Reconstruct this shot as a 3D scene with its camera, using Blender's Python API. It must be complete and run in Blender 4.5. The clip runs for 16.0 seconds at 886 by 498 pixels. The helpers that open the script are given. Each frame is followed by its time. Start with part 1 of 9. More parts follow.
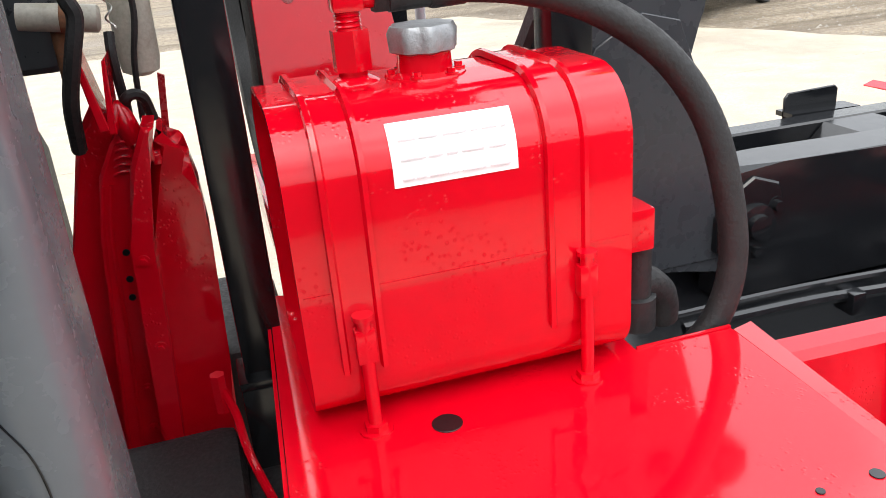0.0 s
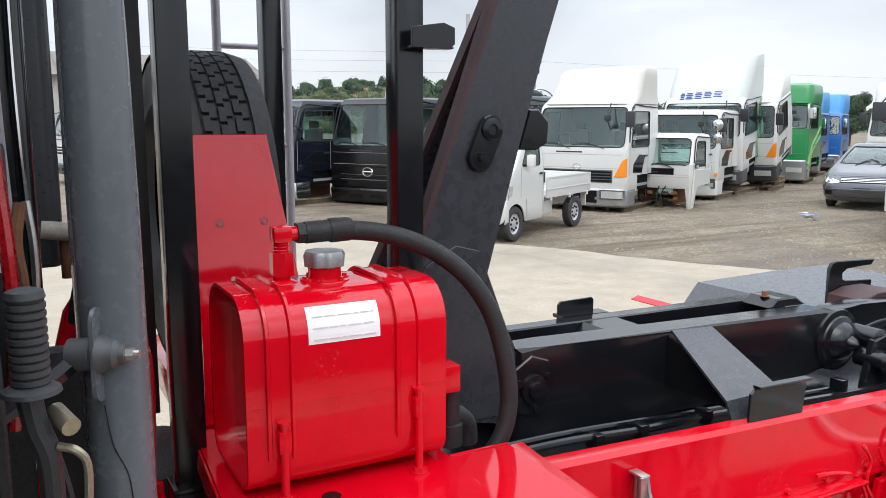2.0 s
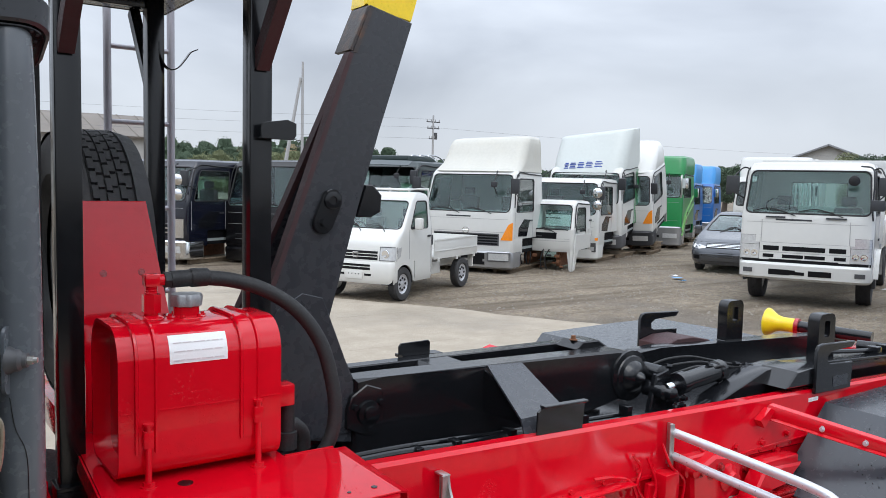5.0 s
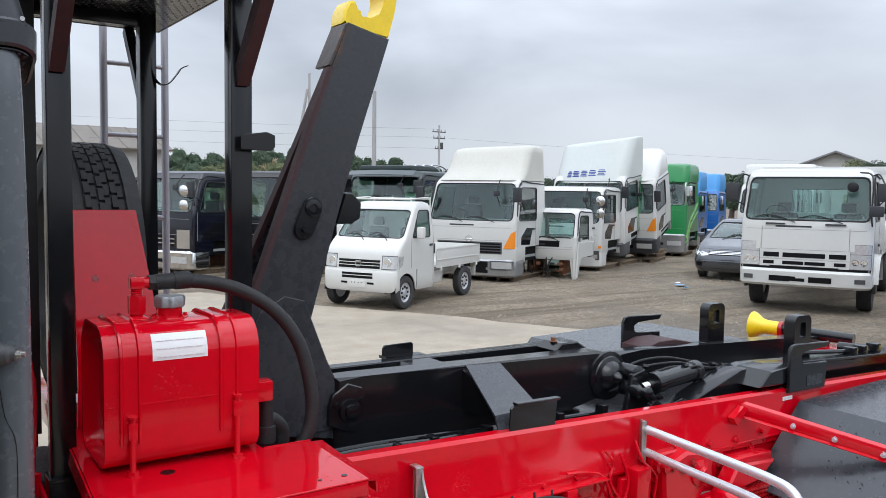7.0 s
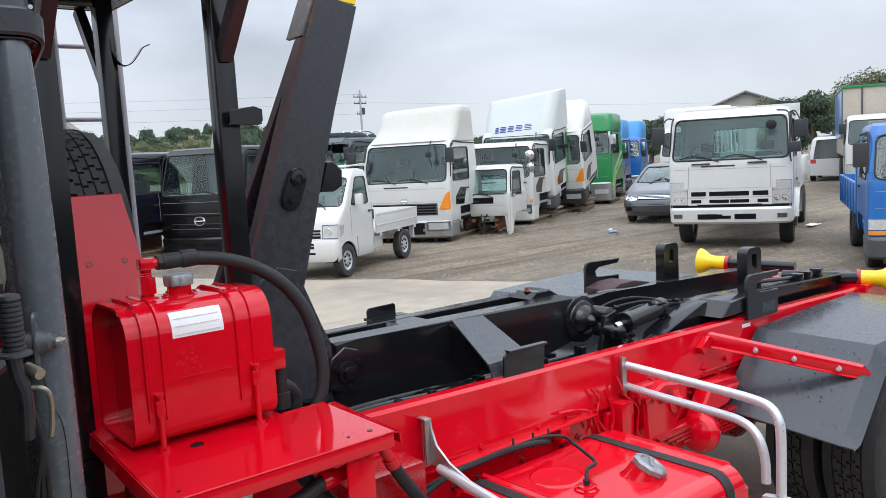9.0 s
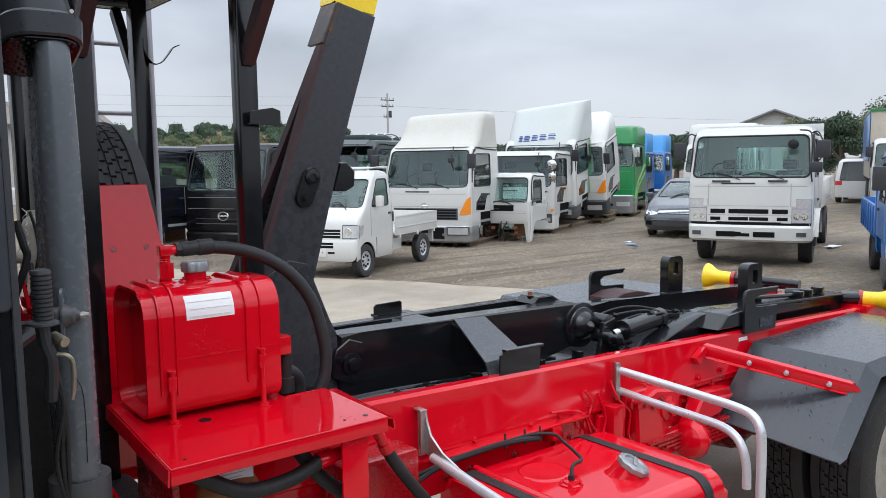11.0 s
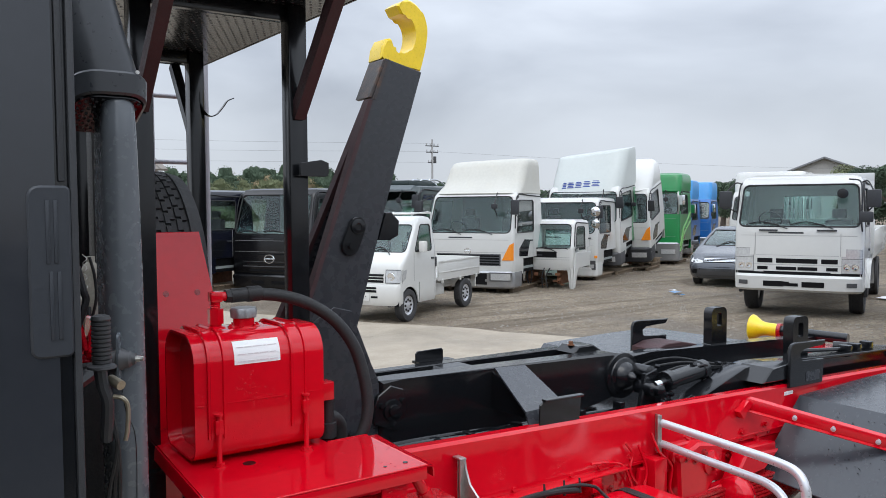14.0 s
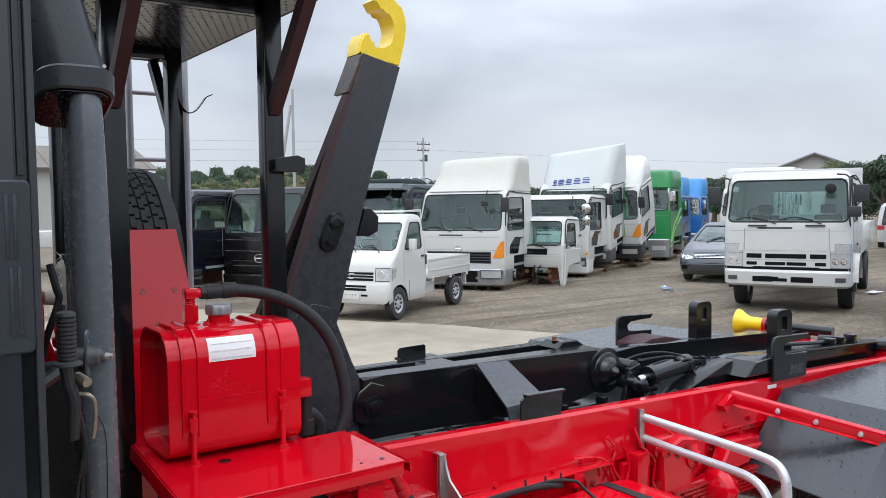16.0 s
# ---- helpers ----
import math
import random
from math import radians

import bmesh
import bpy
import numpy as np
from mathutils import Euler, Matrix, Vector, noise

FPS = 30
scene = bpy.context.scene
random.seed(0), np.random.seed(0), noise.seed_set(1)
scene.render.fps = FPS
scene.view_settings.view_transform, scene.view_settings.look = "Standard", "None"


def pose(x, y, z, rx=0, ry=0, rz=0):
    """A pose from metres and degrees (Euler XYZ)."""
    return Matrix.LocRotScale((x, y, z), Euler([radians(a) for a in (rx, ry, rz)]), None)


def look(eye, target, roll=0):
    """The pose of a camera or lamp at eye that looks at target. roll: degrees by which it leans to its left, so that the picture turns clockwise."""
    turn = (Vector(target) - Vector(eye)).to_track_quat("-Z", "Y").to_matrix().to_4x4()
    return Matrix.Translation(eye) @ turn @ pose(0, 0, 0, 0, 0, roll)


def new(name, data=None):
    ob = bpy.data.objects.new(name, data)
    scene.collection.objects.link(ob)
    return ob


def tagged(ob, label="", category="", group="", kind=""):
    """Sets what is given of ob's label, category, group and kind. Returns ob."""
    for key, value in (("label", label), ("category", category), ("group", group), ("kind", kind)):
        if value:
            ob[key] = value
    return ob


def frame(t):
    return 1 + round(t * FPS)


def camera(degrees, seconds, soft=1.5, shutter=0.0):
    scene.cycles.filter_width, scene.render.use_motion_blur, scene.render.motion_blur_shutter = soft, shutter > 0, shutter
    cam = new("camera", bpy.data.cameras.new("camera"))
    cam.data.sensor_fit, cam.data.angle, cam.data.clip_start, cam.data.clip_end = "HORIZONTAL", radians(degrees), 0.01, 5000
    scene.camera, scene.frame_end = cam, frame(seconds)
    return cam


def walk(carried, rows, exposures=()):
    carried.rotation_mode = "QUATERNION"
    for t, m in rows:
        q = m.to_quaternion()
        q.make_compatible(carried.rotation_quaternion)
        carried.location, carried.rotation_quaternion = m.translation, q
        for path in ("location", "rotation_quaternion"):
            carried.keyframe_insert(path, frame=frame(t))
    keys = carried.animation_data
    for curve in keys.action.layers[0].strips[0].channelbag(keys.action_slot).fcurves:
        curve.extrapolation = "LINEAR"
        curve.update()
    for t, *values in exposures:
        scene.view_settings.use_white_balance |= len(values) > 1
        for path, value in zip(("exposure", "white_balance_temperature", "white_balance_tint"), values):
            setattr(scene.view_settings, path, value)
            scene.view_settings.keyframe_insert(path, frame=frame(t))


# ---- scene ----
cam = camera(57.0, 16.0, soft=0.75)
PATH = [
    (0, (0.338, 0.157, 1.795), (0.834, 1.934, 1.023), -4.8),
    (0.5, (0.268, -0.055, 1.862), (0.888, 1.741, 1.238), -3.2),
    (1, (0.196, -0.238, 1.906), (0.904, 1.571, 1.432), -1.5),
    (1.5, (0.097, -0.344, 1.924), (0.927, 1.437, 1.55), -0.3),
    (2, (0.044, -0.435, 1.933), (0.976, 1.307, 1.619), 0.1),
    (2.5, (0.058, -0.484, 1.941), (1.036, 1.239, 1.669), 0.9),
    (3, (0.116, -0.591, 1.956), (1.07, 1.153, 1.735), 2.3),
    (3.5, (0.102, -0.727, 1.96), (1.062, 1.018, 1.781), 1.8),
    (4, (0.02, -0.832, 1.952), (1.086, 0.852, 1.783), 0.6),
    (4.5, (-0.058, -0.932, 1.961), (1.082, 0.701, 1.781), 0.8),
    (5, (-0.067, -1.003, 1.973), (1.078, 0.629, 1.812), 1.3),
    (7.5, (-0.048, -1.192, 1.962), (1.071, 0.46, 1.823), 0.5),
    (8, (-0.181, -1.117, 1.949), (1.018, 0.47, 1.744), -2.6),
    (8.5, (-0.274, -1.106, 1.961), (0.978, 0.435, 1.723), -3.8),
    (9, (-0.273, -1.134, 1.965), (0.989, 0.401, 1.734), -3.2),
    (11.5, (-0.324, -1.306, 1.962), (0.892, 0.266, 1.743), -0.6),
    (12, (-0.319, -1.301, 1.956), (0.889, 0.277, 1.727), -1.0),
    (12.5, (-0.307, -1.311, 1.963), (0.896, 0.273, 1.748), -1.2),
    (13, (-0.329, -1.321, 1.977), (0.858, 0.279, 1.803), -1.0),
    (13.5, (-0.341, -1.335, 1.984), (0.821, 0.288, 1.856), -0.6),
    (14, (-0.348, -1.341, 1.986), (0.796, 0.296, 1.88), -0.3),
    (14.5, (-0.349, -1.343, 1.983), (0.786, 0.301, 1.883), -0.3),
    (15, (-0.34, -1.359, 1.981), (0.798, 0.284, 1.884), -0.3),
    (15.5, (-0.324, -1.357, 1.978), (0.822, 0.279, 1.877), -0.3),
    (16, (-0.298, -1.359, 1.973), (0.86, 0.267, 1.863), -0.7),
]
EXPOSURES = [(0, 1.12), (0.5, 1.06), (1, 0.92), (1.5, 0.72), (2, 0.53), (2.5, 0.32), (3, 0.18), (3.5, 0.04), (4, -0.04), (4.5, 0.12), (5, 0.20), (7.5, 0.16), (8, 0.26), (8.5, 0.30), (9, 0.30), (11.5, 0.14), (12, 0.14), (14, 0.10), (15, 0.16), (16, 0.18)]
EXPOSURES = [(t, stops, float(np.interp(t, (0.5, 1.5, 3.0), (7150, 6850, 6500))), 10.0) for t, stops in EXPOSURES]
walk(cam, [(t, look(eye, target, roll)) for t, eye, target, roll in PATH], EXPOSURES)

# ---------------------------------------------------------------- sky and light
world = bpy.data.worlds.new("overcast_sky")
scene.world = world
world.use_nodes = True
wt = world.node_tree
wt.nodes.clear()


def wnode(kind, operation="", data_type=""):
    n = wt.nodes.new(kind)
    if operation:
        n.operation = operation
    if data_type:
        n.data_type = data_type
    return n


w_out, w_bg = wnode("ShaderNodeOutputWorld"), wnode("ShaderNodeBackground")
w_sky = wnode("ShaderNodeTexSky")
w_sky.sky_type, w_sky.sun_disc, w_sky.sun_elevation, w_sky.sun_rotation = "NISHITA", False, radians(52), radians(218)
w_gain = wnode("ShaderNodeVectorMath", operation="SCALE")
w_gain.inputs["Scale"].default_value = 0.10
w_geo, w_sep = wnode("ShaderNodeTexCoord"), wnode("ShaderNodeSeparateXYZ")
w_map = wnode("ShaderNodeMapping")
w_map.inputs["Scale"].default_value = (1.0, 1.0, 2.1)
w_map.inputs["Location"].default_value = (0.35, 0.1, 0.0)
w_n1 = wnode("ShaderNodeTexNoise")
w_n1.inputs["Scale"].default_value, w_n1.inputs["Detail"].default_value, w_n1.inputs["Roughness"].default_value = 2.0, 6.0, 0.46
w_n1.inputs["Distortion"].default_value = 0.35
w_ramp = wnode("ShaderNodeValToRGB")
w_ramp.color_ramp.elements[0].position, w_ramp.color_ramp.elements[0].color = 0.34, (0.37, 0.41, 0.48, 1)
w_ramp.color_ramp.elements[1].position, w_ramp.color_ramp.elements[1].color = 0.62, (0.72, 0.78, 0.87, 1)
# an overcast sky brightens towards the zenith
w_rise = wnode("ShaderNodeMapRange")
w_rise.inputs["From Min"].default_value, w_rise.inputs["From Max"].default_value = 0.12, 1.0
w_rise.inputs["To Min"].default_value, w_rise.inputs["To Max"].default_value = 1.0, 3.8
w_scale = wnode("ShaderNodeVectorMath", operation="SCALE")
# pale band of thin cloud near the horizon
w_low = wnode("ShaderNodeMapRange")
w_low.inputs["From Min"].default_value, w_low.inputs["From Max"].default_value = 0.0, 0.16
w_low.inputs["To Min"].default_value, w_low.inputs["To Max"].default_value = 0.75, 0.0
w_pale = wnode("ShaderNodeMix", data_type="RGBA")
w_pale.inputs["B"].default_value = (0.585, 0.625, 0.685, 1)
w_mix = wnode("ShaderNodeMix", data_type="RGBA")
w_mix.inputs["Factor"].default_value = 0.93
for a, b in (
    (w_sky.outputs["Color"], w_gain.inputs[0]), (w_geo.outputs["Generated"], w_sep.inputs[0]), (w_geo.outputs["Generated"], w_map.inputs[0]),
    (w_map.outputs[0], w_n1.inputs["Vector"]), (w_n1.outputs["Fac"], w_ramp.inputs[0]), (w_sep.outputs["Z"], w_rise.inputs[0]),
    (w_sep.outputs["Z"], w_low.inputs[0]), (w_low.outputs[0], w_pale.inputs["Factor"]), (w_ramp.outputs[0], w_pale.inputs["A"]),
    (w_pale.outputs["Result"], w_scale.inputs[0]), (w_rise.outputs[0], w_scale.inputs["Scale"]),
    (w_gain.outputs[0], w_mix.inputs["A"]), (w_scale.outputs[0], w_mix.inputs["B"]),
    (w_mix.outputs["Result"], w_bg.inputs["Color"]), (w_bg.outputs[0], w_out.inputs[0]),
):
    wt.links.new(a, b)
w_bg.inputs["Strength"].default_value = 1.0

sun = new("sun", bpy.data.lights.new("sun", "SUN"))
sun.data.energy, sun.data.angle, sun.data.color = 0.7, radians(40), (1.0, 0.97, 0.93)
sun.matrix_world = look((0, 0, 20), (7, 9, 4))

# ---------------------------------------------------------------- materials


def mat(name, col, rough=0.5, metal=0.0, var=0.12, scale=3.0, bump=0.0, bscale=80.0, coat=0.0, dirt=0.0, dirt_col=(0.16, 0.14, 0.12), each=0.0, drops=0.0, rvar=0.25, bdetail=4.0, spec=0.5):
    m = bpy.data.materials.new(name)
    m.use_nodes = True
    t = m.node_tree
    b = t.nodes["Principled BSDF"]
    link, N = t.links.new, t.nodes.new
    co = N("ShaderNodeTexCoord")
    n1, n2 = N("ShaderNodeTexNoise"), N("ShaderNodeTexNoise")
    n1.inputs["Scale"].default_value, n1.inputs["Detail"].default_value = scale, 6.0
    n2.inputs["Scale"].default_value, n2.inputs["Detail"].default_value = scale * 14, 4.0
    link(co.outputs["Object"], n1.inputs["Vector"])
    link(co.outputs["Object"], n2.inputs["Vector"])
    hsv = N("ShaderNodeHueSaturation")
    hsv.inputs["Color"].default_value = (*col, 1)
    add = N("ShaderNodeMath")
    add.operation = "ADD"
    link(n1.outputs["Fac"], add.inputs[0])
    link(n2.outputs["Fac"], add.inputs[1])
    rng = N("ShaderNodeMapRange")
    rng.inputs["From Min"].default_value, rng.inputs["From Max"].default_value = 0.65, 1.35
    rng.inputs["To Min"].default_value, rng.inputs["To Max"].default_value = 1 - var, 1 + var
    link(add.outputs[0], rng.inputs[0])
    value = rng.outputs[0]
    if each:
        oi, er, mu = N("ShaderNodeObjectInfo"), N("ShaderNodeMapRange"), N("ShaderNodeMath")
        er.inputs["To Min"].default_value, er.inputs["To Max"].default_value = 1 - each, 1 + each
        mu.operation = "MULTIPLY"
        link(oi.outputs["Random"], er.inputs[0])
        link(value, mu.inputs[0])
        link(er.outputs[0], mu.inputs[1])
        value = mu.outputs[0]
    link(value, hsv.inputs["Value"])
    colour = hsv.outputs["Color"]
    if dirt:
        n3, rp, mx = N("ShaderNodeTexNoise"), N("ShaderNodeMapRange"), N("ShaderNodeMix")
        mx.data_type = "RGBA"
        n3.inputs["Scale"].default_value, n3.inputs["Detail"].default_value, n3.inputs["Roughness"].default_value = scale * 2.3, 9.0, 0.68
        link(co.outputs["Object"], n3.inputs["Vector"])
        rp.inputs["From Min"].default_value, rp.inputs["From Max"].default_value = 0.5, 0.78
        rp.inputs["To Min"].default_value, rp.inputs["To Max"].default_value = 0.0, dirt
        link(n3.outputs["Fac"], rp.inputs[0])
        link(rp.outputs[0], mx.inputs["Factor"])
        link(colour, mx.inputs["A"])
        mx.inputs["B"].default_value = (*dirt_col, 1)
        colour = mx.outputs["Result"]
    link(colour, b.inputs["Base Color"])
    rr = N("ShaderNodeMapRange")
    rr.inputs["From Min"].default_value, rr.inputs["From Max"].default_value = 0.3, 0.7
    rr.inputs["To Min"].default_value, rr.inputs["To Max"].default_value = max(0.02, rough * (1 - rvar)), min(1.0, rough * (1 + rvar))
    link(n2.outputs["Fac"], rr.inputs[0])
    link(rr.outputs[0], b.inputs["Roughness"])
    b.inputs["Metallic"].default_value = metal
    b.inputs["Specular IOR Level"].default_value = spec
    b.inputs["Coat Weight"].default_value, b.inputs["Coat Roughness"].default_value = coat, 0.06
    if bump or drops:
        bp = N("ShaderNodeBump")
        bp.inputs["Strength"].default_value, bp.inputs["Distance"].default_value = 0.5, 0.004
        nb = N("ShaderNodeTexNoise")
        nb.inputs["Scale"].default_value, nb.inputs["Detail"].default_value = bscale, bdetail
        link(co.outputs["Object"], nb.inputs["Vector"])
        height = N("ShaderNodeMath")
        height.operation = "MULTIPLY"
        height.inputs[1].default_value = bump
        link(nb.outputs["Fac"], height.inputs[0])
        out = height.outputs[0]
        if drops:
            vo, vr, nm, gate, am, ad = N("ShaderNodeTexVoronoi"), N("ShaderNodeMapRange"), N("ShaderNodeTexNoise"), N("ShaderNodeMapRange"), N("ShaderNodeMath"), N("ShaderNodeMath")
            vo.inputs["Scale"].default_value = 130.0
            vr.inputs["From Min"].default_value, vr.inputs["From Max"].default_value = 0.12, 0.34
            vr.inputs["To Min"].default_value, vr.inputs["To Max"].default_value = 1.0, 0.0
            nm.inputs["Scale"].default_value, nm.inputs["Detail"].default_value = 9.0, 3.0
            gate.inputs["From Min"].default_value, gate.inputs["From Max"].default_value = 0.52, 0.6
            am.operation, ad.operation = "MULTIPLY", "MULTIPLY_ADD"
            link(co.outputs["Object"], vo.inputs["Vector"])
            link(co.outputs["Object"], nm.inputs["Vector"])
            link(vo.outputs["Distance"], vr.inputs[0])
            link(nm.outputs["Fac"], gate.inputs[0])
            link(vr.outputs[0], am.inputs[0])
            link(gate.outputs[0], am.inputs[1])
            link(am.outputs[0], ad.inputs[0])
            ad.inputs[1].default_value = drops
            link(out, ad.inputs[2])
            out = ad.outputs[0]
        link(out, bp.inputs["Height"])
        link(bp.outputs["Normal"], b.inputs["Normal"])
        if coat:
            link(bp.outputs["Normal"], b.inputs["Coat Normal"])
    return m


def glass(name, tint, rough=0.02):
    m = bpy.data.materials.new(name)
    m.use_nodes = True
    b = m.node_tree.nodes["Principled BSDF"]
    b.inputs["Base Color"].default_value = (*tint, 1)
    b.inputs["Roughness"].default_value = rough
    b.inputs["Transmission Weight"].default_value = 1.0
    b.inputs["IOR"].default_value = 1.45
    return m


M_RED = mat("red_gloss_paint", (0.60, 0.0016, 0.0115), 0.07, var=0.06, scale=2.0, bump=0.05, bscale=6, bdetail=1.5, drops=0.20, dirt=0.16, dirt_col=(0.24, 0.004, 0.008), spec=0.56)
# rough red paint, its base colour darkened for the shade under rail and deck
M_REDDARK = mat("rough_red_paint_with_shade", (0.36, 0.004, 0.008), 0.28, var=0.2, scale=8.0, bump=0.8, bscale=40, coat=0.5, dirt=0.35, dirt_col=(0.10, 0.02, 0.02))
M_BLACK = mat("black_gloss_paint", (0.0075, 0.0082, 0.0098), 0.17, var=0.15, scale=3.0, bump=0.06, bscale=9, bdetail=1.5)
M_CHAR = mat("charcoal_arm_paint", (0.033, 0.036, 0.042), 0.28, var=0.08, scale=2.0, bump=0.06, bscale=8, bdetail=1.5, drops=0.06)
M_PRIMER = mat("worn_maroon_primer_edge", (0.050, 0.020, 0.022), 0.6, var=0.3, scale=12.0, bump=0.5, dirt=0.4, dirt_col=(0.03, 0.02, 0.02))
M_FENDER = mat("dark_grey_steel_paint", (0.036, 0.041, 0.049), 0.24, var=0.06, scale=2.5, bump=0.03, bscale=5, bdetail=1.0, coat=0.15, dirt=0.06, dirt_col=(0.10, 0.105, 0.11))
M_SNORKEL = mat("weathered_grey_plastic", (0.105, 0.117, 0.130), 0.25, var=0.07, scale=3.0, bump=0.06, bscale=18, dirt=0.07, dirt_col=(0.12, 0.13, 0.14))
M_CAPGREY = mat("dark_grey_smooth_plastic", (0.035, 0.039, 0.045), 0.34, var=0.12, scale=4.0, bump=0.15, bscale=60, dirt=0.15, dirt_col=(0.08, 0.085, 0.09))
M_GRIP = mat("dusty_black_grip", (0.035, 0.036, 0.038), 0.55, var=0.2, scale=20.0, bump=0.4, bscale=150)
M_VENT = mat("dark_grey_vent_plastic", (0.026, 0.030, 0.037), 0.40, var=0.08, scale=8.0, bump=0.1, bscale=150)
M_RUSTWORN = mat("scuffed_rusty_paint", (0.040, 0.034, 0.033), 0.5, var=0.3, scale=14.0, bump=0.6, dirt=0.9, dirt_col=(0.16, 0.075, 0.035))
M_RUBBER = mat("black_rubber", (0.011, 0.011, 0.012), 0.6, var=0.25, scale=10.0, bump=0.5, bscale=160, dirt=0.25, dirt_col=(0.05, 0.048, 0.045))
M_TYRE = mat("tyre_rubber", (0.036, 0.036, 0.038), 0.7, var=0.2, scale=14.0, bump=0.4, bscale=120, dirt=0.3, dirt_col=(0.085, 0.08, 0.072))
M_ALU = mat("painted_silver_pipe", (0.62, 0.63, 0.66), 0.30, metal=0.45, var=0.03, scale=6.0, rvar=0.1)
M_GALV = mat("galvanised_grey_pipe", (0.36, 0.35, 0.38), 0.45, metal=0.4, var=0.12, scale=12.0, bump=0.3)
M_STEEL = mat("zinc_steel", (0.50, 0.50, 0.48), 0.38, metal=0.9, var=0.2, scale=30.0, dirt=0.4, dirt_col=(0.25, 0.20, 0.14))
M_CHROME = mat("polished_chrome", (0.80, 0.81, 0.82), 0.10, metal=1.0, var=0.06, scale=10.0)
M_CAP = mat("cast_aluminium_cap", (0.30, 0.31, 0.32), 0.42, metal=0.6, var=0.2, scale=30.0, bump=0.6, bscale=120)
M_YELLOW = mat("yellow_paint", (0.85, 0.60, 0.010), 0.35, var=0.08, scale=8.0, coat=0.3, dirt=0.15, dirt_col=(0.35, 0.25, 0.02))
M_RUST = mat("rusty_steel", (0.18, 0.075, 0.035), 0.8, var=0.4, scale=16.0, bump=1.0, dirt=0.5, dirt_col=(0.05, 0.03, 0.025))
M_LABEL = mat("white_printed_label", (0.80, 0.80, 0.80), 0.4, var=0.04, scale=20.0)
M_INKRED = mat("faded_red_ink", (0.68, 0.64, 0.66), 0.6, var=0.05)
M_TAIL = mat("red_tail_lens", (0.55, 0.03, 0.03), 0.3, var=0.1)
M_VOID = mat("dark_grille_void", (0.006, 0.006, 0.007), 0.7, var=0.1, spec=0.15)
M_INKGREY = mat("grey_ink", (0.46, 0.46, 0.49), 0.6, var=0.1)
M_INKBLUE = mat("blue_sign_ink", (0.05, 0.09, 0.36), 0.5, var=0.15)
M_BRASS = mat("dull_brass", (0.36, 0.32, 0.24), 0.4, metal=0.8, var=0.2, scale=30.0, dirt=0.4, dirt_col=(0.12, 0.10, 0.08))
M_BEIGE = mat("beige_plastic", (0.42, 0.40, 0.34), 0.5, var=0.2, scale=12.0, dirt=0.4, dirt_col=(0.20, 0.15, 0.10))
M_BROWN = mat("rusty_brown_cylinder", (0.26, 0.10, 0.035), 0.65, var=0.3, scale=12.0, bump=0.6, dirt=0.5, dirt_col=(0.10, 0.05, 0.03))
M_CABBLACK = mat("black_cab_lacquer", (0.005, 0.006, 0.008), 0.18, var=0.1, scale=2.0, coat=0.4)
# the cab's black, lightened so that the base colour carries the sky's sheen
M_CABSIDE = mat("cab_lacquer_with_sheen", (0.024, 0.027, 0.033), 0.20, var=0.06, scale=2.0, coat=0.4)
M_PLASTIC = mat("black_grained_plastic", (0.026, 0.028, 0.032), 0.5, var=0.15, scale=10.0, bump=0.4, bscale=200)
M_WHITE = mat("white_truck_paint", (0.60, 0.60, 0.575), 0.25, var=0.02, scale=0.7, coat=0.4, dirt=0.07, dirt_col=(0.52, 0.50, 0.45), rvar=0.06)
M_SEAM = mat("grey_panel_gap", (0.30, 0.30, 0.30), 0.7, var=0.1)
M_LINING = mat("grey_cab_lining", (0.30, 0.33, 0.325), 0.8, var=0.08, scale=3.0)
M_STRIPE = mat("lime_green_stripe", (0.16, 0.36, 0.11), 0.4, var=0.08)
M_FAIRING = mat("pale_aged_fairing", (0.50, 0.53, 0.51), 0.4, var=0.04, scale=0.8, dirt=0.15, dirt_col=(0.40, 0.41, 0.37), rvar=0.06)
M_CREAM = mat("aged_cream_fibreglass", (0.50, 0.49, 0.44), 0.5, var=0.07, scale=1.2, bump=0.2, bscale=10, dirt=0.35, dirt_col=(0.50, 0.46, 0.36), rvar=0.06)
M_GREEN = mat("green_truck_paint", (0.010, 0.21, 0.055), 0.3, var=0.1, scale=2.0, coat=0.3, dirt=0.2, dirt_col=(0.05, 0.14, 0.07), rvar=0.06)
M_BLUE = mat("blue_truck_paint", (0.012, 0.125, 0.40), 0.30, var=0.08, scale=2.0, coat=0.3, dirt=0.15, dirt_col=(0.06, 0.15, 0.30), rvar=0.06)
M_SKYBLUE = mat("light_blue_paint", (0.05, 0.28, 0.62), 0.35, var=0.08, scale=2.0, dirt=0.15, dirt_col=(0.15, 0.30, 0.45), rvar=0.06)
M_NAVY = mat("navy_truck_paint", (0.0045, 0.006, 0.014), 0.14, var=0.1, scale=2.0, coat=0.4, rvar=0.06)
M_DARKCAB = mat("black_truck_paint", (0.005, 0.005, 0.006), 0.20, var=0.1, scale=2.0, dirt=0.08, dirt_col=(0.03, 0.03, 0.03), rvar=0.06)
M_TEALCAB = mat("dark_green_grey_paint", (0.020, 0.035, 0.036), 0.35, var=0.12, scale=2.0, coat=0.3, rvar=0.06)
M_CAR = mat("grey_metallic_car_paint", (0.085, 0.092, 0.105), 0.22, metal=0.5, var=0.06, scale=6.0, coat=0.8, rvar=0.06)
M_TAN = mat("tan_box_panel", (0.42, 0.37, 0.30), 0.5, var=0.1, scale=1.0, dirt=0.3, dirt_col=(0.28, 0.25, 0.20))
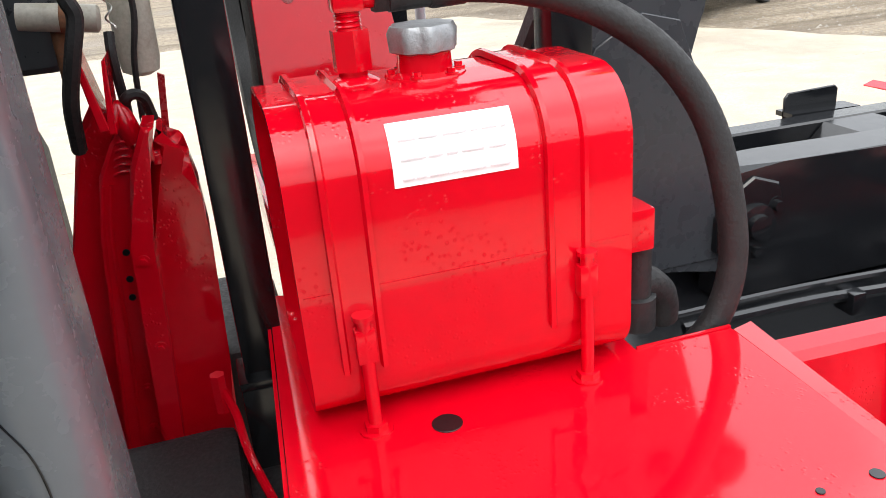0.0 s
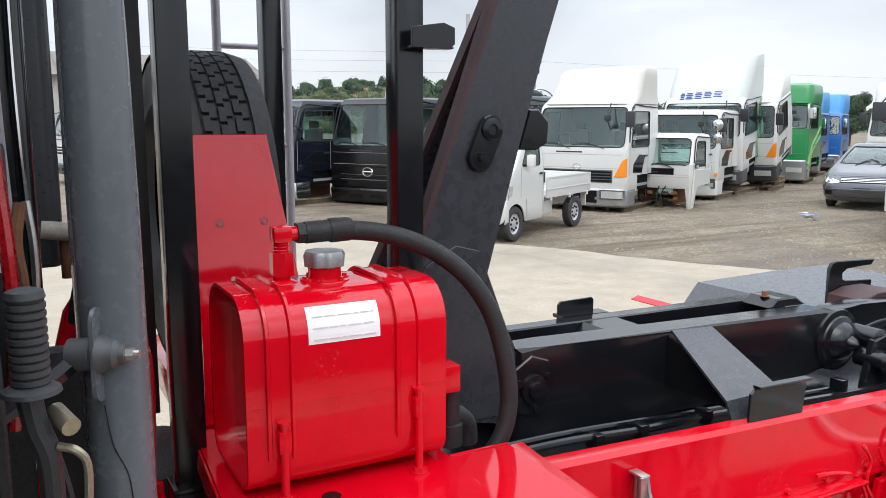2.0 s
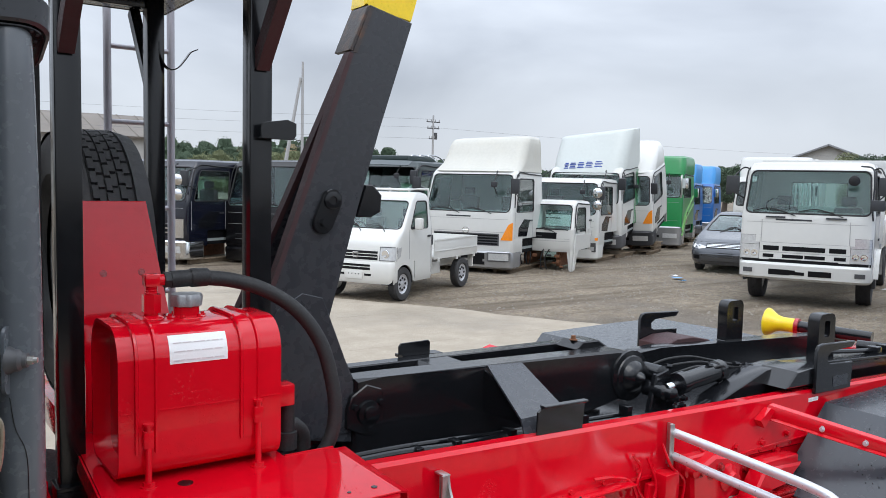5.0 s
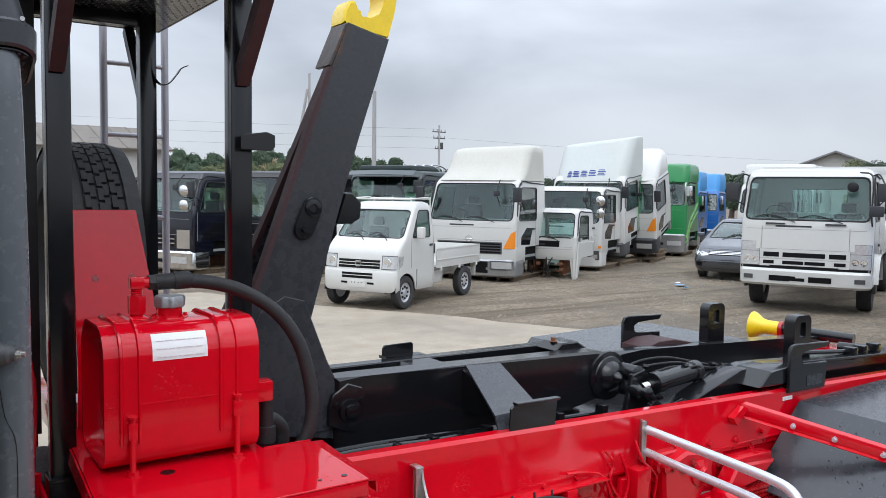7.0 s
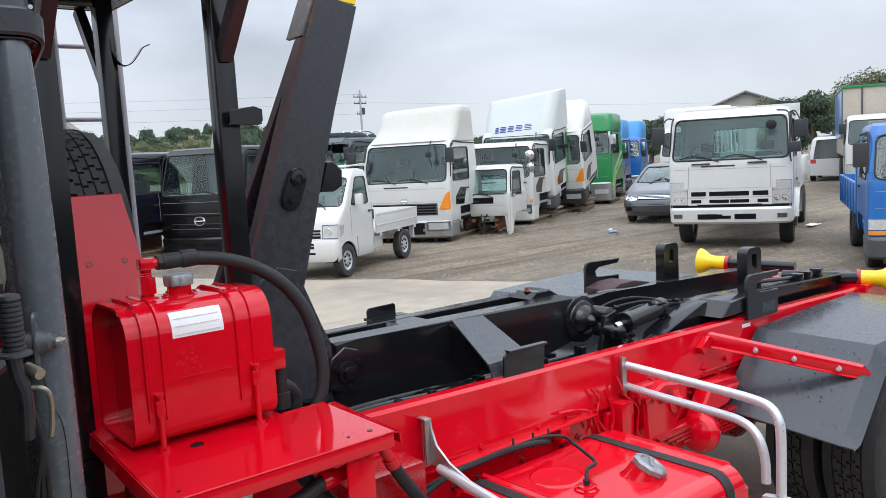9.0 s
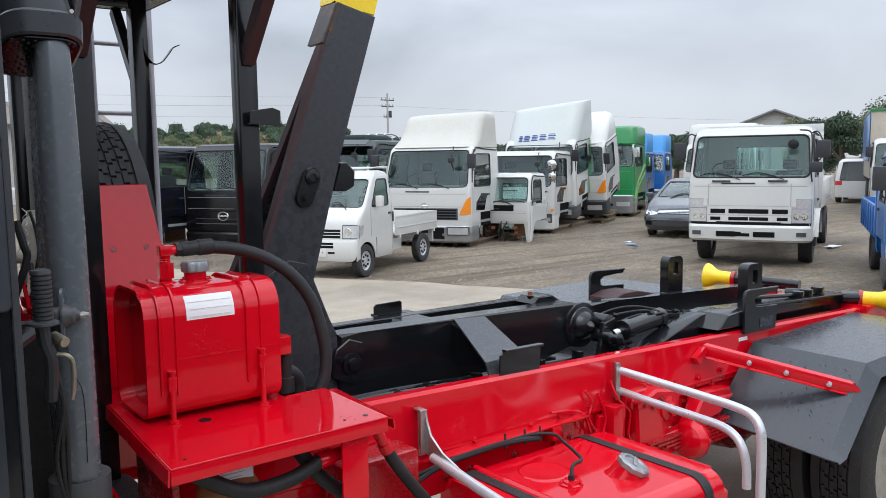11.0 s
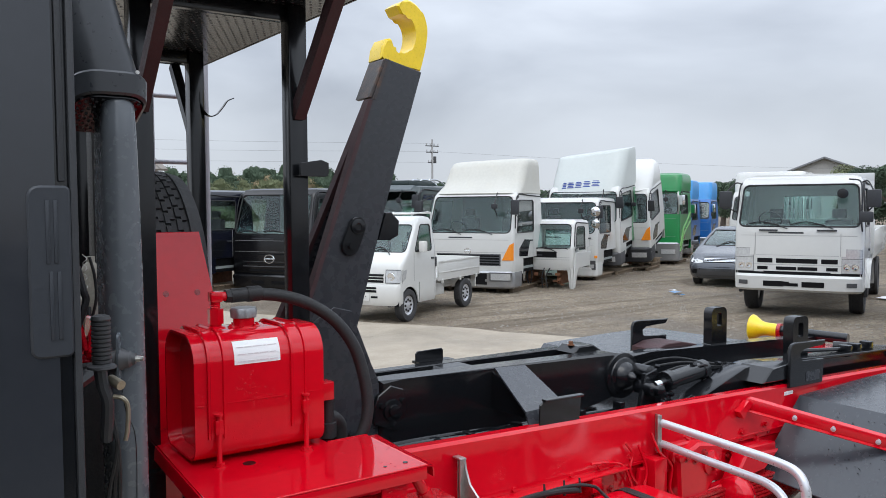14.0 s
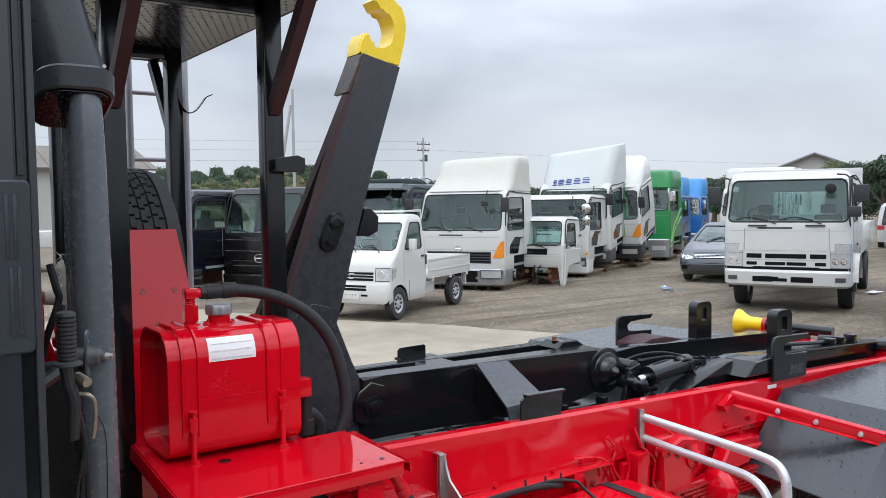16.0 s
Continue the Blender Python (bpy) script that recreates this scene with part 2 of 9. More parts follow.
M_GREYP = mat("grey_bumper_plastic", (0.065, 0.066, 0.070), 0.5, var=0.1, scale=6.0, dirt=0.2, dirt_col=(0.12, 0.11, 0.10))
M_SILVERP = mat("silver_bumper_paint", (0.36, 0.365, 0.37), 0.24, metal=0.6, var=0.08, scale=3.0, dirt=0.2, dirt_col=(0.14, 0.12, 0.10), rvar=0.1)
M_SEAT = mat("grey_seat_cloth", (0.11, 0.11, 0.115), 0.9, var=0.2, scale=20.0, bump=0.5)
M_DASH = mat("grey_dashboard", (0.16, 0.165, 0.17), 0.7, var=0.1)
M_AMBER = mat("amber_lens", (0.85, 0.26, 0.015), 0.2, var=0.1, scale=30.0, coat=0.8)
M_LAMP = mat("clear_headlamp_lens", (0.56, 0.57, 0.57), 0.16, metal=0.3, var=0.2, scale=24.0, coat=0.8)
M_WOOD = mat("weathered_pallet_wood", (0.20, 0.15, 0.10), 0.85, var=0.3, scale=8.0, bump=0.8, bscale=60, each=0.25)
M_ROOF = mat("grey_roof_sheet", (0.20, 0.205, 0.215), 0.6, var=0.12, scale=0.6, dirt=0.3, dirt_col=(0.14, 0.12, 0.10))
M_WALLB = mat("pale_shed_wall", (0.42, 0.41, 0.39), 0.8, var=0.1, scale=0.5, dirt=0.3, dirt_col=(0.28, 0.25, 0.22))
M_OLDROOF = mat("brown_old_roof", (0.17, 0.15, 0.13), 0.8, var=0.2, scale=0.5, dirt=0.4, dirt_col=(0.10, 0.085, 0.07))
M_POLE = mat("concrete_pole", (0.36, 0.36, 0.36), 0.8, var=0.1, scale=3.0)
M_WIRE = mat("grey_cable", (0.16, 0.165, 0.175), 0.6, var=0.1)
M_LEAF = mat("forest_leaves", (0.082, 0.116, 0.078), 0.9, var=0.4, scale=0.25, each=0.2, spec=0.1)
M_LEAF2 = mat("light_forest_leaves", (0.160, 0.178, 0.10), 0.9, var=0.35, scale=0.25, each=0.2, spec=0.1)
M_LEAF3 = mat("tan_forest_leaves", (0.30, 0.24, 0.15), 0.9, var=0.35, scale=0.25, each=0.2, spec=0.1)
M_BARK = mat("bark", (0.09, 0.07, 0.055), 0.9, var=0.3, scale=6.0, bump=0.8)
M_PAPER = mat("white_litter", (0.75, 0.76, 0.78), 0.7, var=0.1)
M_PAPERB = mat("blue_litter", (0.16, 0.34, 0.60), 0.6, var=0.1)
G_CLEAR = glass("windscreen_glass", (0.64, 0.85, 0.82))
G_DARK = glass("tinted_glass", (0.58, 0.66, 0.65))

# ---------------------------------------------------------------- mesh helpers


def finish(bm, smooth=0.6):
    """Outward normals and smooth shading across the blunt edges."""
    bmesh.ops.recalc_face_normals(bm, faces=bm.faces[:])
    for f in bm.faces:
        f.smooth = True
    for e in bm.edges:
        e.smooth = len(e.link_faces) == 2 and e.calc_face_angle(0.0) < smooth
    return bm


def part(name, bm, material, parent, label="", offset=None):
    """One mesh object under a thing or a part. offset: the place of the thing's base, where bm is in world metres."""
    me = bpy.data.meshes.new(name)
    finish(bm)
    if offset is not None:
        bmesh.ops.translate(bm, verts=bm.verts[:], vec=-Vector(offset))
    bm.to_mesh(me)
    bm.free()
    me.materials.append(material)
    ob = new(name, me)
    ob.parent = parent
    if label:
        ob["label"] = label
    return ob


def thing(name, m, label, category, group="", kind=""):
    ob = new(name)
    ob.empty_display_size = 0.2
    ob.matrix_world = m
    return tagged(ob, label, category, group, kind)


def solo(name, bm, material, label, category, group="", kind=""):
    """A top-level thing of one mesh, in world metres."""
    me = bpy.data.meshes.new(name)
    finish(bm)
    bm.to_mesh(me)
    bm.free()
    me.materials.append(material)
    return tagged(new(name, me), label, category, group, kind)


def B():
    return bmesh.new()


def box(bm, lo, hi, bevel=0.0, m=None):
    """A box between two corners, with chamfered edges."""
    lo, hi = Vector(lo), Vector(hi)
    r = bmesh.ops.create_cube(bm, size=1.0)
    vs = r["verts"]
    bmesh.ops.scale(bm, verts=vs, vec=hi - lo)
    bmesh.ops.translate(bm, verts=vs, vec=(lo + hi) / 2)
    if m is not None:
        bmesh.ops.transform(bm, matrix=m, verts=vs)
    if bevel > 0:
        es = list({e for v in vs for e in v.link_edges})
        bmesh.ops.bevel(bm, geom=es, offset=bevel, segments=2, affect="EDGES", profile=0.6)
    return bm


def prism(bm, pts, axis, a, b, bevel=0.0):
    """A flat outline (pairs) drawn out along an axis from a to b. axis y: pairs are x, z; axis x: y, z; axis z: x, y."""
    place = {"x": lambda p, q, s: (s, p, q), "y": lambda p, q, s: (p, s, q), "z": lambda p, q, s: (p, q, s)}[axis]
    v0 = [bm.verts.new(place(p, q, a)) for p, q in pts]
    v1 = [bm.verts.new(place(p, q, b)) for p, q in pts]
    n = len(pts)
    faces = [bm.faces.new(v0), bm.faces.new(v1[::-1])]
    for i in range(n):
        faces.append(bm.faces.new((v0[i], v0[(i + 1) % n], v1[(i + 1) % n], v1[i])))
    if bevel > 0:
        es = list({e for f in faces[:2] for e in f.edges})
        bmesh.ops.bevel(bm, geom=es, offset=bevel, segments=1, affect="EDGES")
    return bm


def frame_of(d):
    d = Vector(d).normalized()
    u = d.cross((0, 0, 1)) if abs(d.z) < 0.95 else d.cross((1, 0, 0))
    u.normalize()
    return d, u, d.cross(u)


def cyl(bm, p, q, r, r2=None, seg=16, cap=True):
    """A round bar or cone from p to q."""
    p, q = Vector(p), Vector(q)
    r2 = r if r2 is None else r2
    _, u, v = frame_of(q - p)
    a = [bm.verts.new(p + r * (math.cos(t) * u + math.sin(t) * v)) for t in np.linspace(0, 2 * math.pi, seg, endpoint=False)]
    b = [bm.verts.new(q + r2 * (math.cos(t) * u + math.sin(t) * v)) for t in np.linspace(0, 2 * math.pi, seg, endpoint=False)]
    for i in range(seg):
        bm.faces.new((a[i], a[(i + 1) % seg], b[(i + 1) % seg], b[i]))
    if cap:
        bm.faces.new(a[::-1])
        bm.faces.new(b)
    return bm


def lathe(bm, p, d, profile, seg=24):
    """Profile (distance along d, radius) turned round the line from p along d."""
    d, u, v = frame_of(d)
    rings = []
    for s, r in profile:
        c = Vector(p) + s * d
        rings.append([bm.verts.new(c + max(r, 1e-4) * (math.cos(t) * u + math.sin(t) * v)) for t in np.linspace(0, 2 * math.pi, seg, endpoint=False)])
    for a, b in zip(rings, rings[1:]):
        for i in range(seg):
            bm.faces.new((a[i], a[(i + 1) % seg], b[(i + 1) % seg], b[i]))
    bm.faces.new(rings[0][::-1])
    bm.faces.new(rings[-1])
    return bm


def smooth_path(pts, steps=6):
    """A Catmull-Rom curve through the points."""
    P = [Vector(p) for p in pts]
    P = [2 * P[0] - P[1]] + P + [2 * P[-1] - P[-2]]
    out = []
    for a, b, c, d in zip(P, P[1:], P[2:], P[3:]):
        for s in range(steps):
            t = s / steps
            out.append(0.5 * (2 * b + (c - a) * t + (2 * a - 5 * b + 4 * c - d) * t * t + (3 * b - a - 3 * c + d) * t**3))
    return out + [P[-2]]


def tube(bm, pts, r, seg=10, steps=6, radii=None):
    """A bent round bar or hose along points."""
    path = smooth_path(pts, steps) if steps > 1 else [Vector(p) for p in pts]
    rings, u = [], None
    for i, c in enumerate(path):
        d = (path[min(i + 1, len(path) - 1)] - path[max(i - 1, 0)]).normalized()
        if u is None:
            _, u, v = frame_of(d)
        u = (u - d * u.dot(d)).normalized()
        v = d.cross(u)
        rr = radii(i / (len(path) - 1)) if radii else r
        rings.append([bm.verts.new(c + rr * (math.cos(t) * u + math.sin(t) * v)) for t in np.linspace(0, 2 * math.pi, seg, endpoint=False)])
    for a, b in zip(rings, rings[1:]):
        for i in range(seg):
            bm.faces.new((a[i], a[(i + 1) % seg], b[(i + 1) % seg], b[i]))
    bm.faces.new(rings[0][::-1])
    bm.faces.new(rings[-1])
    return bm


def rounded(x0, x1, y0, y1, r, n=5):
    """Outline of a rectangle with round corners; r is one radius or four, from the lower left on, anticlockwise."""
    rs = r if isinstance(r, (tuple, list)) else (r,) * 4
    out = []
    for (cx, cy, a0), q in zip((((x0, y0, 180)), (x1, y0, 270), (x1, y1, 0), (x0, y1, 90)), rs):
        sx, sy = (1 if cx == x0 else -1), (1 if cy == y0 else -1)
        for k in range(n + 1):
            a = radians(a0 + 90 * k / n)
            out.append((cx + sx * q + q * math.cos(a), cy + sy * q + q * math.sin(a)))
    return out


def hexbolt(bm, p, d, r=0.012, h=0.010):
    cyl(bm, p, Vector(p) + Vector(d).normalized() * 0.003, r * 1.7, seg=12)
    cyl(bm, Vector(p) + Vector(d).normalized() * 0.003, Vector(p) + Vector(d).normalized() * h, r, seg=6)
    return bm


def sheet(bm, rows, thick=0.0):
    """A surface through rows of points; with thickness if given."""
    vs = [[bm.verts.new(p) for p in row] for row in rows]
    fs = [bm.faces.new((a[i], a[i + 1], b[i + 1], b[i])) for a, b in zip(vs, vs[1:]) for i in range(len(a) - 1)]
    if thick:
        bmesh.ops.recalc_face_normals(bm, faces=fs)
        bmesh.ops.solidify(bm, geom=fs, thickness=thick)
    return bm

# ---------------------------------------------------------------- ground
bm = B()
nx, ny = 40, 40
xs = [-400, -100, -40, -15, -5] + list(np.linspace(0, 40, 28)) + [50, 70, 110, 200, 600]
ys = [-400, -100, -40, -15, -5] + list(np.linspace(0, 40, 28)) + [50, 70, 110, 200, 600]
vs = [[bm.verts.new((x, y, -0.03 + (0.006 * noise.noise((x * 0.7, y * 0.7, 3.0)) + 0.004 * noise.noise((x * 2.3, y * 2.3, 8.0)) if 0 < x < 40 and 0 < y < 40 else 0))) for x in xs] for y in ys]
for a, b in zip(vs, vs[1:]):
    for i in range(len(xs) - 1):
        bm.faces.new((a[i], a[i + 1], b[i + 1], b[i]))


def ground_mat(name, dark, light, wet, scale, stones, grit, tracks=0.0, relief=0.9):
    m = bpy.data.materials.new(name)
    m.use_nodes = True
    t = m.node_tree
    b = t.nodes["Principled BSDF"]
    link, N = t.links.new, t.nodes.new
    co = N("ShaderNodeTexCoord")

    def noise_tex(s, detail=8.0, rough=0.6):
        n = N("ShaderNodeTexNoise")
        n.inputs["Scale"].default_value, n.inputs["Detail"].default_value, n.inputs["Roughness"].default_value = s, detail, rough
        link(co.outputs["Object"], n.inputs["Vector"])
        return n.outputs["Fac"]

    def rng(v, a, b_, c, d):
        n = N("ShaderNodeMapRange")
        for k, x in zip(("From Min", "From Max", "To Min", "To Max"), (a, b_, c, d)):
            n.inputs[k].default_value = x
        link(v, n.inputs[0])
        return n.outputs[0]

    def mixc(f, a, c):
        n = N("ShaderNodeMix")
        n.data_type = "RGBA"
        link(f, n.inputs["Factor"])
        for s, v in (("A", a), ("B", c)):
            if isinstance(v, tuple):
                n.inputs[s].default_value = (*v, 1)
            else:
                link(v, n.inputs[s])
        return n.outputs["Result"]

    vor = N("ShaderNodeTexVoronoi")
    vor.inputs["Scale"].default_value = grit
    link(co.outputs["Object"], vor.inputs["Vector"])
    big, mid, fine = noise_tex(scale), noise_tex(scale * 6), noise_tex(scale * 60, 6, 0.7)
    c1 = mixc(rng(mid, 0.35, 0.66, 0, 1), dark, light)
    c2 = mixc(rng(vor.outputs["Color"], 0, 1, 0, stones), c1, (0.42, 0.37, 0.30))
    mp = N("ShaderNodeMapping")
    mp.inputs["Rotation"].default_value = (0, 0, radians(-25))
    mp.inputs["Scale"].default_value = (0.10, 1.5, 1.0)
    tr = N("ShaderNodeTexNoise")
    tr.inputs["Scale"].default_value, tr.inputs["Detail"].default_value, tr.inputs["Roughness"].default_value = 1.0, 6.0, 0.6
    link(co.outputs["Object"], mp.inputs["Vector"])
    link(mp.outputs[0], tr.inputs["Vector"])
    c2 = mixc(rng(tr.outputs["Fac"], 0.48, 0.66, 0, tracks), c2, wet)
    c3 = mixc(rng(big, 0.50, 0.62, 0, 0.65), c2, wet)
    c4 = mixc(rng(fine, 0.44, 0.60, 0.0, 0.75), c3, dark)
    link(c4, b.inputs["Base Color"])
    link(rng(big, 0.50, 0.64, 0.85, 0.42), b.inputs["Roughness"])
    bp = N("ShaderNodeBump")
    bp.inputs["Strength"].default_value, bp.inputs["Distance"].default_value = relief, 0.04
    hm = N("ShaderNodeMath")
    hm.operation = "ADD"
    link(fine, hm.inputs[0])
    link(rng(vor.outputs["Distance"], 0, 0.6, 1, 0), hm.inputs[1])
    link(hm.outputs[0], bp.inputs["Height"])
    link(bp.outputs["Normal"], b.inputs["Normal"])
    return m


M_GRAVEL = ground_mat("trodden_gravel_and_mud", (0.155, 0.117, 0.076), (0.325, 0.259, 0.178), (0.080, 0.056, 0.034), 0.22, 0.5, 30.0, 0.85)
M_CONC = ground_mat("worn_concrete_slab", (0.30, 0.254, 0.196), (0.395, 0.342, 0.270), (0.225, 0.187, 0.138), 0.5, 0.08, 60.0, 0.0, 0.25)
ground = solo("ground", bm, M_GRAVEL, "trodden grey-brown gravel and mud yard", "ground", kind="structure")

# concrete slabs on the near side of the yard, with joints between them
edge = [(9.7, 5.3), (8.9, 6.6), (8.25, 7.55), (7.75, 8.6), (7.35, 9.6), (6.55, 10.7), (5.9, 11.9), (5.3, 13.2), (4.75, 14.6), (3.6, 16.6)]
paving = thing("pavement", pose(0, 0, 0), "worn pale concrete yard slabs with cracks", "pavement", kind="structure")
cuts = [-14.0, 0.2, 4.1, 7.3, 9.4, 11.4, 14.2]


def edge_x(y):
    pts = sorted((q, p) for p, q in edge)
    return float(np.interp(y, [q for q, _ in pts], [p for _, p in pts], left=12.5, right=2.0)) if y > 5.3 else 9.7 + (5.3 - y) * 0.55


for y0, y1 in zip(cuts, cuts[1:]):
    for x0, x1 in ((-9.0, -2.0), (-2.0, 2.7), (2.7, 30.0)):
        left = [(min(x0, edge_x(y)), y) for y in (y0 + 0.003, y1 - 0.003)]
        ysn = np.linspace(y0 + 0.003, y1 - 0.003, 9)
        right = [(min(x1 - 0.005, edge_x(y) + 0.10 * noise.noise((0, y * 1.7, 5))), y) for y in ysn]
        if right[0][0] - left[0][0] < 0.1:
            continue
        bm = B()
        rows = [[(a + (r[0] - a) * s, r[1], 0.004 * noise.noise((a + (r[0] - a) * s, r[1], 1.0))) for s in np.linspace(0, 1, 6)] for a, r in zip(np.linspace(left[0][0], left[1][0], 9), right)]
        down = lambda row: [(p[0], p[1], -0.06) for p in row]  # noqa: E731
        rows = [[(r[0][0], r[0][1], -0.06)] + r + [(r[-1][0], r[-1][1], -0.06)] for r in rows]
        sheet(bm, [down(rows[0])] + rows + [down(rows[-1])])
        part("slab", bm, M_CONC, paving)

# unseen dark wall, added behind the walk to darken reflections on the truck
bm = B()
box(bm, (-16, -4.0, -0.05), (16, -3.7, 1.75))
solo("added_wall_south", bm, mat("dark_reflected_wall", (0.045, 0.047, 0.05), 0.8, var=0.2, scale=0.6), "plain dark unseen wall, added behind the walk to darken reflections", "wall", kind="structure")

# ---------------------------------------------------------------- the hook-lift truck
TB = Vector((2.4, 1.46, 0.0))
truck = thing("hook_lift_truck", pose(*TB), "red and black hook-lift truck chassis, freshly painted and wet", "truck")
RAIL_Y = 1.02


def tp(name, bm, material, parent=None, label=""):
    return part(name, bm, material, parent or truck, label, TB)


def ztop(x):
    return 1.137 - 0.030 * (x - 1.25)


# chassis rail, near side: a pressed channel with a wide upper web and a lower crease
def rail(y, side):
    bm = B()
    rows = []
    for x in (0.46, 1.2, 2.4, 3.4, 4.4, 5.05):
        z = ztop(x)
        s = side
        rows.append([(x, y + s * 0.055, z - 0.002), (x, y + s * 0.012, z), (x, y, z - 0.012), (x, y, z - 0.195), (x, y - s * 0.006, z - 0.205), (x, y - s * 0.006, z - 0.235), (x, y + s * 0.004, z - 0.245),
                     (x, y + s * 0.004, z - 0.40), (x, y + s * 0.075, z - 0.41)])
    return sheet(bm, rows, 0.008)


near_rail = tp("chassis_rail", rail(RAIL_Y, 1), M_RED)
tp("chassis_rail", rail(1.94, -1), M_RED)
for x in (1.36, 2.52, 3.1, 4.5):
    bm = B()
    box(bm, (x - 0.06, RAIL_Y + 0.03, 0.76), (x + 0.06, 1.91, 0.92), 0.01)
    tp("cross_member", bm, M_RED)
bm = B()
prism(bm, [(4.72, 1.045), (4.95, 1.035), (5.10, 0.99), (5.16, 0.80), (4.9, 0.78), (4.72, 0.80)], "y", 0.98, 1.98, 0.006)
tp("rear_cross_member", bm, M_RED)
bm = B()
for x in np.arange(1.5, 3.4, 0.11):
    for z in (0.86, 0.79):
        if random.random() < 0.85:
            hexbolt(bm, (x + random.uniform(-0.02, 0.02), RAIL_Y + 0.004, z), (0, -1, 0), 0.011, 0.014)
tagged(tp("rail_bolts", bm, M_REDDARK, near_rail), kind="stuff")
bm = B()
box(bm, (3.40, RAIL_Y - 0.004, 1.018), (3.475, RAIL_Y - 0.0015, 1.036), 0, None)
tp("warning_sticker", bm, M_LABEL, near_rail, "small white warning sticker")
bm = B()
box(bm, (3.405, RAIL_Y - 0.0055, 1.021), (3.42, RAIL_Y - 0.0035, 1.033))
box(bm, (3.43, RAIL_Y - 0.0055, 1.0255), (3.47, RAIL_Y - 0.0035, 1.0285))
tp("sticker_print", bm, M_INKRED, near_rail)

# ---- deck plate under the oil tank
DZ = 1.222
bm = B()
prism(bm, [(0.334, 0.637), (0.975, 0.637), (0.985, 1.012), (0.835, 1.012), (0.835, 1.30), (0.384, 1.42), (0.350, 0.90)], "z", DZ - 0.006, DZ, 0.0015)
deck = tp("deck_plate", bm, M_RED)
bm = B()
box(bm, (0.334, 0.6375, DZ - 0.045), (0.974, 0.645, DZ - 0.0065), 0.002)
tp("front_lip", bm, M_RED, deck)
bm = B()
sheet(bm, [[(0.976, 0.640, DZ - 0.003), (0.983, 0.85, DZ - 0.003), (0.988, 1.012, DZ - 0.003)], [(1.012, 0.66, DZ - 0.016), (1.022, 0.86, DZ - 0.014), (1.034, 1.035, DZ - 0.012)],
           [(1.016, 0.66, DZ - 0.05), (1.026, 0.86, DZ - 0.048), (1.038, 1.035, DZ - 0.046)]], 0.005)
tp("side_flange", bm, M_RED, deck)
bm = B()
sheet(bm, [[(0.333, 0.637, DZ - 0.003), (0.349, 0.90, DZ - 0.003), (0.382, 1.42, DZ - 0.003)], [(0.330, 0.637, DZ - 0.045), (0.345, 0.90, DZ - 0.045), (0.378, 1.42, DZ - 0.045)]], 0.005)
tp("side_flange", bm, M_RED, deck)
# return edge along the back of the deck
bm = B()
box(bm, (0.838, 1.0135, DZ - 0.03), (0.985, 1.0185, DZ + 0.003), 0.001)
tp("back_flange", bm, M_RED, deck)
for x, y, r in ((0.548, 0.955, 0.019), (0.86, 0.69, 0.005), (0.93, 0.69, 0.008), (0.385, 0.68, 0.005)):
    bm = B()
    lathe(bm, (x, y, DZ - 0.004), (0, 0, 1), [(0, r * 0.9), (0.0052, r), (0.0056, r * 0.97)], 20)
    tp("drain_hole", bm, M_BLACK, deck)
# legs and the gear under the deck
bm = B()
box(bm, (0.905, 0.665, 0.70), (0.915, 0.76, DZ - 0.04), 0.002)
box(bm, (0.829, 0.655, 0.70), (0.915, 0.663, DZ - 0.04), 0.002)
tp("support_leg", bm, M_RED, deck)
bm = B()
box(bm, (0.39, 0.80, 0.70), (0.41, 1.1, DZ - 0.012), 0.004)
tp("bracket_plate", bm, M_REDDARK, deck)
bm = B()
cyl(bm, (0.545, 0.80, 0.62), (0.545, 0.80, 1.075), 0.085, seg=28)
lathe(bm, (0.545, 0.80, 1.075), (0, 0, 1), [(0, 0.085), (0.02, 0.075), (0.03, 0.02)], 24)
tp("filter_canister", bm, M_BROWN, deck, "rusty brown filter canister")
bm = B()
box(bm, (0.498, 0.766, 1.072), (0.607, 0.770, 1.132), 0.001)
tp("data_plate", bm, M_LABEL, deck, "pale printed data plate")
bm = B()
for k in range(4):
    box(bm, (0.51, 0.7645, 1.082 + 0.012 * k), (0.51 + random.uniform(0.05, 0.085), 0.7662, 1.0845 + 0.012 * k))
tagged(tp("plate_print", bm, M_INKGREY, deck), kind="stuff")
for path, r in (([(0.792, 0.72, 1.109), (0.742, 0.72, 1.089), (0.683, 0.72, 1.076), (0.589, 0.72, 1.074), (0.519, 0.72, 1.097), (0.436, 0.725, 1.152), (0.40, 0.76, 1.18)], 0.022),
                ([(0.735, 0.80, 1.17), (0.75, 0.77, 1.135), (0.803, 0.76, 1.057), (0.853, 0.76, 1.006), (0.927, 0.76, 0.943), (0.993, 0.76, 0.901), (1.10, 0.76, 0.80)], 0.022),
                ([(1.070, 0.80, 1.066), (1.104, 0.80, 1.006), (1.163, 0.80, 0.924), (1.237, 0.80, 0.83), (1.33, 0.80, 0.70)], 0.020)):
    bm = B()
    tube(bm, path, r, 14)
    tp("hydraulic_hose", bm, M_RUBBER, deck)
bm = B()
cyl(bm, (0.785, 0.72, 1.109), (0.83, 0.72, 1.112), 0.025, seg=16)
cyl(bm, (0.83, 0.72, 1.112), (0.90, 0.725, 1.118), 0.019, seg=16)
tp("hose_fitting", bm, M_RED, deck)
bm = B()
tube(bm, [(1.010, 0.81, 1.165), (1.030, 0.802, 1.14), (1.050, 0.80, 1.105), (1.075, 0.80, 1.059)], 0.019, 12)
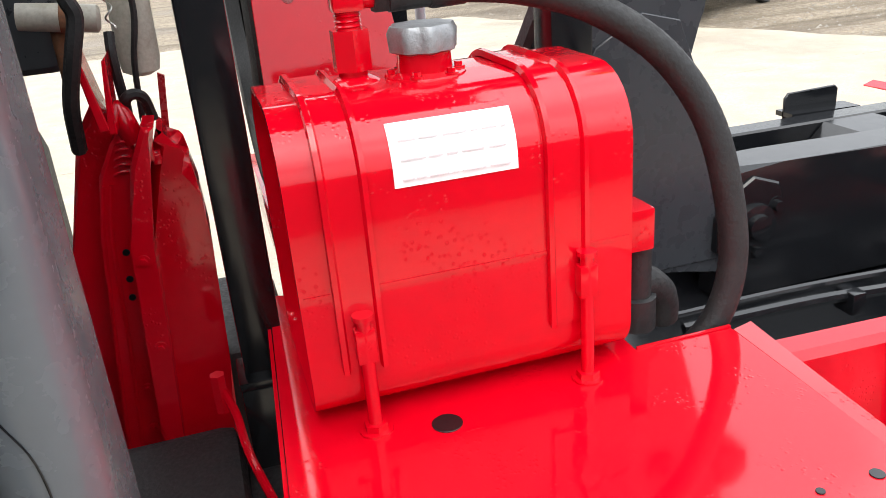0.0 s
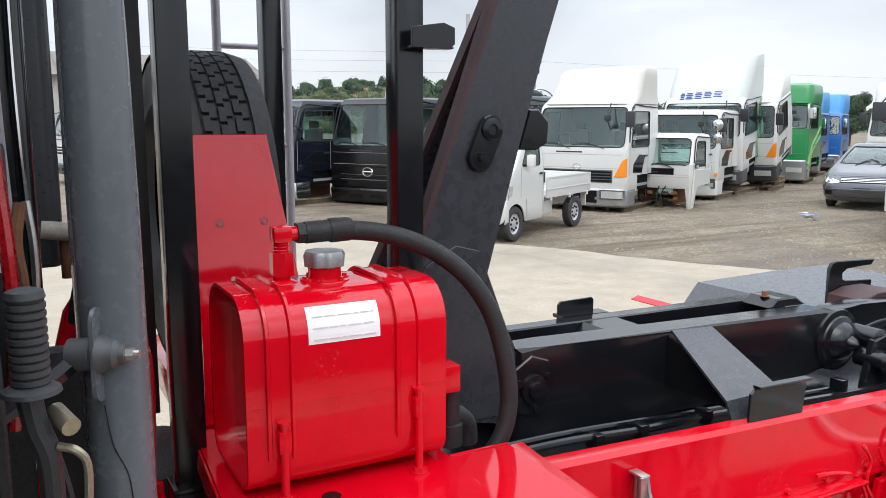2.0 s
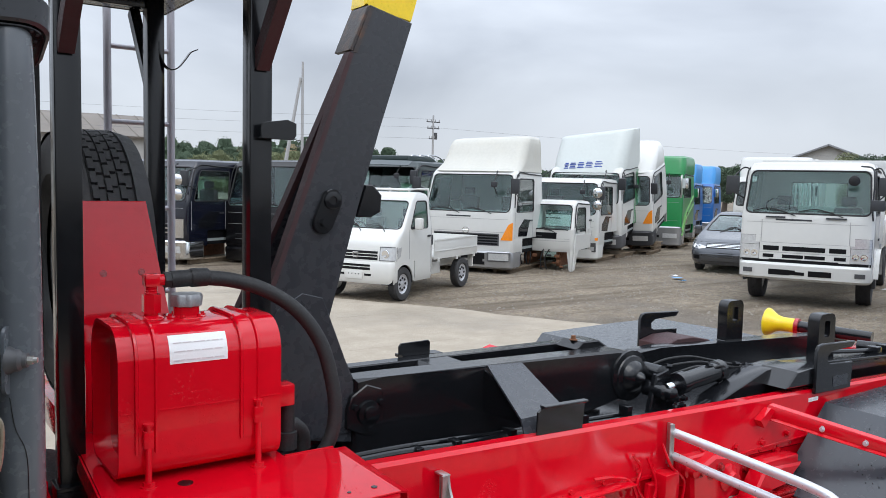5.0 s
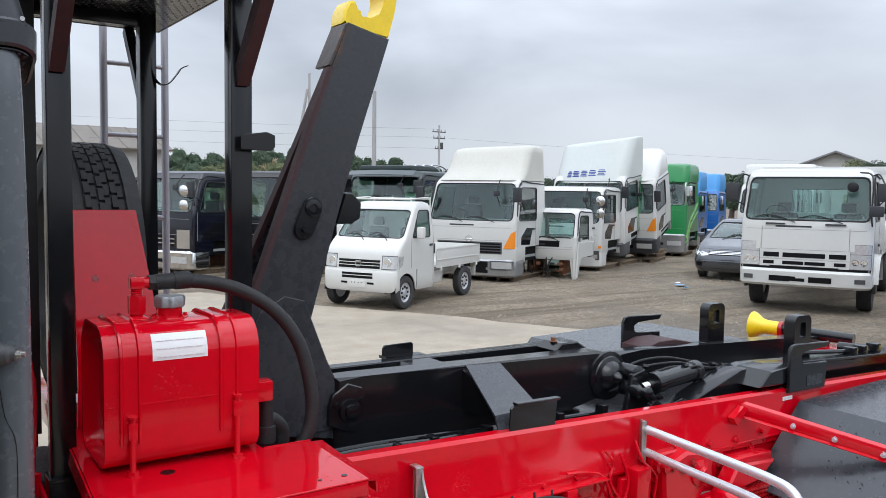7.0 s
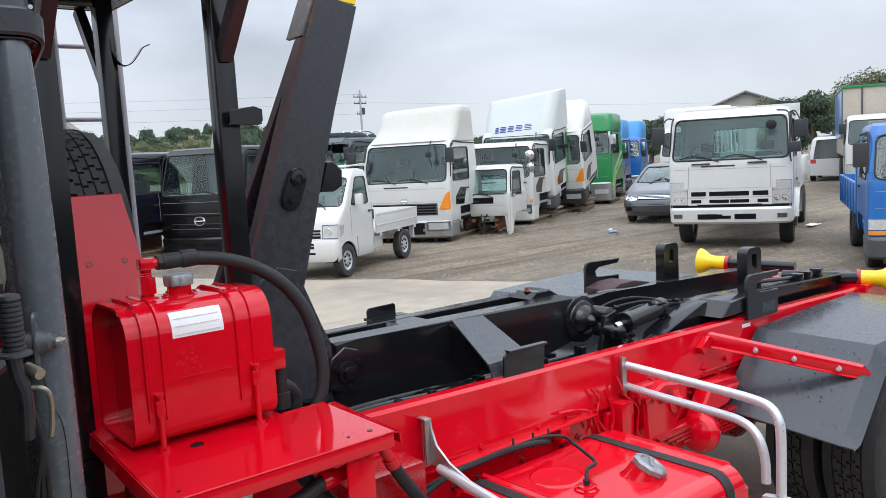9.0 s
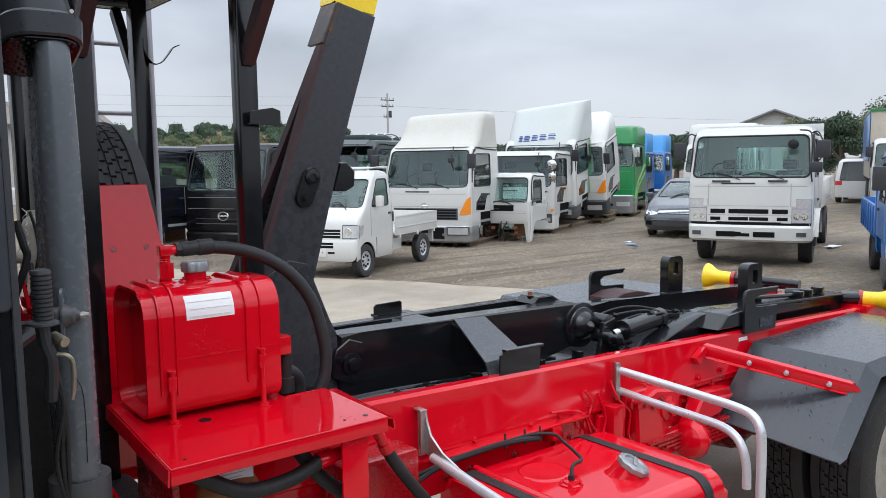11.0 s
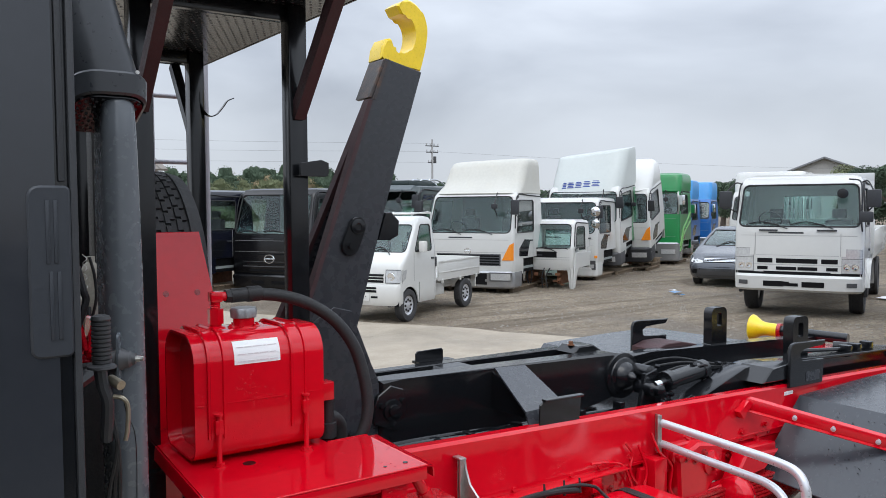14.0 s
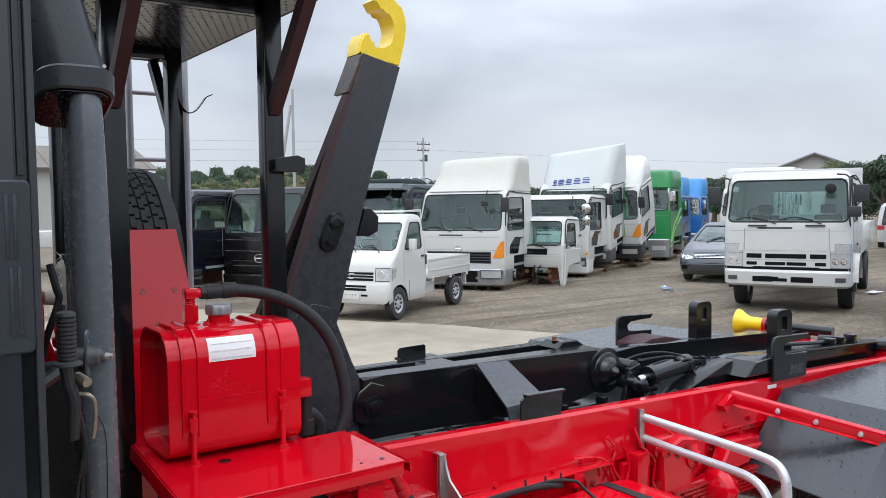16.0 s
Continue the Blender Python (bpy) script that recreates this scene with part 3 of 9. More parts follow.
cyl(bm, (1.066, 0.80, 1.076), (1.080, 0.80, 1.048), 0.024, seg=16)
tp("hose_sleeve", bm, M_RED, deck)
bm = B()
box(bm, (-0.1, 0.85, 0.70), (0.30, 1.35, 1.05), 0.03)
tp("gearbox_housing", bm, M_RUBBER, deck)
bm = B()
box(bm, (0.20, 1.02, 0.68), (0.44, 1.36, 0.98), 0.03)
box(bm, (-0.15, 1.56, 0.60), (0.42, 1.95, 1.06), 0.03)
tp("drive_housing", bm, M_RUBBER, deck)
bm = B()
box(bm, (-0.75, 0.95, 0.60), (-0.02, 2.25, 1.40), 0.05)
for y in (1.05, 1.25, 1.45):
    box(bm, (-0.025, y, 0.80), (0.012, y + 0.06, 1.34), 0.008)
tp("engine_block", bm, M_RUBBER, deck)
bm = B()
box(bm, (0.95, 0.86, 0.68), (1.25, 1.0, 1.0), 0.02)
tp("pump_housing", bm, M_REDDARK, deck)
bm = B()
cyl(bm, (0.30, 0.62, 1.04), (0.345, 0.66, 1.055), 0.018)
cyl(bm, (0.345, 0.66, 1.055), (0.40, 0.70, 1.06), 0.012)
tp("drain_cock", bm, M_STEEL, deck)

# ---- hydraulic oil tank
TX0, TX1, TY0, TY1, TZ0, TZ1 = 0.400, 0.815, 0.992, 1.275, DZ + 0.012, 1.608
section = lambda g=0.0: rounded(TY0 - g, TY1 + g, TZ0 - g, TZ1 + g, (0.050 + g, 0.050 + g, 0.085 + g, 0.085 + g), 8)  # noqa: E731
bm = B()
sec, rim = section(), section(-0.008)
ring = lambda s, x: [bm.verts.new((x, p, q)) for p, q in s]  # noqa: E731
loops = [ring(rim, TX0 + 0.045), ring(rim, TX0), ring(sec, TX0), ring(sec, TX1), ring(rim, TX1), ring(rim, TX1 - 0.03)]
n = len(sec)
for a, b in zip(loops, loops[1:]):
    for i in range(n):
        bm.faces.new((a[i], a[(i + 1) % n], b[(i + 1) % n], b[i]))
bm.faces.new(loops[0])
bm.faces.new(loops[-1])
oil_tank = tp("oil_tank", bm, M_RED, None, "glossy red oil tank with recessed ends")
bm = B()
box(bm, (TX0 + 0.005, TY0 - 0.0016, 1.4015), (TX1 - 0.004, TY0 + 0.001, 1.4045), 0)
tp("weld_seam", bm, M_RED, oil_tank)


def strap(x0, x1):
    bm = B()
    keep = [(p, q) for p, q in section(0.003)]
    # from the front foot over the top to the back
    start = min(range(n), key=lambda i: abs(keep[i][0] - (TY0 - 0.003)) + abs(keep[i][1] - 1.30))
    path = [(TY0 - 0.003, 1.305)] + sorted([k for k in keep if k[0] < (TY0 + TY1) / 2 and k[1] > 1.5], key=lambda k: (k[1] + k[0])) + sorted([k for k in keep if k[0] >= (TY0 + TY1) / 2 and k[1] > 1.5], key=lambda k: k[0] - k[1]) + [(TY1 + 0.003, 1.305)]
    rows = []
    for p, q in path:
        d = Vector((0, p - (TY0 + TY1) / 2, q - 1.45)).normalized()
        up = lambda x, g: (x, p + d.y * g, q + d.z * g)  # noqa: E731
        rows.append([up(x0, -0.002), up(x0 + 0.001, 0.0065), up(x0 + 0.007, 0.0075), up(x0 + 0.010, 0.001), up(x1 - 0.010, 0.001), up(x1 - 0.007, 0.0075), up(x1 - 0.001, 0.0065), up(x1, -0.002)])
    sheet(bm, rows)
    ob = tp("strap", bm, M_RED, oil_tank)
    return ob


for x0, x1, sx, zt in ((0.437, 0.492, 0.466, 1.372), (0.700, 0.754, 0.746, 1.395)):
    strap(x0, x1)
    bm = B()
    cyl(bm, (sx, TY0 - 0.014, DZ), (sx, TY0 - 0.014, zt), 0.0085, seg=12)
    cyl(bm, (sx, TY0 - 0.014, zt), (sx, TY0 - 0.014, zt + 0.006), 0.0125, seg=12)
    cyl(bm, (sx, TY0 - 0.014, DZ), (sx, TY0 - 0.014, DZ + 0.012), 0.015, seg=6)
    cyl(bm, (sx, TY0 - 0.014, DZ), (sx, TY0 - 0.014, DZ + 0.003), 0.021, seg=12)
    box(bm, (sx - 0.012, TY0 - 0.022, zt - 0.055), (sx + 0.012, TY0 - 0.004, zt - 0.012), 0.003)
    tp("clamp_stud", bm, M_RED, oil_tank)
# filler cap
FX, FY = 0.606, 1.13
bm = B()
lathe(bm, (FX, FY, TZ1 - 0.004), (0, 0, 1), [(0, 0.052), (0.006, 0.05), (0.009, 0.034), (0.036, 0.033), (0.036, 0.02)], 24)
for a in range(6):
    hexbolt(bm, (FX + 0.043 * math.cos(a * 1.05), FY + 0.043 * math.sin(a * 1.05), TZ1 + 0.002), (0, 0, 1), 0.005, 0.008)
tp("filler_neck", bm, M_RED, oil_tank)
bm = B()
d, u, v = frame_of((0, 0, 1))
prof = [(0.026, 0.030), (0.030, 0.040), (0.052, 0.042), (0.060, 0.038), (0.062, 0.02)]
rings = []
for s, r in prof:
    rings.append([bm.verts.new((FX + math.cos(t) * r * (1 + 0.06 * math.cos(8 * t)), FY + math.sin(t) * r * (1 + 0.06 * math.cos(8 * t)), TZ1 + s)) for t in np.linspace(0, 2 * math.pi, 48, endpoint=False)])
for a, b in zip(rings, rings[1:]):
    for i in range(48):
        bm.faces.new((a[i], a[(i + 1) % 48], b[(i + 1) % 48], b[i]))
bm.faces.new(rings[0][::-1])
bm.faces.new(rings[-1])
tp("filler_cap", bm, M_CAP, oil_tank, "grey cast filler cap with fluted rim")
# return elbow
EX, EY = 0.519, 1.14
bm = B()
lathe(bm, (EX, EY, TZ1 - 0.004), (0, 0, 1), [(0, 0.034), (0.006, 0.030), (0.012, 0.018), (0.03, 0.017)], 20)
tp("elbow_base", bm, M_RED, oil_tank)
bm = B()
cyl(bm, (EX, EY, TZ1 + 0.014), (EX, EY, TZ1 + 0.062), 0.0245, seg=6)
tp("elbow_nut", bm, M_RED, oil_tank)
bm = B()
cyl(bm, (EX, EY, TZ1 + 0.062), (EX, EY, TZ1 + 0.085), 0.015)
for k in range(3):
    lathe(bm, (EX, EY, TZ1 + 0.064 + 0.006 * k), (0, 0, 1), [(0, 0.015), (0.002, 0.0168), (0.004, 0.015)], 16)
box(bm, (EX - 0.019, EY - 0.019, TZ1 + 0.082), (EX + 0.019, EY + 0.019, TZ1 + 0.115), 0.006)
cyl(bm, (EX + 0.015, EY, TZ1 + 0.098), (EX + 0.035, EY, TZ1 + 0.098), 0.015)
tp("hose_elbow", bm, M_RED, oil_tank)
bm = B()
cyl(bm, (EX + 0.032, EY, TZ1 + 0.098), (EX + 0.050, EY, TZ1 + 0.098), 0.0225, seg=6)
cyl(bm, (EX + 0.05, EY, TZ1 + 0.098), (EX + 0.105, EY - 0.002, TZ1 + 0.1), 0.0225, seg=18)
lathe(bm, (EX + 0.10, EY - 0.002, TZ1 + 0.1), (1, 0, 0.01), [(0, 0.024), (0.004, 0.0255), (0.045, 0.0245), (0.05, 0.021)], 18)
tp("hose_ferrule", bm, M_RUBBER, oil_tank)
bm = B()
hz = TZ1 + 0.1
tube(bm, [(EX + 0.13, EY - 0.002, hz), (0.735, 1.130, hz - 0.012), (0.822, 1.112, hz - 0.042), (0.912, 1.094, hz - 0.106), (0.972, 1.076, hz - 0.195), (1.000, 1.060, hz - 0.30),
          (1.008, 1.050, hz - 0.40), (0.988, 1.048, hz - 0.48), (0.945, 1.055, hz - 0.535), (0.89, 1.075, hz - 0.575)], 0.0205, 14)
tp("return_hose", bm, M_RUBBER, oil_tank, "thick black rubber hydraulic hose")
# outlet block and suction pipe
bm = B()
box(bm, (TX1 - 0.03, 1.045, 1.350), (0.880, 1.100, 1.410), 0.004)
tp("outlet_block", bm, M_RED, oil_tank)
bm = B()
cyl(bm, (0.872, 1.08, 1.365), (0.872, 1.08, DZ), 0.022, seg=16)
lathe(bm, (0.872, 1.08, 1.27), (0, 0, -1), [(0, 0.024), (0.002, 0.029), (0.05, 0.029)], 16)
tube(bm, [(0.872, 1.09, 1.285), (0.905, 1.10, 1.27), (0.93, 1.11, 1.24), (0.935, 1.115, DZ - 0.02)], 0.026, 12)
tp("suction_pipe", bm, M_RUBBER, oil_tank)
# label on the shoulder of the tank
bm = B()
half = [k for k in section(0.0015)]
rows = []
for s in np.linspace(0, 1, 8):
    zc, yc, rad = TZ1 - 0.085, TY0 + 0.085, 0.0865
    a = radians(180 - 43 * s) if s > 0 else radians(180)
    rows.append((yc + rad * math.cos(a), zc + rad * math.sin(a)))
rows = [(TY0 - 0.0015, 1.514)] + rows
sheet(bm, [[(x, y, z) for x in np.linspace(0.522, 0.668, 5)] for y, z in rows], 0.0012)
tp("tank_label", bm, M_LABEL, oil_tank, "white printed label with lines of small print")
bm = B()
for k in range(3):
    a = radians(182 - 14 * k - 2)
    y, z = TY0 + 0.085 + 0.0885 * math.cos(a), TZ1 - 0.085 + 0.0885 * math.sin(a)
    x = 0.532
    while x < 0.652:
        w = random.uniform(0.006, 0.03)
        box(bm, (x, y - 0.0001, z - 0.0010), (min(x + w, 0.658), y + 0.0012, z + 0.0010))
        x += w + random.uniform(0.002, 0.006)
tagged(tp("label_print", bm, M_INKRED, oil_tank, "faded lines of print"), kind="stuff")

# ---- headboard frame: posts, braces and perforated platform
S = 0.033
post_top = 2.672


def post(x, y, z0, z1=post_top):
    bm = B()
    box(bm, (x - S, y - S, z0), (x + S, y + S, z1), 0.004)
    ob = tp("post", bm, M_BLACK)
    bm = B()
    box(bm, (x - 0.044, y - 0.044, z0 - 0.008), (x + 0.044, y + 0.044, z0 + 0.006), 0.002)
    box(bm, (x - S - 0.010, y - S - 0.010, z0 - 0.30), (x + S + 0.010, y + S + 0.010, z0 - 0.008), 0.003)
    tp("foot_plate", bm, M_BLACK, ob)
    return ob


post_a = post(0.357, 1.338, 1.135)
post_b = post(0.868, 1.295, 1.10)
post_c = post(0.858, 2.325, 1.10)
post_d = post(0.381, 2.325, 1.10)
bm = B()
box(bm, (0.320, 1.86, 1.12), (0.378, 1.95, post_top), 0.004)
tp("rubber_strip", bm, M_RUBBER, None, "black hanging rubber guard strip")
bm = B()
box(bm, (0.17, 0.93, post_top), (1.0, 2.65, post_top + 0.006), 0.0)
platform = tp("platform", bm, M_BLACK, None, "black perforated steel platform seen from below")
for a, b in (((0.17, 0.93), (1.0, 0.936)), ((0.17, 2.644), (1.0, 2.65)), ((0.994, 0.938), (1.0, 2.642)), ((0.17, 0.938), (0.176, 2.642))):
    bm = B()
    box(bm, (*a, post_top - 0.002), (*b, post_top + 0.04), 0.0)
    tp("platform_edge", bm, M_BLACK, platform)
bm = B()
for i in range(24):
    for j in range(48):
        x, y = 0.19 + 0.034 * i + (0.017 if j % 2 else 0), 0.95 + 0.035 * j
        if x < 0.985 and y < 2.64:
            v = [bm.verts.new((x + 0.0055 * math.cos(t), y + 0.0055 * math.sin(t), post_top - 0.0015)) for t in np.linspace(0, 2 * math.pi, 6, endpoint=False)]
            bm.faces.new(v)
tagged(tp("perforation", bm, M_RUSTWORN, platform), kind="stuff")


def bar(p, q, w, h, material=None, name="brace", parent=None, label=""):
    """A flat or square bar between two points, w wide across and h high."""
    p, q = Vector(p), Vector(q)
    d, u, v = frame_of(q - p)
    bm = B()
    a = [bm.verts.new(p + su * u * w / 2 + sv * v * h / 2) for su, sv in ((-1, -1), (1, -1), (1, 1), (-1, 1))]
    b = [bm.verts.new(q + su * u * w / 2 + sv * v * h / 2) for su, sv in ((-1, -1), (1, -1), (1, 1), (-1, 1))]
    bm.faces.new(a[::-1])
    bm.faces.new(b)
    for i in range(4):
        bm.faces.new((a[i], a[(i + 1) % 4], b[(i + 1) % 4], b[i]))
    return tp(name, bm, material or M_PRIMER, parent, label)


bar((0.352, 1.31, 2.30), (0.352, 0.96, 2.66), 0.04, 0.05, None, "brace", post_a)
bar((0.868, 1.27, 2.30), (0.868, 0.96, 2.66), 0.04, 0.05, None, "brace", post_b)
bar((0.858, 2.35, 2.30), (0.858, 2.62, 2.66), 0.04, 0.04, M_BLACK, "brace", post_c)
bar((0.381, 2.35, 2.30), (0.381, 2.62, 2.66), 0.04, 0.04, M_BLACK, "brace", post_d)
for a, b in ((0.352, 0.868),):
    for y0 in (1.29, 2.305):
        bm = B()
        box(bm, (a + S, y0, post_top - 0.05), (b - S, y0 + 0.04, post_top - 0.001), 0.003)
        tp("frame_beam", bm, M_BLACK)
# bent bracket on the middle post
bm = B()
prism(bm, [(0.850, 2.090), (0.945, 2.088), (0.958, 2.100), (0.958, 2.136), (0.930, 2.146), (0.850, 2.134)], "y", 1.217, 1.224, 0.001)
prism(bm, [(0.850, 2.090), (0.958, 2.090), (0.958, 2.094), (0.850, 2.094)], "y", 1.224, 1.266)
tp("lamp_bracket", bm, M_BLACK, post_b)
# hooked strap on the far post
bm = B()
pts = smooth_path([(0.872, 2.302, 2.50), (0.876, 2.298, 2.441), (0.898, 2.272, 2.396), (0.925, 2.25, 2.398), (0.950, 2.228, 2.432), (0.966, 2.216, 2.458), (0.988, 2.198, 2.470)], 5)
sheet(bm, [[(p.x, p.y - 0.012, p.z), (p.x, p.y + 0.012, p.z)] for p in pts], 0.004)
tp("hooked_strap", bm, M_BLACK, post_c)
# grey pipe ladder beyond the spare wheel
for x in (0.787, 1.06):
    bm = B()
    cyl(bm, (x, 2.78, 0.9), (x, 2.78, 3.1), 0.017)
    tp("ladder_rail", bm, M_GALV)
for z in (1.45, 1.83, 2.21, 2.535, 2.86):
    bm = B()
    cyl(bm, (0.787, 2.78, z), (1.06, 2.78, z), 0.011)
    tp("ladder_rung", bm, M_GALV)


# ---- wheels
def tyre_mesh(c, axis, R, w, blocks=26, lug=0.012):
    """Truck tyre with grooves and stepped tread blocks round the axis."""
    bm = B()
    h = w / 2
    prof = [(-h * 0.72, R * 0.58), (-h * 0.98, R * 0.66), (-h, R * 0.80), (-h * 0.97, R * 0.93), (-h * 0.86, R - lug), (h * 0.86, R - lug), (h * 0.97, R * 0.93), (h, R * 0.80), (h * 0.98, R * 0.66), (h * 0.72, R * 0.58)]
    d, u, v = frame_of(axis)
    c = Vector(c)
    at = lambda s, r, t: c + s * d + r * (math.cos(t) * u + math.sin(t) * v)  # noqa: E731
    seg = blocks * 2
    rings = [[bm.verts.new(at(s, r, 2 * math.pi * i / seg)) for i in range(seg)] for s, r in prof]
    for a, b in zip(rings, rings[1:]):
        for i in range(seg):
            bm.faces.new((a[i], a[(i + 1) % seg], b[(i + 1) % seg], b[i]))
    # tread: shoulders as solid bands, the middle as stepped blocks
    for s0, s1 in ((-h * 0.97, -h * 0.56), (h * 0.56, h * 0.97)):
        for i in range(blocks):
            t0, t1 = 2 * math.pi * i / blocks, 2 * math.pi * (i + 1.0) / blocks
            q = [at(s, r, t) for t in (t0, t1) for s, r in ((s0, R - lug * 1.3 if abs(s0) > h * 0.9 else R), (s1, R - lug * 1.3 if abs(s1) > h * 0.9 else R))]
            base = [at(s, R - lug * 1.5, t) for t in (t0, t1) for s in (s0, s1)]
            vt, vb = [bm.verts.new(p) for p in q], [bm.verts.new(p) for p in base]
            bm.faces.new((vt[0], vt[1], vt[3], vt[2]))
            for a, b in ((0, 1), (1, 3), (3, 2), (2, 0)):
                bm.faces.new((vt[a], vt[b], vb[b], vb[a]))
    for row, (s0, s1, ph) in enumerate(((-h * 0.49, -h * 0.19, 0.0), (-h * 0.14, h * 0.14, 0.5), (h * 0.19, h * 0.49, 0.0))):
        for i in range(blocks):
            sm = (s0 + s1) / 2
            for k, (a0, a1) in enumerate(((s0, sm), (sm, s1))):
                o = ph + 0.30 * k * (1 if row != 1 else -1)
                t0, t1 = 2 * math.pi * (i + o) / blocks, 2 * math.pi * (i + o + 0.80) / blocks
                vt = [bm.verts.new(at(s, R, t)) for t in (t0, t1) for s in (a0, a1)]
                vb = [bm.verts.new(at(s, R - lug * 1.2, t)) for t in (t0, t1) for s in (a0, a1)]
                bm.faces.new((vt[0], vt[1], vt[3], vt[2]))
                for a, b in ((0, 1), (1, 3), (3, 2), (2, 0)):
                    bm.faces.new((vt[a], vt[b], vb[b], vb[a]))
    return bm


def rim_mesh(c, axis, R, w, holes=8, dish=0.35):
    bm = B()
    h = w / 2
    lathe(bm, c, axis, [(-h * 0.7, R * 0.57), (-h * 0.72, R * 0.60), (-h * 0.6, R * 0.55), (h * 0.1, R * 0.50), (h * (0.7 - dish), R * 0.42), (h * (0.75 - dish), R * 0.30), (h * 0.55, R * 0.20), (h * 0.7, R * 0.14), (h * 0.72, 0.01)], 32)
    lathe(bm, c, axis, [(h * 0.5, R * 0.50), (h * 0.72, R * 0.56), (h * 0.76, R * 0.60), (h * 0.70, R * 0.60), (h * 0.4, R * 0.52)], 32)
    return bm


SPARE = (0.566, 2.13, 1.665)
bm = tyre_mesh(SPARE, (1, 0, 0), 0.470, 0.250, 50, 0.011)
spare = tagged(tp("spare_tyre", bm, M_TYRE, None, "upright black spare tyre with blocky tread"), kind="stuff")
tp("spare_rim", rim_mesh(SPARE, (1, 0, 0), 0.470, 0.22), M_STEEL, spare)
bm = B()
prism(bm, [(0.43, 1.20), (0.735, 1.20), (0.722, 1.35), (0.655, 1.902), (0.455, 1.902), (0.440, 1.35)], "y", 1.632, 1.642, 0.002)
bmesh.ops.transform(bm, matrix=Matrix.Translation((0.545, 1.632, 1.67)) @ Matrix.Rotation(radians(-15), 4, "X") @ Matrix.Translation((-0.545, -1.632, -1.67)), verts=bm.verts[:])
carrier = tp("spare_wheel_plate", bm, M_RED, None, "upright tapered red steel plate before the spare tyre")
for x in (0.511, 0.625):
    bm = B()
    lathe(bm, (x, 1.6345, 1.672), (0, -1, 0.27), [(0, 0.012), (0.003, 0.011), (0.0031, 0.009), (0.001, 0.008)], 16)
    lathe(bm, (x, 1.6315, 1.672), (0, -1, 0.27), [(0, 0.008), (0.0012, 0.0078), (0.0014, 0.001)], 16)
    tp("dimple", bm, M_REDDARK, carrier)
bm = B()
box(bm, (0.44, 1.60, 1.05), (0.80, 2.6, 1.16), 0.01)
tp("carrier_beam", bm, M_RED)

# ---- red casting in front of the frame
bm = B()
prism(bm, [(0.02, 0.78), (0.07, 1.25), (0.135, 1.50), (0.165, 1.545), (0.190, 1.545), (0.205, 1.50), (0.185, 1.25), (0.15, 0.78)], "y", 1.555, 1.59, 0.010)
casting = tp("gear_casting", bm, M_RED, None, "glossy red painted casting with a bolted flange")
bm = B()
prism(bm, [(0.162, 1.444), (0.190, 1.495), (0.205, 1.509), (0.226, 1.508), (0.220, 1.44), (0.192, 1.31), (0.180, 1.05), (0.15, 0.80), (0.08, 0.80), (0.118, 1.12), (0.140, 1.33)], "y", 1.495, 1.56, 0.006)
tp("casting_web", bm, M_RED, casting)
for k in range(5):
    bm = B()
    tube(bm, [(0.186 + 0.003 * k, 1.494, 1.445 + 0.012 * k), (0.198 + 0.002 * k, 1.490, 1.450 + 0.012 * k), (0.212 + 0.001 * k, 1.494, 1.447 + 0.012 * k)], 0.0028, 6, 3)
    tp("casting_rib", bm, M_RED, casting)
for x0, x1 in ((0.086, 0.147), (0.108, 0.160)):
    bm = B()
    tube(bm, [(x0, 1.492, 0.80), (x0 + 0.035, 1.492, 1.12), (x1, 1.492, 1.34), (x1 + 0.018, 1.494, 1.43)], 0.004, 6, 4)
    tp("casting_seam", bm, M_RED, casting)
bm = B()
prism(bm, [(0.205, 1.10), (0.219, 1.313), (0.240, 1.449), (0.262, 1.512), (0.270, 1.505), (0.277, 1.472), (0.286, 1.459), (0.302, 1.449), (0.309, 1.40), (0.312, 1.315), (0.303, 1.10), (0.285, 0.80), (0.18, 0.80)], "y", 1.468, 1.60, 0.016)
tp("casting_back", bm, M_RED, casting)
bm = B()
prism(bm, [(0.140, 0.80), (0.172, 1.00), (0.184, 1.20), (0.195, 1.356), (0.219, 1.474), (0.246, 1.533), (0.264, 1.531), (0.247, 1.470), (0.227, 1.349), (0.219, 1.20), (0.205, 1.00), (0.178, 0.80)], "y", 1.40, 1.50, 0.007)
tp("flange", bm, M_RED, casting)
bm = B()
box(bm, (0.246, 1.415, 1.478), (0.256, 1.47, 1.508), 0.002)
box(bm, (0.252, 1.43, 1.468), (0.264, 1.468, 1.484), 0.002)
tp("casting_lug", bm, M_RED, casting)
for x, z in ((0.149, 0.98), (0.156, 1.06), (0.142, 0.90), (0.208, 1.33), (0.203, 1.18), (0.190, 1.00)):
    bm = B()
    hexbolt(bm, (x, 1.400 if x > 0.17 else 1.494, z), (0, -1, 0), 0.006, 0.008)
    tp("casting_bolt", bm, M_RED, casting)
for z in (1.235, 1.268, 1.315):
    bm = B()
    cyl(bm, (0.168 + (z - 1.235) * 0.09, 1.497, z), (0.168 + (z - 1.235) * 0.09, 1.4935, z), 0.006, seg=12)
    tp("bolt_hole", bm, M_VOID, casting)
for (x0, z0), (x1, z1), w in (((0.180, 1.632), (0.196, 1.530), 0.008), ((0.216, 1.630), (0.206, 1.525), 0.006)):
    bm = B()
    prism(bm, [(x0 - w * 0.6, z0), (x0 + w * 0.4, z0 + 0.006), (x1 + w, z1), (x1 - w, z1)], "y", 1.42, 1.50, 0.002)
    tp("lug_bracket", bm, M_RED, casting)
bm = B()
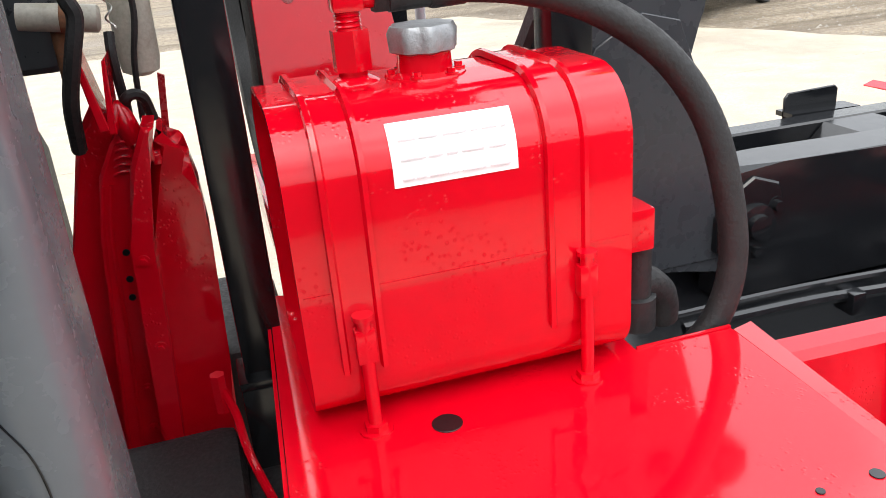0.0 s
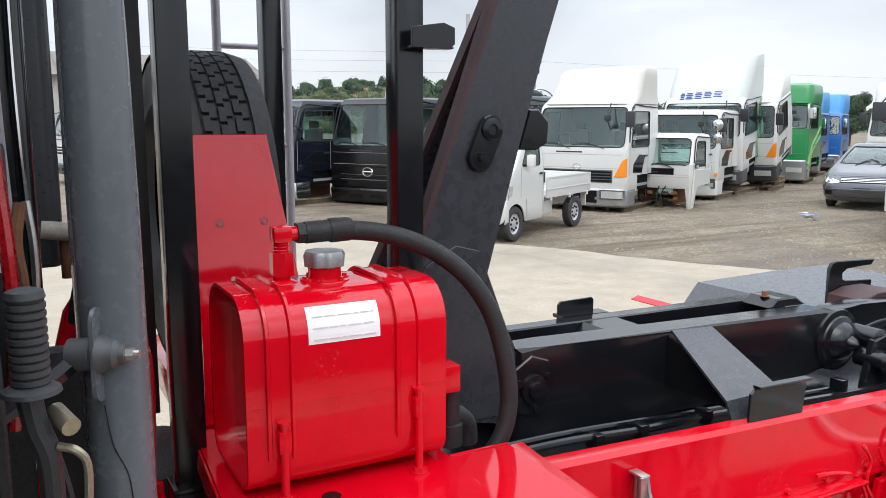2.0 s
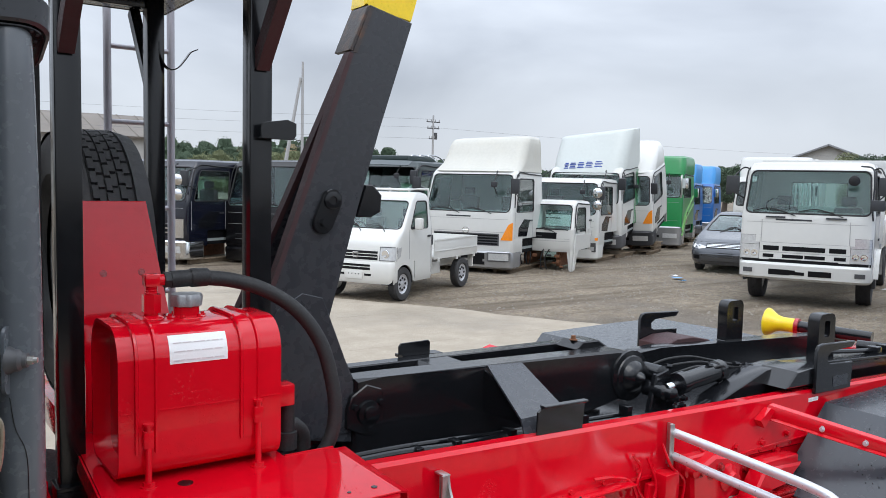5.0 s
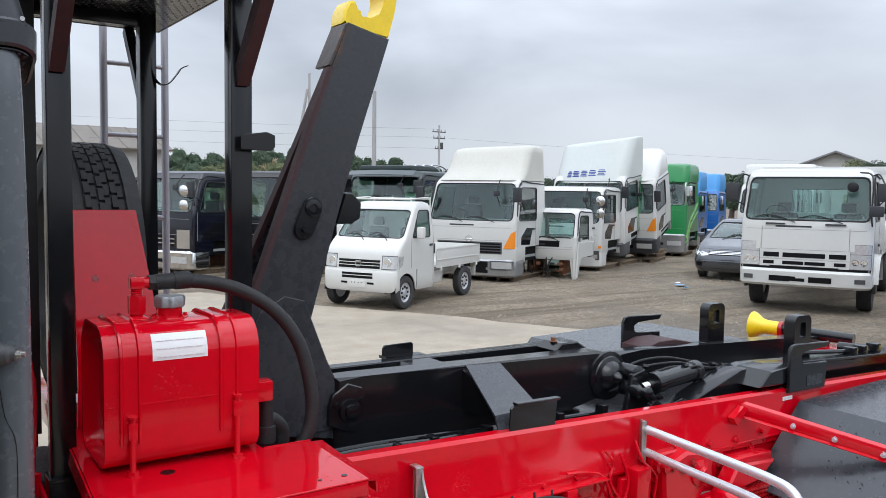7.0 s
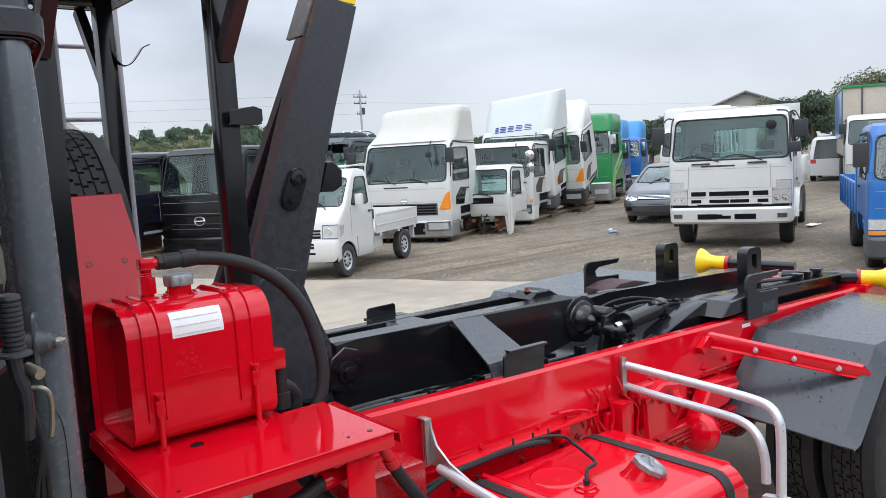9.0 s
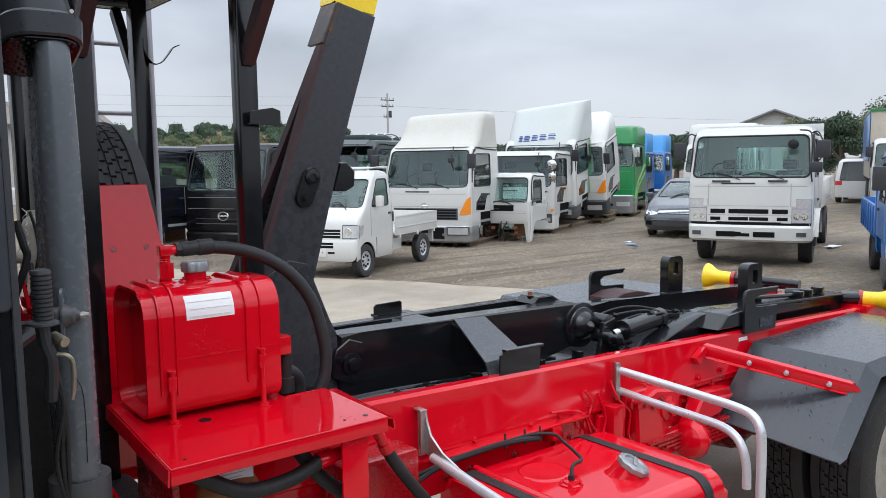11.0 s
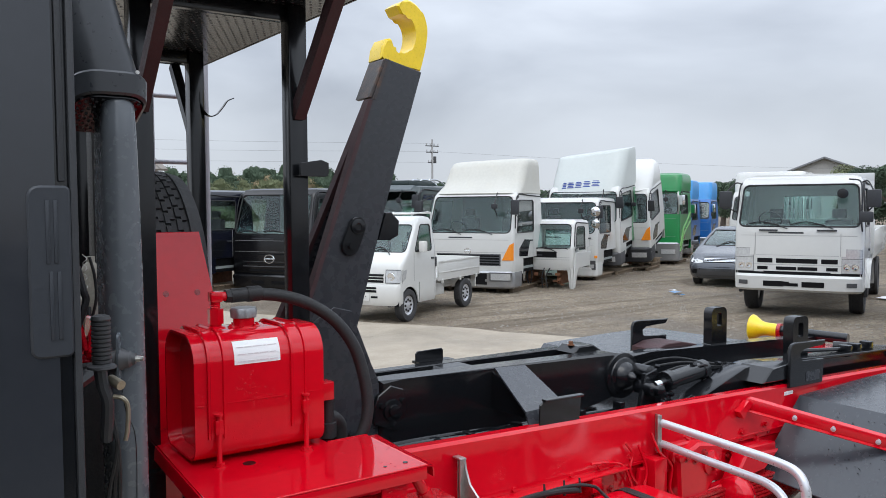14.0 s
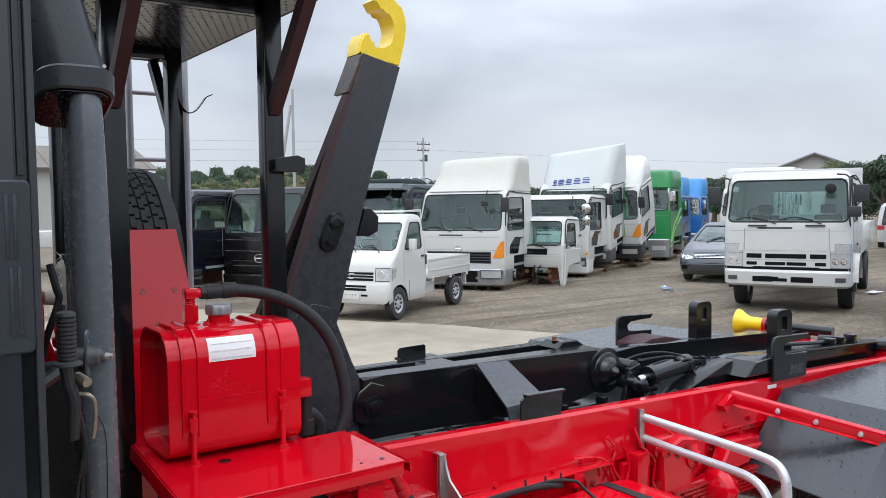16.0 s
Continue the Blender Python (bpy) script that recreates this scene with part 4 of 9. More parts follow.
lathe(bm, (0.212, 1.50, 1.560), (0.2, 0, -1), [(0, 0.003), (0.006, 0.010), (0.025, 0.016), (0.05, 0.018), (0.07, 0.014)], 16)
tp("casting_boss", bm, M_RED, casting)
bm = B()
prism(bm, [(0.276, 1.578), (0.287, 1.572), (0.281, 1.52), (0.274, 1.45), (0.262, 1.45)], "y", 1.605, 1.613, 0.001)
tp("rear_bracket", bm, M_REDDARK, casting)
bm = B()
tube(bm, [(0.285, 1.30, 1.145), (0.300, 1.28, 1.10), (0.312, 1.22, 1.05), (0.36, 1.12, 0.95), (0.42, 1.05, 0.86)], 0.007, 8)
cyl(bm, (0.283, 1.30, 1.10), (0.283, 1.30, 1.165), 0.012, seg=6)
tp("brake_pipe", bm, M_RED, casting)
bm = B()
tube(bm, [(0.222, 1.53, 1.53), (0.226, 1.50, 1.558), (0.240, 1.50, 1.566), (0.253, 1.51, 1.555), (0.259, 1.53, 1.52)], 0.009, 8)
tp("casting_hose", bm, M_RUBBER, casting)
# reservoir bottle hanging beside it
bm = B()
lathe(bm, (0.252, 1.62, 1.575), (0.02, 0, 1), [(0, 0.014), (0.008, 0.030), (0.03, 0.034), (0.19, 0.033), (0.215, 0.024), (0.225, 0.014), (0.245, 0.014)], 18)
tp("reservoir_bottle", bm, M_BEIGE, None, "translucent grey reservoir bottle")
for path, r in (([(0.245, 1.58, 1.82), (0.258, 1.575, 1.76), (0.262, 1.575, 1.68), (0.246, 1.58, 1.60), (0.238, 1.60, 1.50)], 0.005), ([(0.175, 1.42, 1.80), (0.188, 1.40, 1.725), (0.195, 1.40, 1.695), (0.181, 1.40, 1.646), (0.160, 1.42, 1.575), (0.150, 1.46, 1.50)], 0.0115), ([(0.224, 1.51, 1.66), (0.222, 1.50, 1.62), (0.224, 1.52, 1.54)], 0.008)):
    bm = B()
    tube(bm, path, r, 8)
    tp("bottle_hose", bm, M_RUBBER)
bm = B()
tube(bm, [(0.226 + 0.006 * math.cos(t), 1.56 + 0.006 * math.sin(t), 1.66 + 0.005 * t) for t in np.linspace(0, 34, 140)], 0.0016, 5, 1)
tp("coil_spring", bm, M_STEEL)
bm = B()
lathe(bm, (0.10, 1.53, 1.694), (1, 0, -0.13), [(0, 0.004), (0.002, 0.020), (0.05, 0.021), (0.112, 0.021), (0.116, 0.016), (0.117, 0.004)], 20)
canister = tp("dryer_canister", bm, M_BEIGE)
bm = B()
lathe(bm, (0.160, 1.53, 1.686), (1, 0, -0.13), [(0, 0.0215), (0.001, 0.0222), (0.012, 0.0222), (0.013, 0.0215)], 20)
tp("canister_band", bm, M_RUST, canister)
bm = B()
cyl(bm, (0.150, 1.55, 1.58), (0.150, 1.55, 1.68), 0.012, seg=14)
tp("canister_stand", bm, M_RUST, canister)

# ---- air intake snorkel behind the cab
SX, SY = 0.167, 0.81
bm = B()
duct = []
for z, k in ((1.195, 0.84), (1.20, 0.93), (1.212, 0.98), (1.45, 1.0), (1.80, 1.0), (2.00, 0.97), (2.15, 0.92), (2.235, 0.86), (2.255, 0.75)):
    lip = rounded(0.1665 - 0.0445 * k, 0.1665 + 0.0445 * k, 0.826 - 0.084 * k, 0.826 + 0.084 * k, 0.040 * k, 7)
    duct.append([(p - 0.006 * (z - 1.195), q, z) for p, q in lip + lip[:1]])
sheet(bm, duct)
bmesh.ops.remove_doubles(bm, verts=bm.verts[:], dist=0.0003)
snorkel = tp("air_intake_pipe", bm, M_SNORKEL, None, "weathered grey plastic air intake pipe behind the cab")
bm = B()
cap_rows = []
for z, x0, x1, y0, y1, r in ((2.236, 0.082, 0.218, 0.765, 0.935, 0.045), (2.222, 0.070, 0.230, 0.752, 0.946, 0.055), (2.226, 0.064, 0.237, 0.746, 0.952, 0.060), (2.278, 0.062, 0.238, 0.745, 0.953, 0.060), (2.286, 0.066, 0.233, 0.749, 0.949, 0.060), (2.290, 0.074, 0.222, 0.758, 0.940, 0.055),
                             (2.40, 0.052, 0.196, 0.768, 0.930, 0.055), (2.52, 0.030, 0.168, 0.780, 0.920, 0.052), (2.66, 0.004, 0.136, 0.79, 0.91, 0.05), (2.70, 0.010, 0.12, 0.80, 0.90, 0.045)):
    o = [(p, q, z - 0.38 * (q - 0.85) * max(0.0, min(1.0, (2.50 - z) / 0.26))) for p, q in rounded(x0 - 0.010, x1 - 0.004, y0, y1, r, 5)]
    cap_rows.append(o + o[:1])
sheet(bm, cap_rows)
bmesh.ops.remove_doubles(bm, verts=bm.verts[:], dist=0.0003)
tp("intake_cap", bm, M_CAPGREY, snorkel, "dark grey flared intake cap")
bm = B()
cyl(bm, (0.20, 0.7555, 2.318), (0.20, 0.752, 2.318), 0.005, seg=10)
tp("cap_rivet", bm, M_STEEL, snorkel)
# black plate across the cap's open mouth, painting in the shade inside
bm = B()
prism(bm, rounded(0.062, 0.222, 0.756, 0.942, 0.05, 5), "z", 2.2170, 2.2195)
for v in bm.verts:
    v.co.z -= 0.38 * (v.co.y - 0.85)
tp("cap_mouth_shade", bm, M_BLACK, snorkel)
bm = B()
for i in range(12):
    for j in range(14):
        if (i + j) % 2 == 0:
            x, y = 0.070 + i * 0.0122, 0.766 + j * 0.0122
            box(bm, (x, y, 2.2150), (x + 0.006, y + 0.007, 2.2168))
for v in bm.verts:
    v.co.z -= 0.38 * (v.co.y - 0.85)
tagged(tp("cap_grille", bm, M_PLASTIC, snorkel), kind="stuff")
bm = B()
cyl(bm, (SX, SY, 0.95), (SX, SY, 1.20), 0.072, seg=24)
lathe(bm, (SX, SY, 1.06), (0, 0, 1), [(0, 0.075), (0.01, 0.078), (0.03, 0.078), (0.04, 0.075)], 24)
tp("intake_elbow", bm, M_GREYP, snorkel)
# mount with rubber bush
side = Vector((0.90, -0.44, 0.0)).normalized()
ear = Vector((0.138, 0.742, 1.614))
bm = B()
lathe(bm, ear - side * 0.040, side, [(0, 0.005), (0.001, 0.022), (0.034, 0.024), (0.036, 0.026)], 18)
lathe(bm, ear + side * 0.002, side, [(0, 0.028), (0.006, 0.026), (0.012, 0.022), (0.022, 0.021), (0.028, 0.015), (0.036, 0.014), (0.037, 0.004)], 18)
tp("rubber_bush", bm, M_GREYP, snorkel)
bm = B()
prism(bm, rounded(-0.066, 0.066, -0.022, 0.022, 0.021, 6), "x", -0.003, 0.003)
bmesh.ops.transform(bm, verts=bm.verts[:], matrix=Matrix(((side.x, -side.y, 0, ear.x), (side.y, side.x, 0, ear.y), (0, 0, 1, ear.z), (0, 0, 0, 1))) @ Matrix.Rotation(radians(90), 4, "X"))
tp("mount_tab", bm, M_SNORKEL, snorkel)
bm = B()
cyl(bm, ear + side * 0.036, ear + side * 0.048, 0.009, seg=6)
cyl(bm, ear + side * 0.048, ear + side * 0.056, 0.006, seg=10)
tp("mount_bolt", bm, M_STEEL, snorkel)
bm = B()
tube(bm, [(0.108, 0.756, 1.61), (0.07, 0.745, 1.585), (-0.03, 0.72, 1.53)], 0.018, 8)
tp("mount_arm", bm, M_BLACK, snorkel)
# crack line and small wire down the pipe
bm = B()
tube(bm, [(0.142, 0.743, 1.54), (0.150, 0.7415, 1.48), (0.168, 0.7413, 1.43), (0.172, 0.7413, 1.36), (0.170, 0.7413, 1.25)], 0.0009, 5)
tp("thin_wire", bm, M_BLACK, snorkel)
# ribbed grip, its collar and the corroded cock below
GX, GY, GZ = 0.052, 0.535, 1.645
bm = B()
prof = [(0, 0.014)]
for k in range(10):
    prof += [(0.004 + 0.0125 * k, 0.0205), (0.011 + 0.0125 * k, 0.0205), (0.0125 + 0.0125 * k, 0.0175)]
prof += [(0.132, 0.021), (0.142, 0.019), (0.146, 0.010)]
lathe(bm, (GX, GY, GZ), (0, 0, 1), [(u * 0.74, r) for u, r in prof], 20)
lathe(bm, (GX, GY, GZ - 0.012), (0, 0, 1), [(0, 0.022), (0.003, 0.031), (0.008, 0.030), (0.014, 0.018)], 20)
grip = tp("ribbed_grip", bm, M_GRIP, None, "black ribbed rubber lever grip")
bm = B()
tube(bm, [(GX - 0.004, GY, GZ - 0.01), (GX + 0.002, GY + 0.005, GZ - 0.05), (GX + 0.012, GY + 0.01, GZ - 0.09), (GX + 0.014, GY + 0.04, GZ - 0.18)], 0.014, 10)
tp("lever", bm, M_PLASTIC, grip)
bm = B()
cyl(bm, (GX + 0.022, GY + 0.02, GZ - 0.040), (GX + 0.036, GY - 0.015, GZ - 0.050), 0.011, seg=14)
tube(bm, [(GX + 0.022, GY, GZ - 0.075), (GX + 0.040, GY - 0.01, GZ - 0.080), (GX + 0.050, GY - 0.01, GZ - 0.100), (GX + 0.048, GY - 0.01, GZ - 0.15), (GX + 0.043, GY - 0.01, GZ - 0.175)], 0.005, 8)
tp("cock", bm, M_BRASS, grip, "corroded brass cock")
for k in range(3):
    bm = B()
    tube(bm, [(GX + 0.01, GY + 0.05, GZ - 0.05 - 0.03 * k), (GX + 0.035, GY + 0.03, 1.46), (GX + 0.02 + 0.012 * k, GY + 0.06, 1.32), (GX + 0.045, GY + 0.08, 1.18)], 0.005, 7)
    tp("cable", bm, M_RUBBER, grip)

# ---- cab, of which only the rear corner shows
bm = B()
prism(bm, rounded(-1.9, -0.36, 0.363, 2.56, 0.03, 4), "z", 0.95, 2.75, 0.02)
cab_shell = tp("cab_shell", bm, M_CABBLACK, None, "black lacquered cab rear corner")
bm = B()
box(bm, (-1.86, 0.352, 0.96), (-0.062, 0.366, 2.74))
tp("side_panel", bm, M_CABSIDE, cab_shell, "glossy black side panel of the cab")
bm = B()
prism(bm, rounded(-0.10, -0.024, 0.362, 0.47, 0.014, 4), "z", 0.95, 2.75)
tp("corner_pillar", bm, M_CABBLACK, cab_shell)
bm = B()
prism(bm, rounded(-0.112, -0.036, 1.700, 2.028, (0.018, 0.012, 0.012, 0.022), 4), "y", 0.346, 0.362, 0.004)
vent = tp("side_vent_cover", bm, M_VENT, cab_shell, "dark grey plastic side vent cover")
for k, (x, z0, z1) in enumerate(((-0.078, 1.88, 2.00), (-0.064, 1.88, 2.00), (-0.074, 1.735, 1.865), (-0.060, 1.735, 1.865))):
    bm = B()
    box(bm, (x - 0.0035, 0.3435, z0), (x + 0.0035, 0.347, z1), 0.0012)
    tp("vent_rib", bm, M_VENT, vent)
for x0, x1, y0 in ((-0.056, -0.043, 0.353), (-0.036, -0.022, 0.350)):
    bm = B()
    box(bm, (x0, y0, 2.035 if x0 < -0.05 else 0.95), (x1, 0.372, 2.75), 0.005)
    tp("corner_trim", bm, M_PLASTIC, cab_shell)
bm = B()
box(bm, (-0.040, 0.822, 1.56), (0.045, 0.90, 1.90), 0.010)
cbox = tp("control_box", bm, M_PLASTIC, cab_shell, "black box with a white instruction label")
bm = B()
box(bm, (-0.034, 0.8195, 1.724), (0.042, 0.8223, 1.858))
tp("instruction_label", bm, M_LABEL, cbox, "white instruction label with lines of print")
bm = B()
for k in range(8):
    x = -0.028
    while x < 0.034:
        w = random.uniform(0.006, 0.02)
        box(bm, (x, 0.8188, 1.734 + 0.0150 * k), (min(x + w, 0.038), 0.8198, 1.738 + 0.0150 * k))
        x += w + 0.003
tagged(tp("label_print", bm, M_INKGREY, cbox), kind="stuff")
bm = B()
tube(bm, [(0.070, 1.04, 1.52), (0.074, 1.05, 1.62), (0.076, 1.05, 1.72), (0.070, 1.06, 1.80)], 0.0065, 8)
tp("steel_pipe", bm, M_STEEL, cab_shell)
bm = B()
tube(bm, [(0.045, 0.98, 1.58), (0.055, 0.98, 1.66), (0.05, 1.0, 1.74), (0.06, 1.02, 1.80)], 0.010, 8)
tp("rusty_link", bm, M_RUST, cab_shell)
for k in range(5):
    bm = B()
    y0 = 0.62 + 0.05 * k
    tube(bm, [(-0.03 + 0.01 * (k % 3), y0, 1.84), (0.005, y0 + 0.02, 1.76), (0.0 + 0.012 * (k % 2), y0 + random.uniform(-0.03, 0.03), 1.6), (0.01, y0 + 0.02, 1.2)], 0.007 + 0.004 * (k % 3), 7)
    tp("cab_harness", bm, M_RUBBER, cab_shell)
for x, y, z0, z1 in ((-0.035, 0.93, 0.92, 1.72), (0.056, 0.95, 0.92, 1.57)):
    bm = B()
    box(bm, (x, y, z0), (x + 0.088, y + 0.05, z1), 0.012)
    tp("engine_shroud", bm, M_RUBBER, cab_shell)
# dark bulkhead and duct added behind the cab; upright pipes mimic reflections on it
bm = B()
prism(bm, rounded(-0.355, 0.088, 1.12, 1.26, 0.03, 4), "z", 1.41, 2.45, 0.01)
tp("rear_bulkhead", bm, M_CABBLACK, cab_shell)
bm = B()
prism(bm, rounded(0.02, 0.150, 1.58, 1.68, 0.03, 4), "z", 1.60, 2.40, 0.01)
tp("rear_duct", bm, M_CAPGREY, cab_shell)
for x, y, r, material in ((0.040, 1.085, 0.009, M_GALV), (0.068, 1.10, 0.006, M_CHROME), (0.010, 1.09, 0.012, M_CABBLACK)):
    bm = B()
    tube(bm, [(x, y, 1.50), (x + 0.004, y, 1.70), (x - 0.003, y, 2.00), (x + 0.002, y, 2.42)], r, 10)
    tp("reflection_pipe", bm, material, cab_shell)
bm = B()
tube(bm, [(0.03, 0.80, 1.9), (0.04, 0.78, 1.7), (0.03, 0.82, 1.5)], 0.010, 8)
tp("red_pipe", bm, M_REDDARK, cab_shell)

# ---- hook arm: a near cheek and a far cheek that draw together towards the hook
bm = B()
prism(bm, [(0.80, 1.16), (1.30, 1.06), (1.40, 1.10), (1.395, 1.215), (1.305, 1.245), (1.185, 1.50), (1.294, 1.878), (1.374, 2.145), (1.451, 2.375), (1.503, 2.528), (1.335, 2.568), (1.262, 2.403), (1.020, 1.72), (0.905, 1.42)], "y", 1.452, 1.468, 0.003)
arm = tp("hook_arm", bm, M_CHAR, None, "charcoal box-section hook arm leaning back")
bm = B()
far_edge = [(0.83, 1.16, 1.76), (0.93, 1.42, 1.73), (1.004, 1.605, 1.70), (1.15, 2.03, 1.59), (1.272, 2.40, 1.495)]
sheet(bm, [[(x, y, z), (x + 0.34 - 0.16 * k / 4, y, z - 0.04)] for k, (x, z, y) in enumerate(far_edge)], 0.014)
tp("arm_side", bm, M_CHAR, arm)
bm = B()
prism(bm, [(1.451, 2.375), (1.294, 1.878), (1.185, 1.50), (1.17, 1.505), (1.278, 1.88), (1.435, 2.38)], "y", 1.468, 1.70)
tp("arm_back_plate", bm, M_CHAR, arm)
for y0, y1, pts in ((1.4505, 1.492, [(0.905, 1.42, 0), (1.020, 1.72, 0), (1.262, 2.403, 0)]), (-0.02, 0.022, [(x, z, y) for x, z, y in far_edge[1:]])):
    bm = B()
    rows = [[(x - 0.006, y0 + y, z + 0.002), (x - 0.006, y1 + y, z + 0.002), (x + 0.010, y1 + y, z - 0.004), (x + 0.010, y0 + y, z - 0.004), (x - 0.006, y0 + y, z + 0.002)] for x, z, y in pts]
    sheet(bm, rows)
    tp("edge_flange", bm, M_PRIMER, arm, "dark maroon primer along the flange edge")
bm = B()
prism(bm, [(1.254, 2.410), (1.318, 2.562), (1.336, 2.568), (1.268, 2.406)], "y", 1.450, 1.56, 0.003)
prism(bm, [(1.268, 2.404), (1.330, 2.560), (1.345, 2.556), (1.285, 2.402)], "y", 1.4495, 1.4525)
tp("worn_collar", bm, M_RUSTWORN, arm, "scuffed rusty collar under the hook")
bm = B()
inner = [(p.x, p.z) for p in smooth_path([(1.366, 0, 2.652), (1.384, 0, 2.612), (1.419, 0, 2.590), (1.459, 0, 2.605), (1.483, 0, 2.655), (1.482, 0, 2.705), (1.455, 0, 2.745), (1.415, 0, 2.755)], 4)]
outer = [(p.x, p.z) for p in smooth_path([(1.395, 0, 2.785), (1.45, 0, 2.815), (1.51, 0, 2.785), (1.54, 0, 2.715), (1.534, 0, 2.641), (1.518, 0, 2.58), (1.503, 0, 2.529)], 4)]
prism(bm, inner + outer + [(1.337, 2.569), (1.318, 2.566), (1.325, 2.61), (1.345, 2.648)], "y", 1.465, 1.57, 0.008)
tp("lifting_hook", bm, M_YELLOW, arm, "bright yellow lifting hook")
bm = B()
prism(bm, [(1.00, 1.10), (1.28, 1.10), (1.30, 1.24), (1.165, 1.58), (1.09, 1.60), (1.00, 1.55), (0.93, 1.40)], "y", 1.446, 1.4525, 0.002)
tp("gusset", bm, M_CHAR, arm)
bm = B()
link = rounded(-0.036, 0.036, -0.078, 0.078, 0.035, 6)
a = radians(-23)
prism(bm, [(1.1755 + p * math.cos(a) - q * math.sin(a), 1.870 + p * math.sin(a) + q * math.cos(a)) for p, q in link], "y", 1.436, 1.452, 0.003)
tp("pin_link", bm, M_BLACK, arm)
bm = B()
lathe(bm, (1.191, 1.438, 1.907), (0, -1, 0), [(0, 0.030), (0.008, 0.030), (0.010, 0.02), (0.0101, 0.014), (0.006, 0.012)], 20)
tp("link_pin", bm, M_BLACK, arm)
bm = B()
hexbolt(bm, (1.160, 1.437, 1.834), (0, -1, 0), 0.014, 0.016)
tp("link_bolt", bm, M_BLACK, arm)
bm = B()
prism(bm, [(1.300, 1.850), (1.360, 1.848), (1.398, 1.868), (1.402, 1.925), (1.365, 1.962), (1.335, 1.960)], "y", 1.47, 1.545, 0.004)
tp("stop_block", bm, M_BLACK, arm)
# pivot boss
bm = B()
oct_ = [(1.33 + 0.082 * math.cos(t) * (1.12 if i % 2 else 0.94), 1.172 + 0.088 * math.sin(t) * (1.1 if i % 3 else 0.92)) for i, t in enumerate(np.linspace(0.2, 2 * math.pi + 0.2, 9, endpoint=False))]
prism(bm, oct_, "y", 1.425, 1.452, 0.004)
pivot = tp("pivot_plate", bm, M_BLACK, arm)
bm = B()
lathe(bm, (1.335, 1.427, 1.168), (0, -1, 0), [(0, 0.045), (0.012, 0.043), (0.014, 0.026), (0.024, 0.024), (0.026, 0.010)], 20)
tp("pivot_pin", bm, M_BLACK, pivot)
for k in range(3):
    t = 0.6 + 2.1 * k
    bm = B()
    hexbolt(bm, (1.335 + 0.058 * math.cos(t), 1.426, 1.168 + 0.058 * math.sin(t)), (0, -1, 0), 0.011, 0.012)
    tp("pivot_bolt", bm, M_BLACK, pivot)

# ---- lift frame: two box beams with a cap between them
bm = B()
prism(bm, [(1.28, 1.00), (2.30, 1.00), (2.72, 1.05), (2.76, 1.15), (2.72, 1.235), (2.60, 1.262), (1.40, 1.287), (1.285, 1.290)], "y", 1.432, 1.535, 0.012)
beam = tp("lift_beam", bm, M_BLACK, None, "black painted box beams of the lift frame")
bm = B()
prism(bm, [(1.20, 1.02), (2.60, 1.02), (2.75, 1.10), (2.72, 1.22), (2.62, 1.258), (1.25, 1.268)], "y", 1.70, 1.765, 0.005)
tp("far_beam", bm, M_BLACK, beam)
bm = B()
box(bm, (1.30, 1.535, 1.02), (2.60, 1.70, 1.08), 0.004)
tp("frame_floor", bm, M_BLACK, beam)
bm = B()
prism(bm, [(1.66, 1.10), (1.66, 1.20), (1.72, 1.262), (1.86, 1.262), (1.88, 1.24), (1.88, 1.10)], "y", 1.535, 1.70, 0.004)
tp("cross_cap", bm, M_BLACK, beam)
bm = B()
prism(bm, [(2.46, 1.255), (2.50, 1.285), (2.60, 1.285), (2.66, 1.25)], "y", 1.56, 1.69, 0.006)
tp("grease_block", bm, M_BLACK, beam)
bm = B()
hexbolt(bm, (2.50, 1.62, 1.285), (0, 0, 1), 0.011, 0.02)
tp("grease_nipple", bm, M_RUST, beam)
# round pin boss
bm = B()
lathe(bm, (2.665, 1.434, 1.143), (0, -1, 0), [(0, 0.115), (0.012, 0.112), (0.016, 0.092), (0.022, 0.088), (0.028, 0.07), (0.036, 0.066), (0.06, 0.045), (0.065, 0.028), (0.085, 0.020), (0.095, 0.006)], 32)
tp("pin_boss", bm, M_BLACK, beam)
# outrigger plate to the near side, with its upright guide
bm = B()
sheet(bm, [[(1.862, 1.45, 1.276), (2.037, 1.45, 1.270)], [(1.862, 1.43, 1.276), (2.037, 1.43, 1.268)], [(1.755, 1.10, 1.165), (1.955, 1.09, 1.175)], [(1.745, 1.06, 1.105), (1.985, 1.05, 1.105)]], 0.008)
outrigger = tp("outrigger_plate", bm, M_CHAR, beam)
bm = B()
prism(bm, [(1.772, 1.080), (1.982, 1.072), (1.986, 1.085), (1.997, 1.205), (1.990, 1.214), (1.80, 1.218), (1.776, 1.20)], "y", 1.035, 1.045, 0.002)
prism(bm, [(1.79, 1.215), (1.997, 1.211), (1.997, 1.219), (1.79, 1.223)], "y", 1.018, 1.045, 0.002)
tp("guide_plate", bm, M_BLACK, outrigger)
bm = B()
prism(bm, [(1.06, 1.105), (1.43, 1.262), (1.43, 1.10)], "x", 1.845, 1.853)
tp("outrigger_rib", bm, M_BLACK, outrigger)
bm = B()
prism(bm, [(1.69, 1.24), (1.845, 1.24), (1.845, 1.306), (1.835, 1.315), (1.70, 1.312), (1.69, 1.30)], "y", 1.80, 1.808, 0.002)
prism(bm, [(1.69, 1.255), (1.89, 1.25), (1.89, 1.262), (1.69, 1.267)], "y", 1.77, 1.83)
tp("guide_plate", bm, M_BLACK, beam)
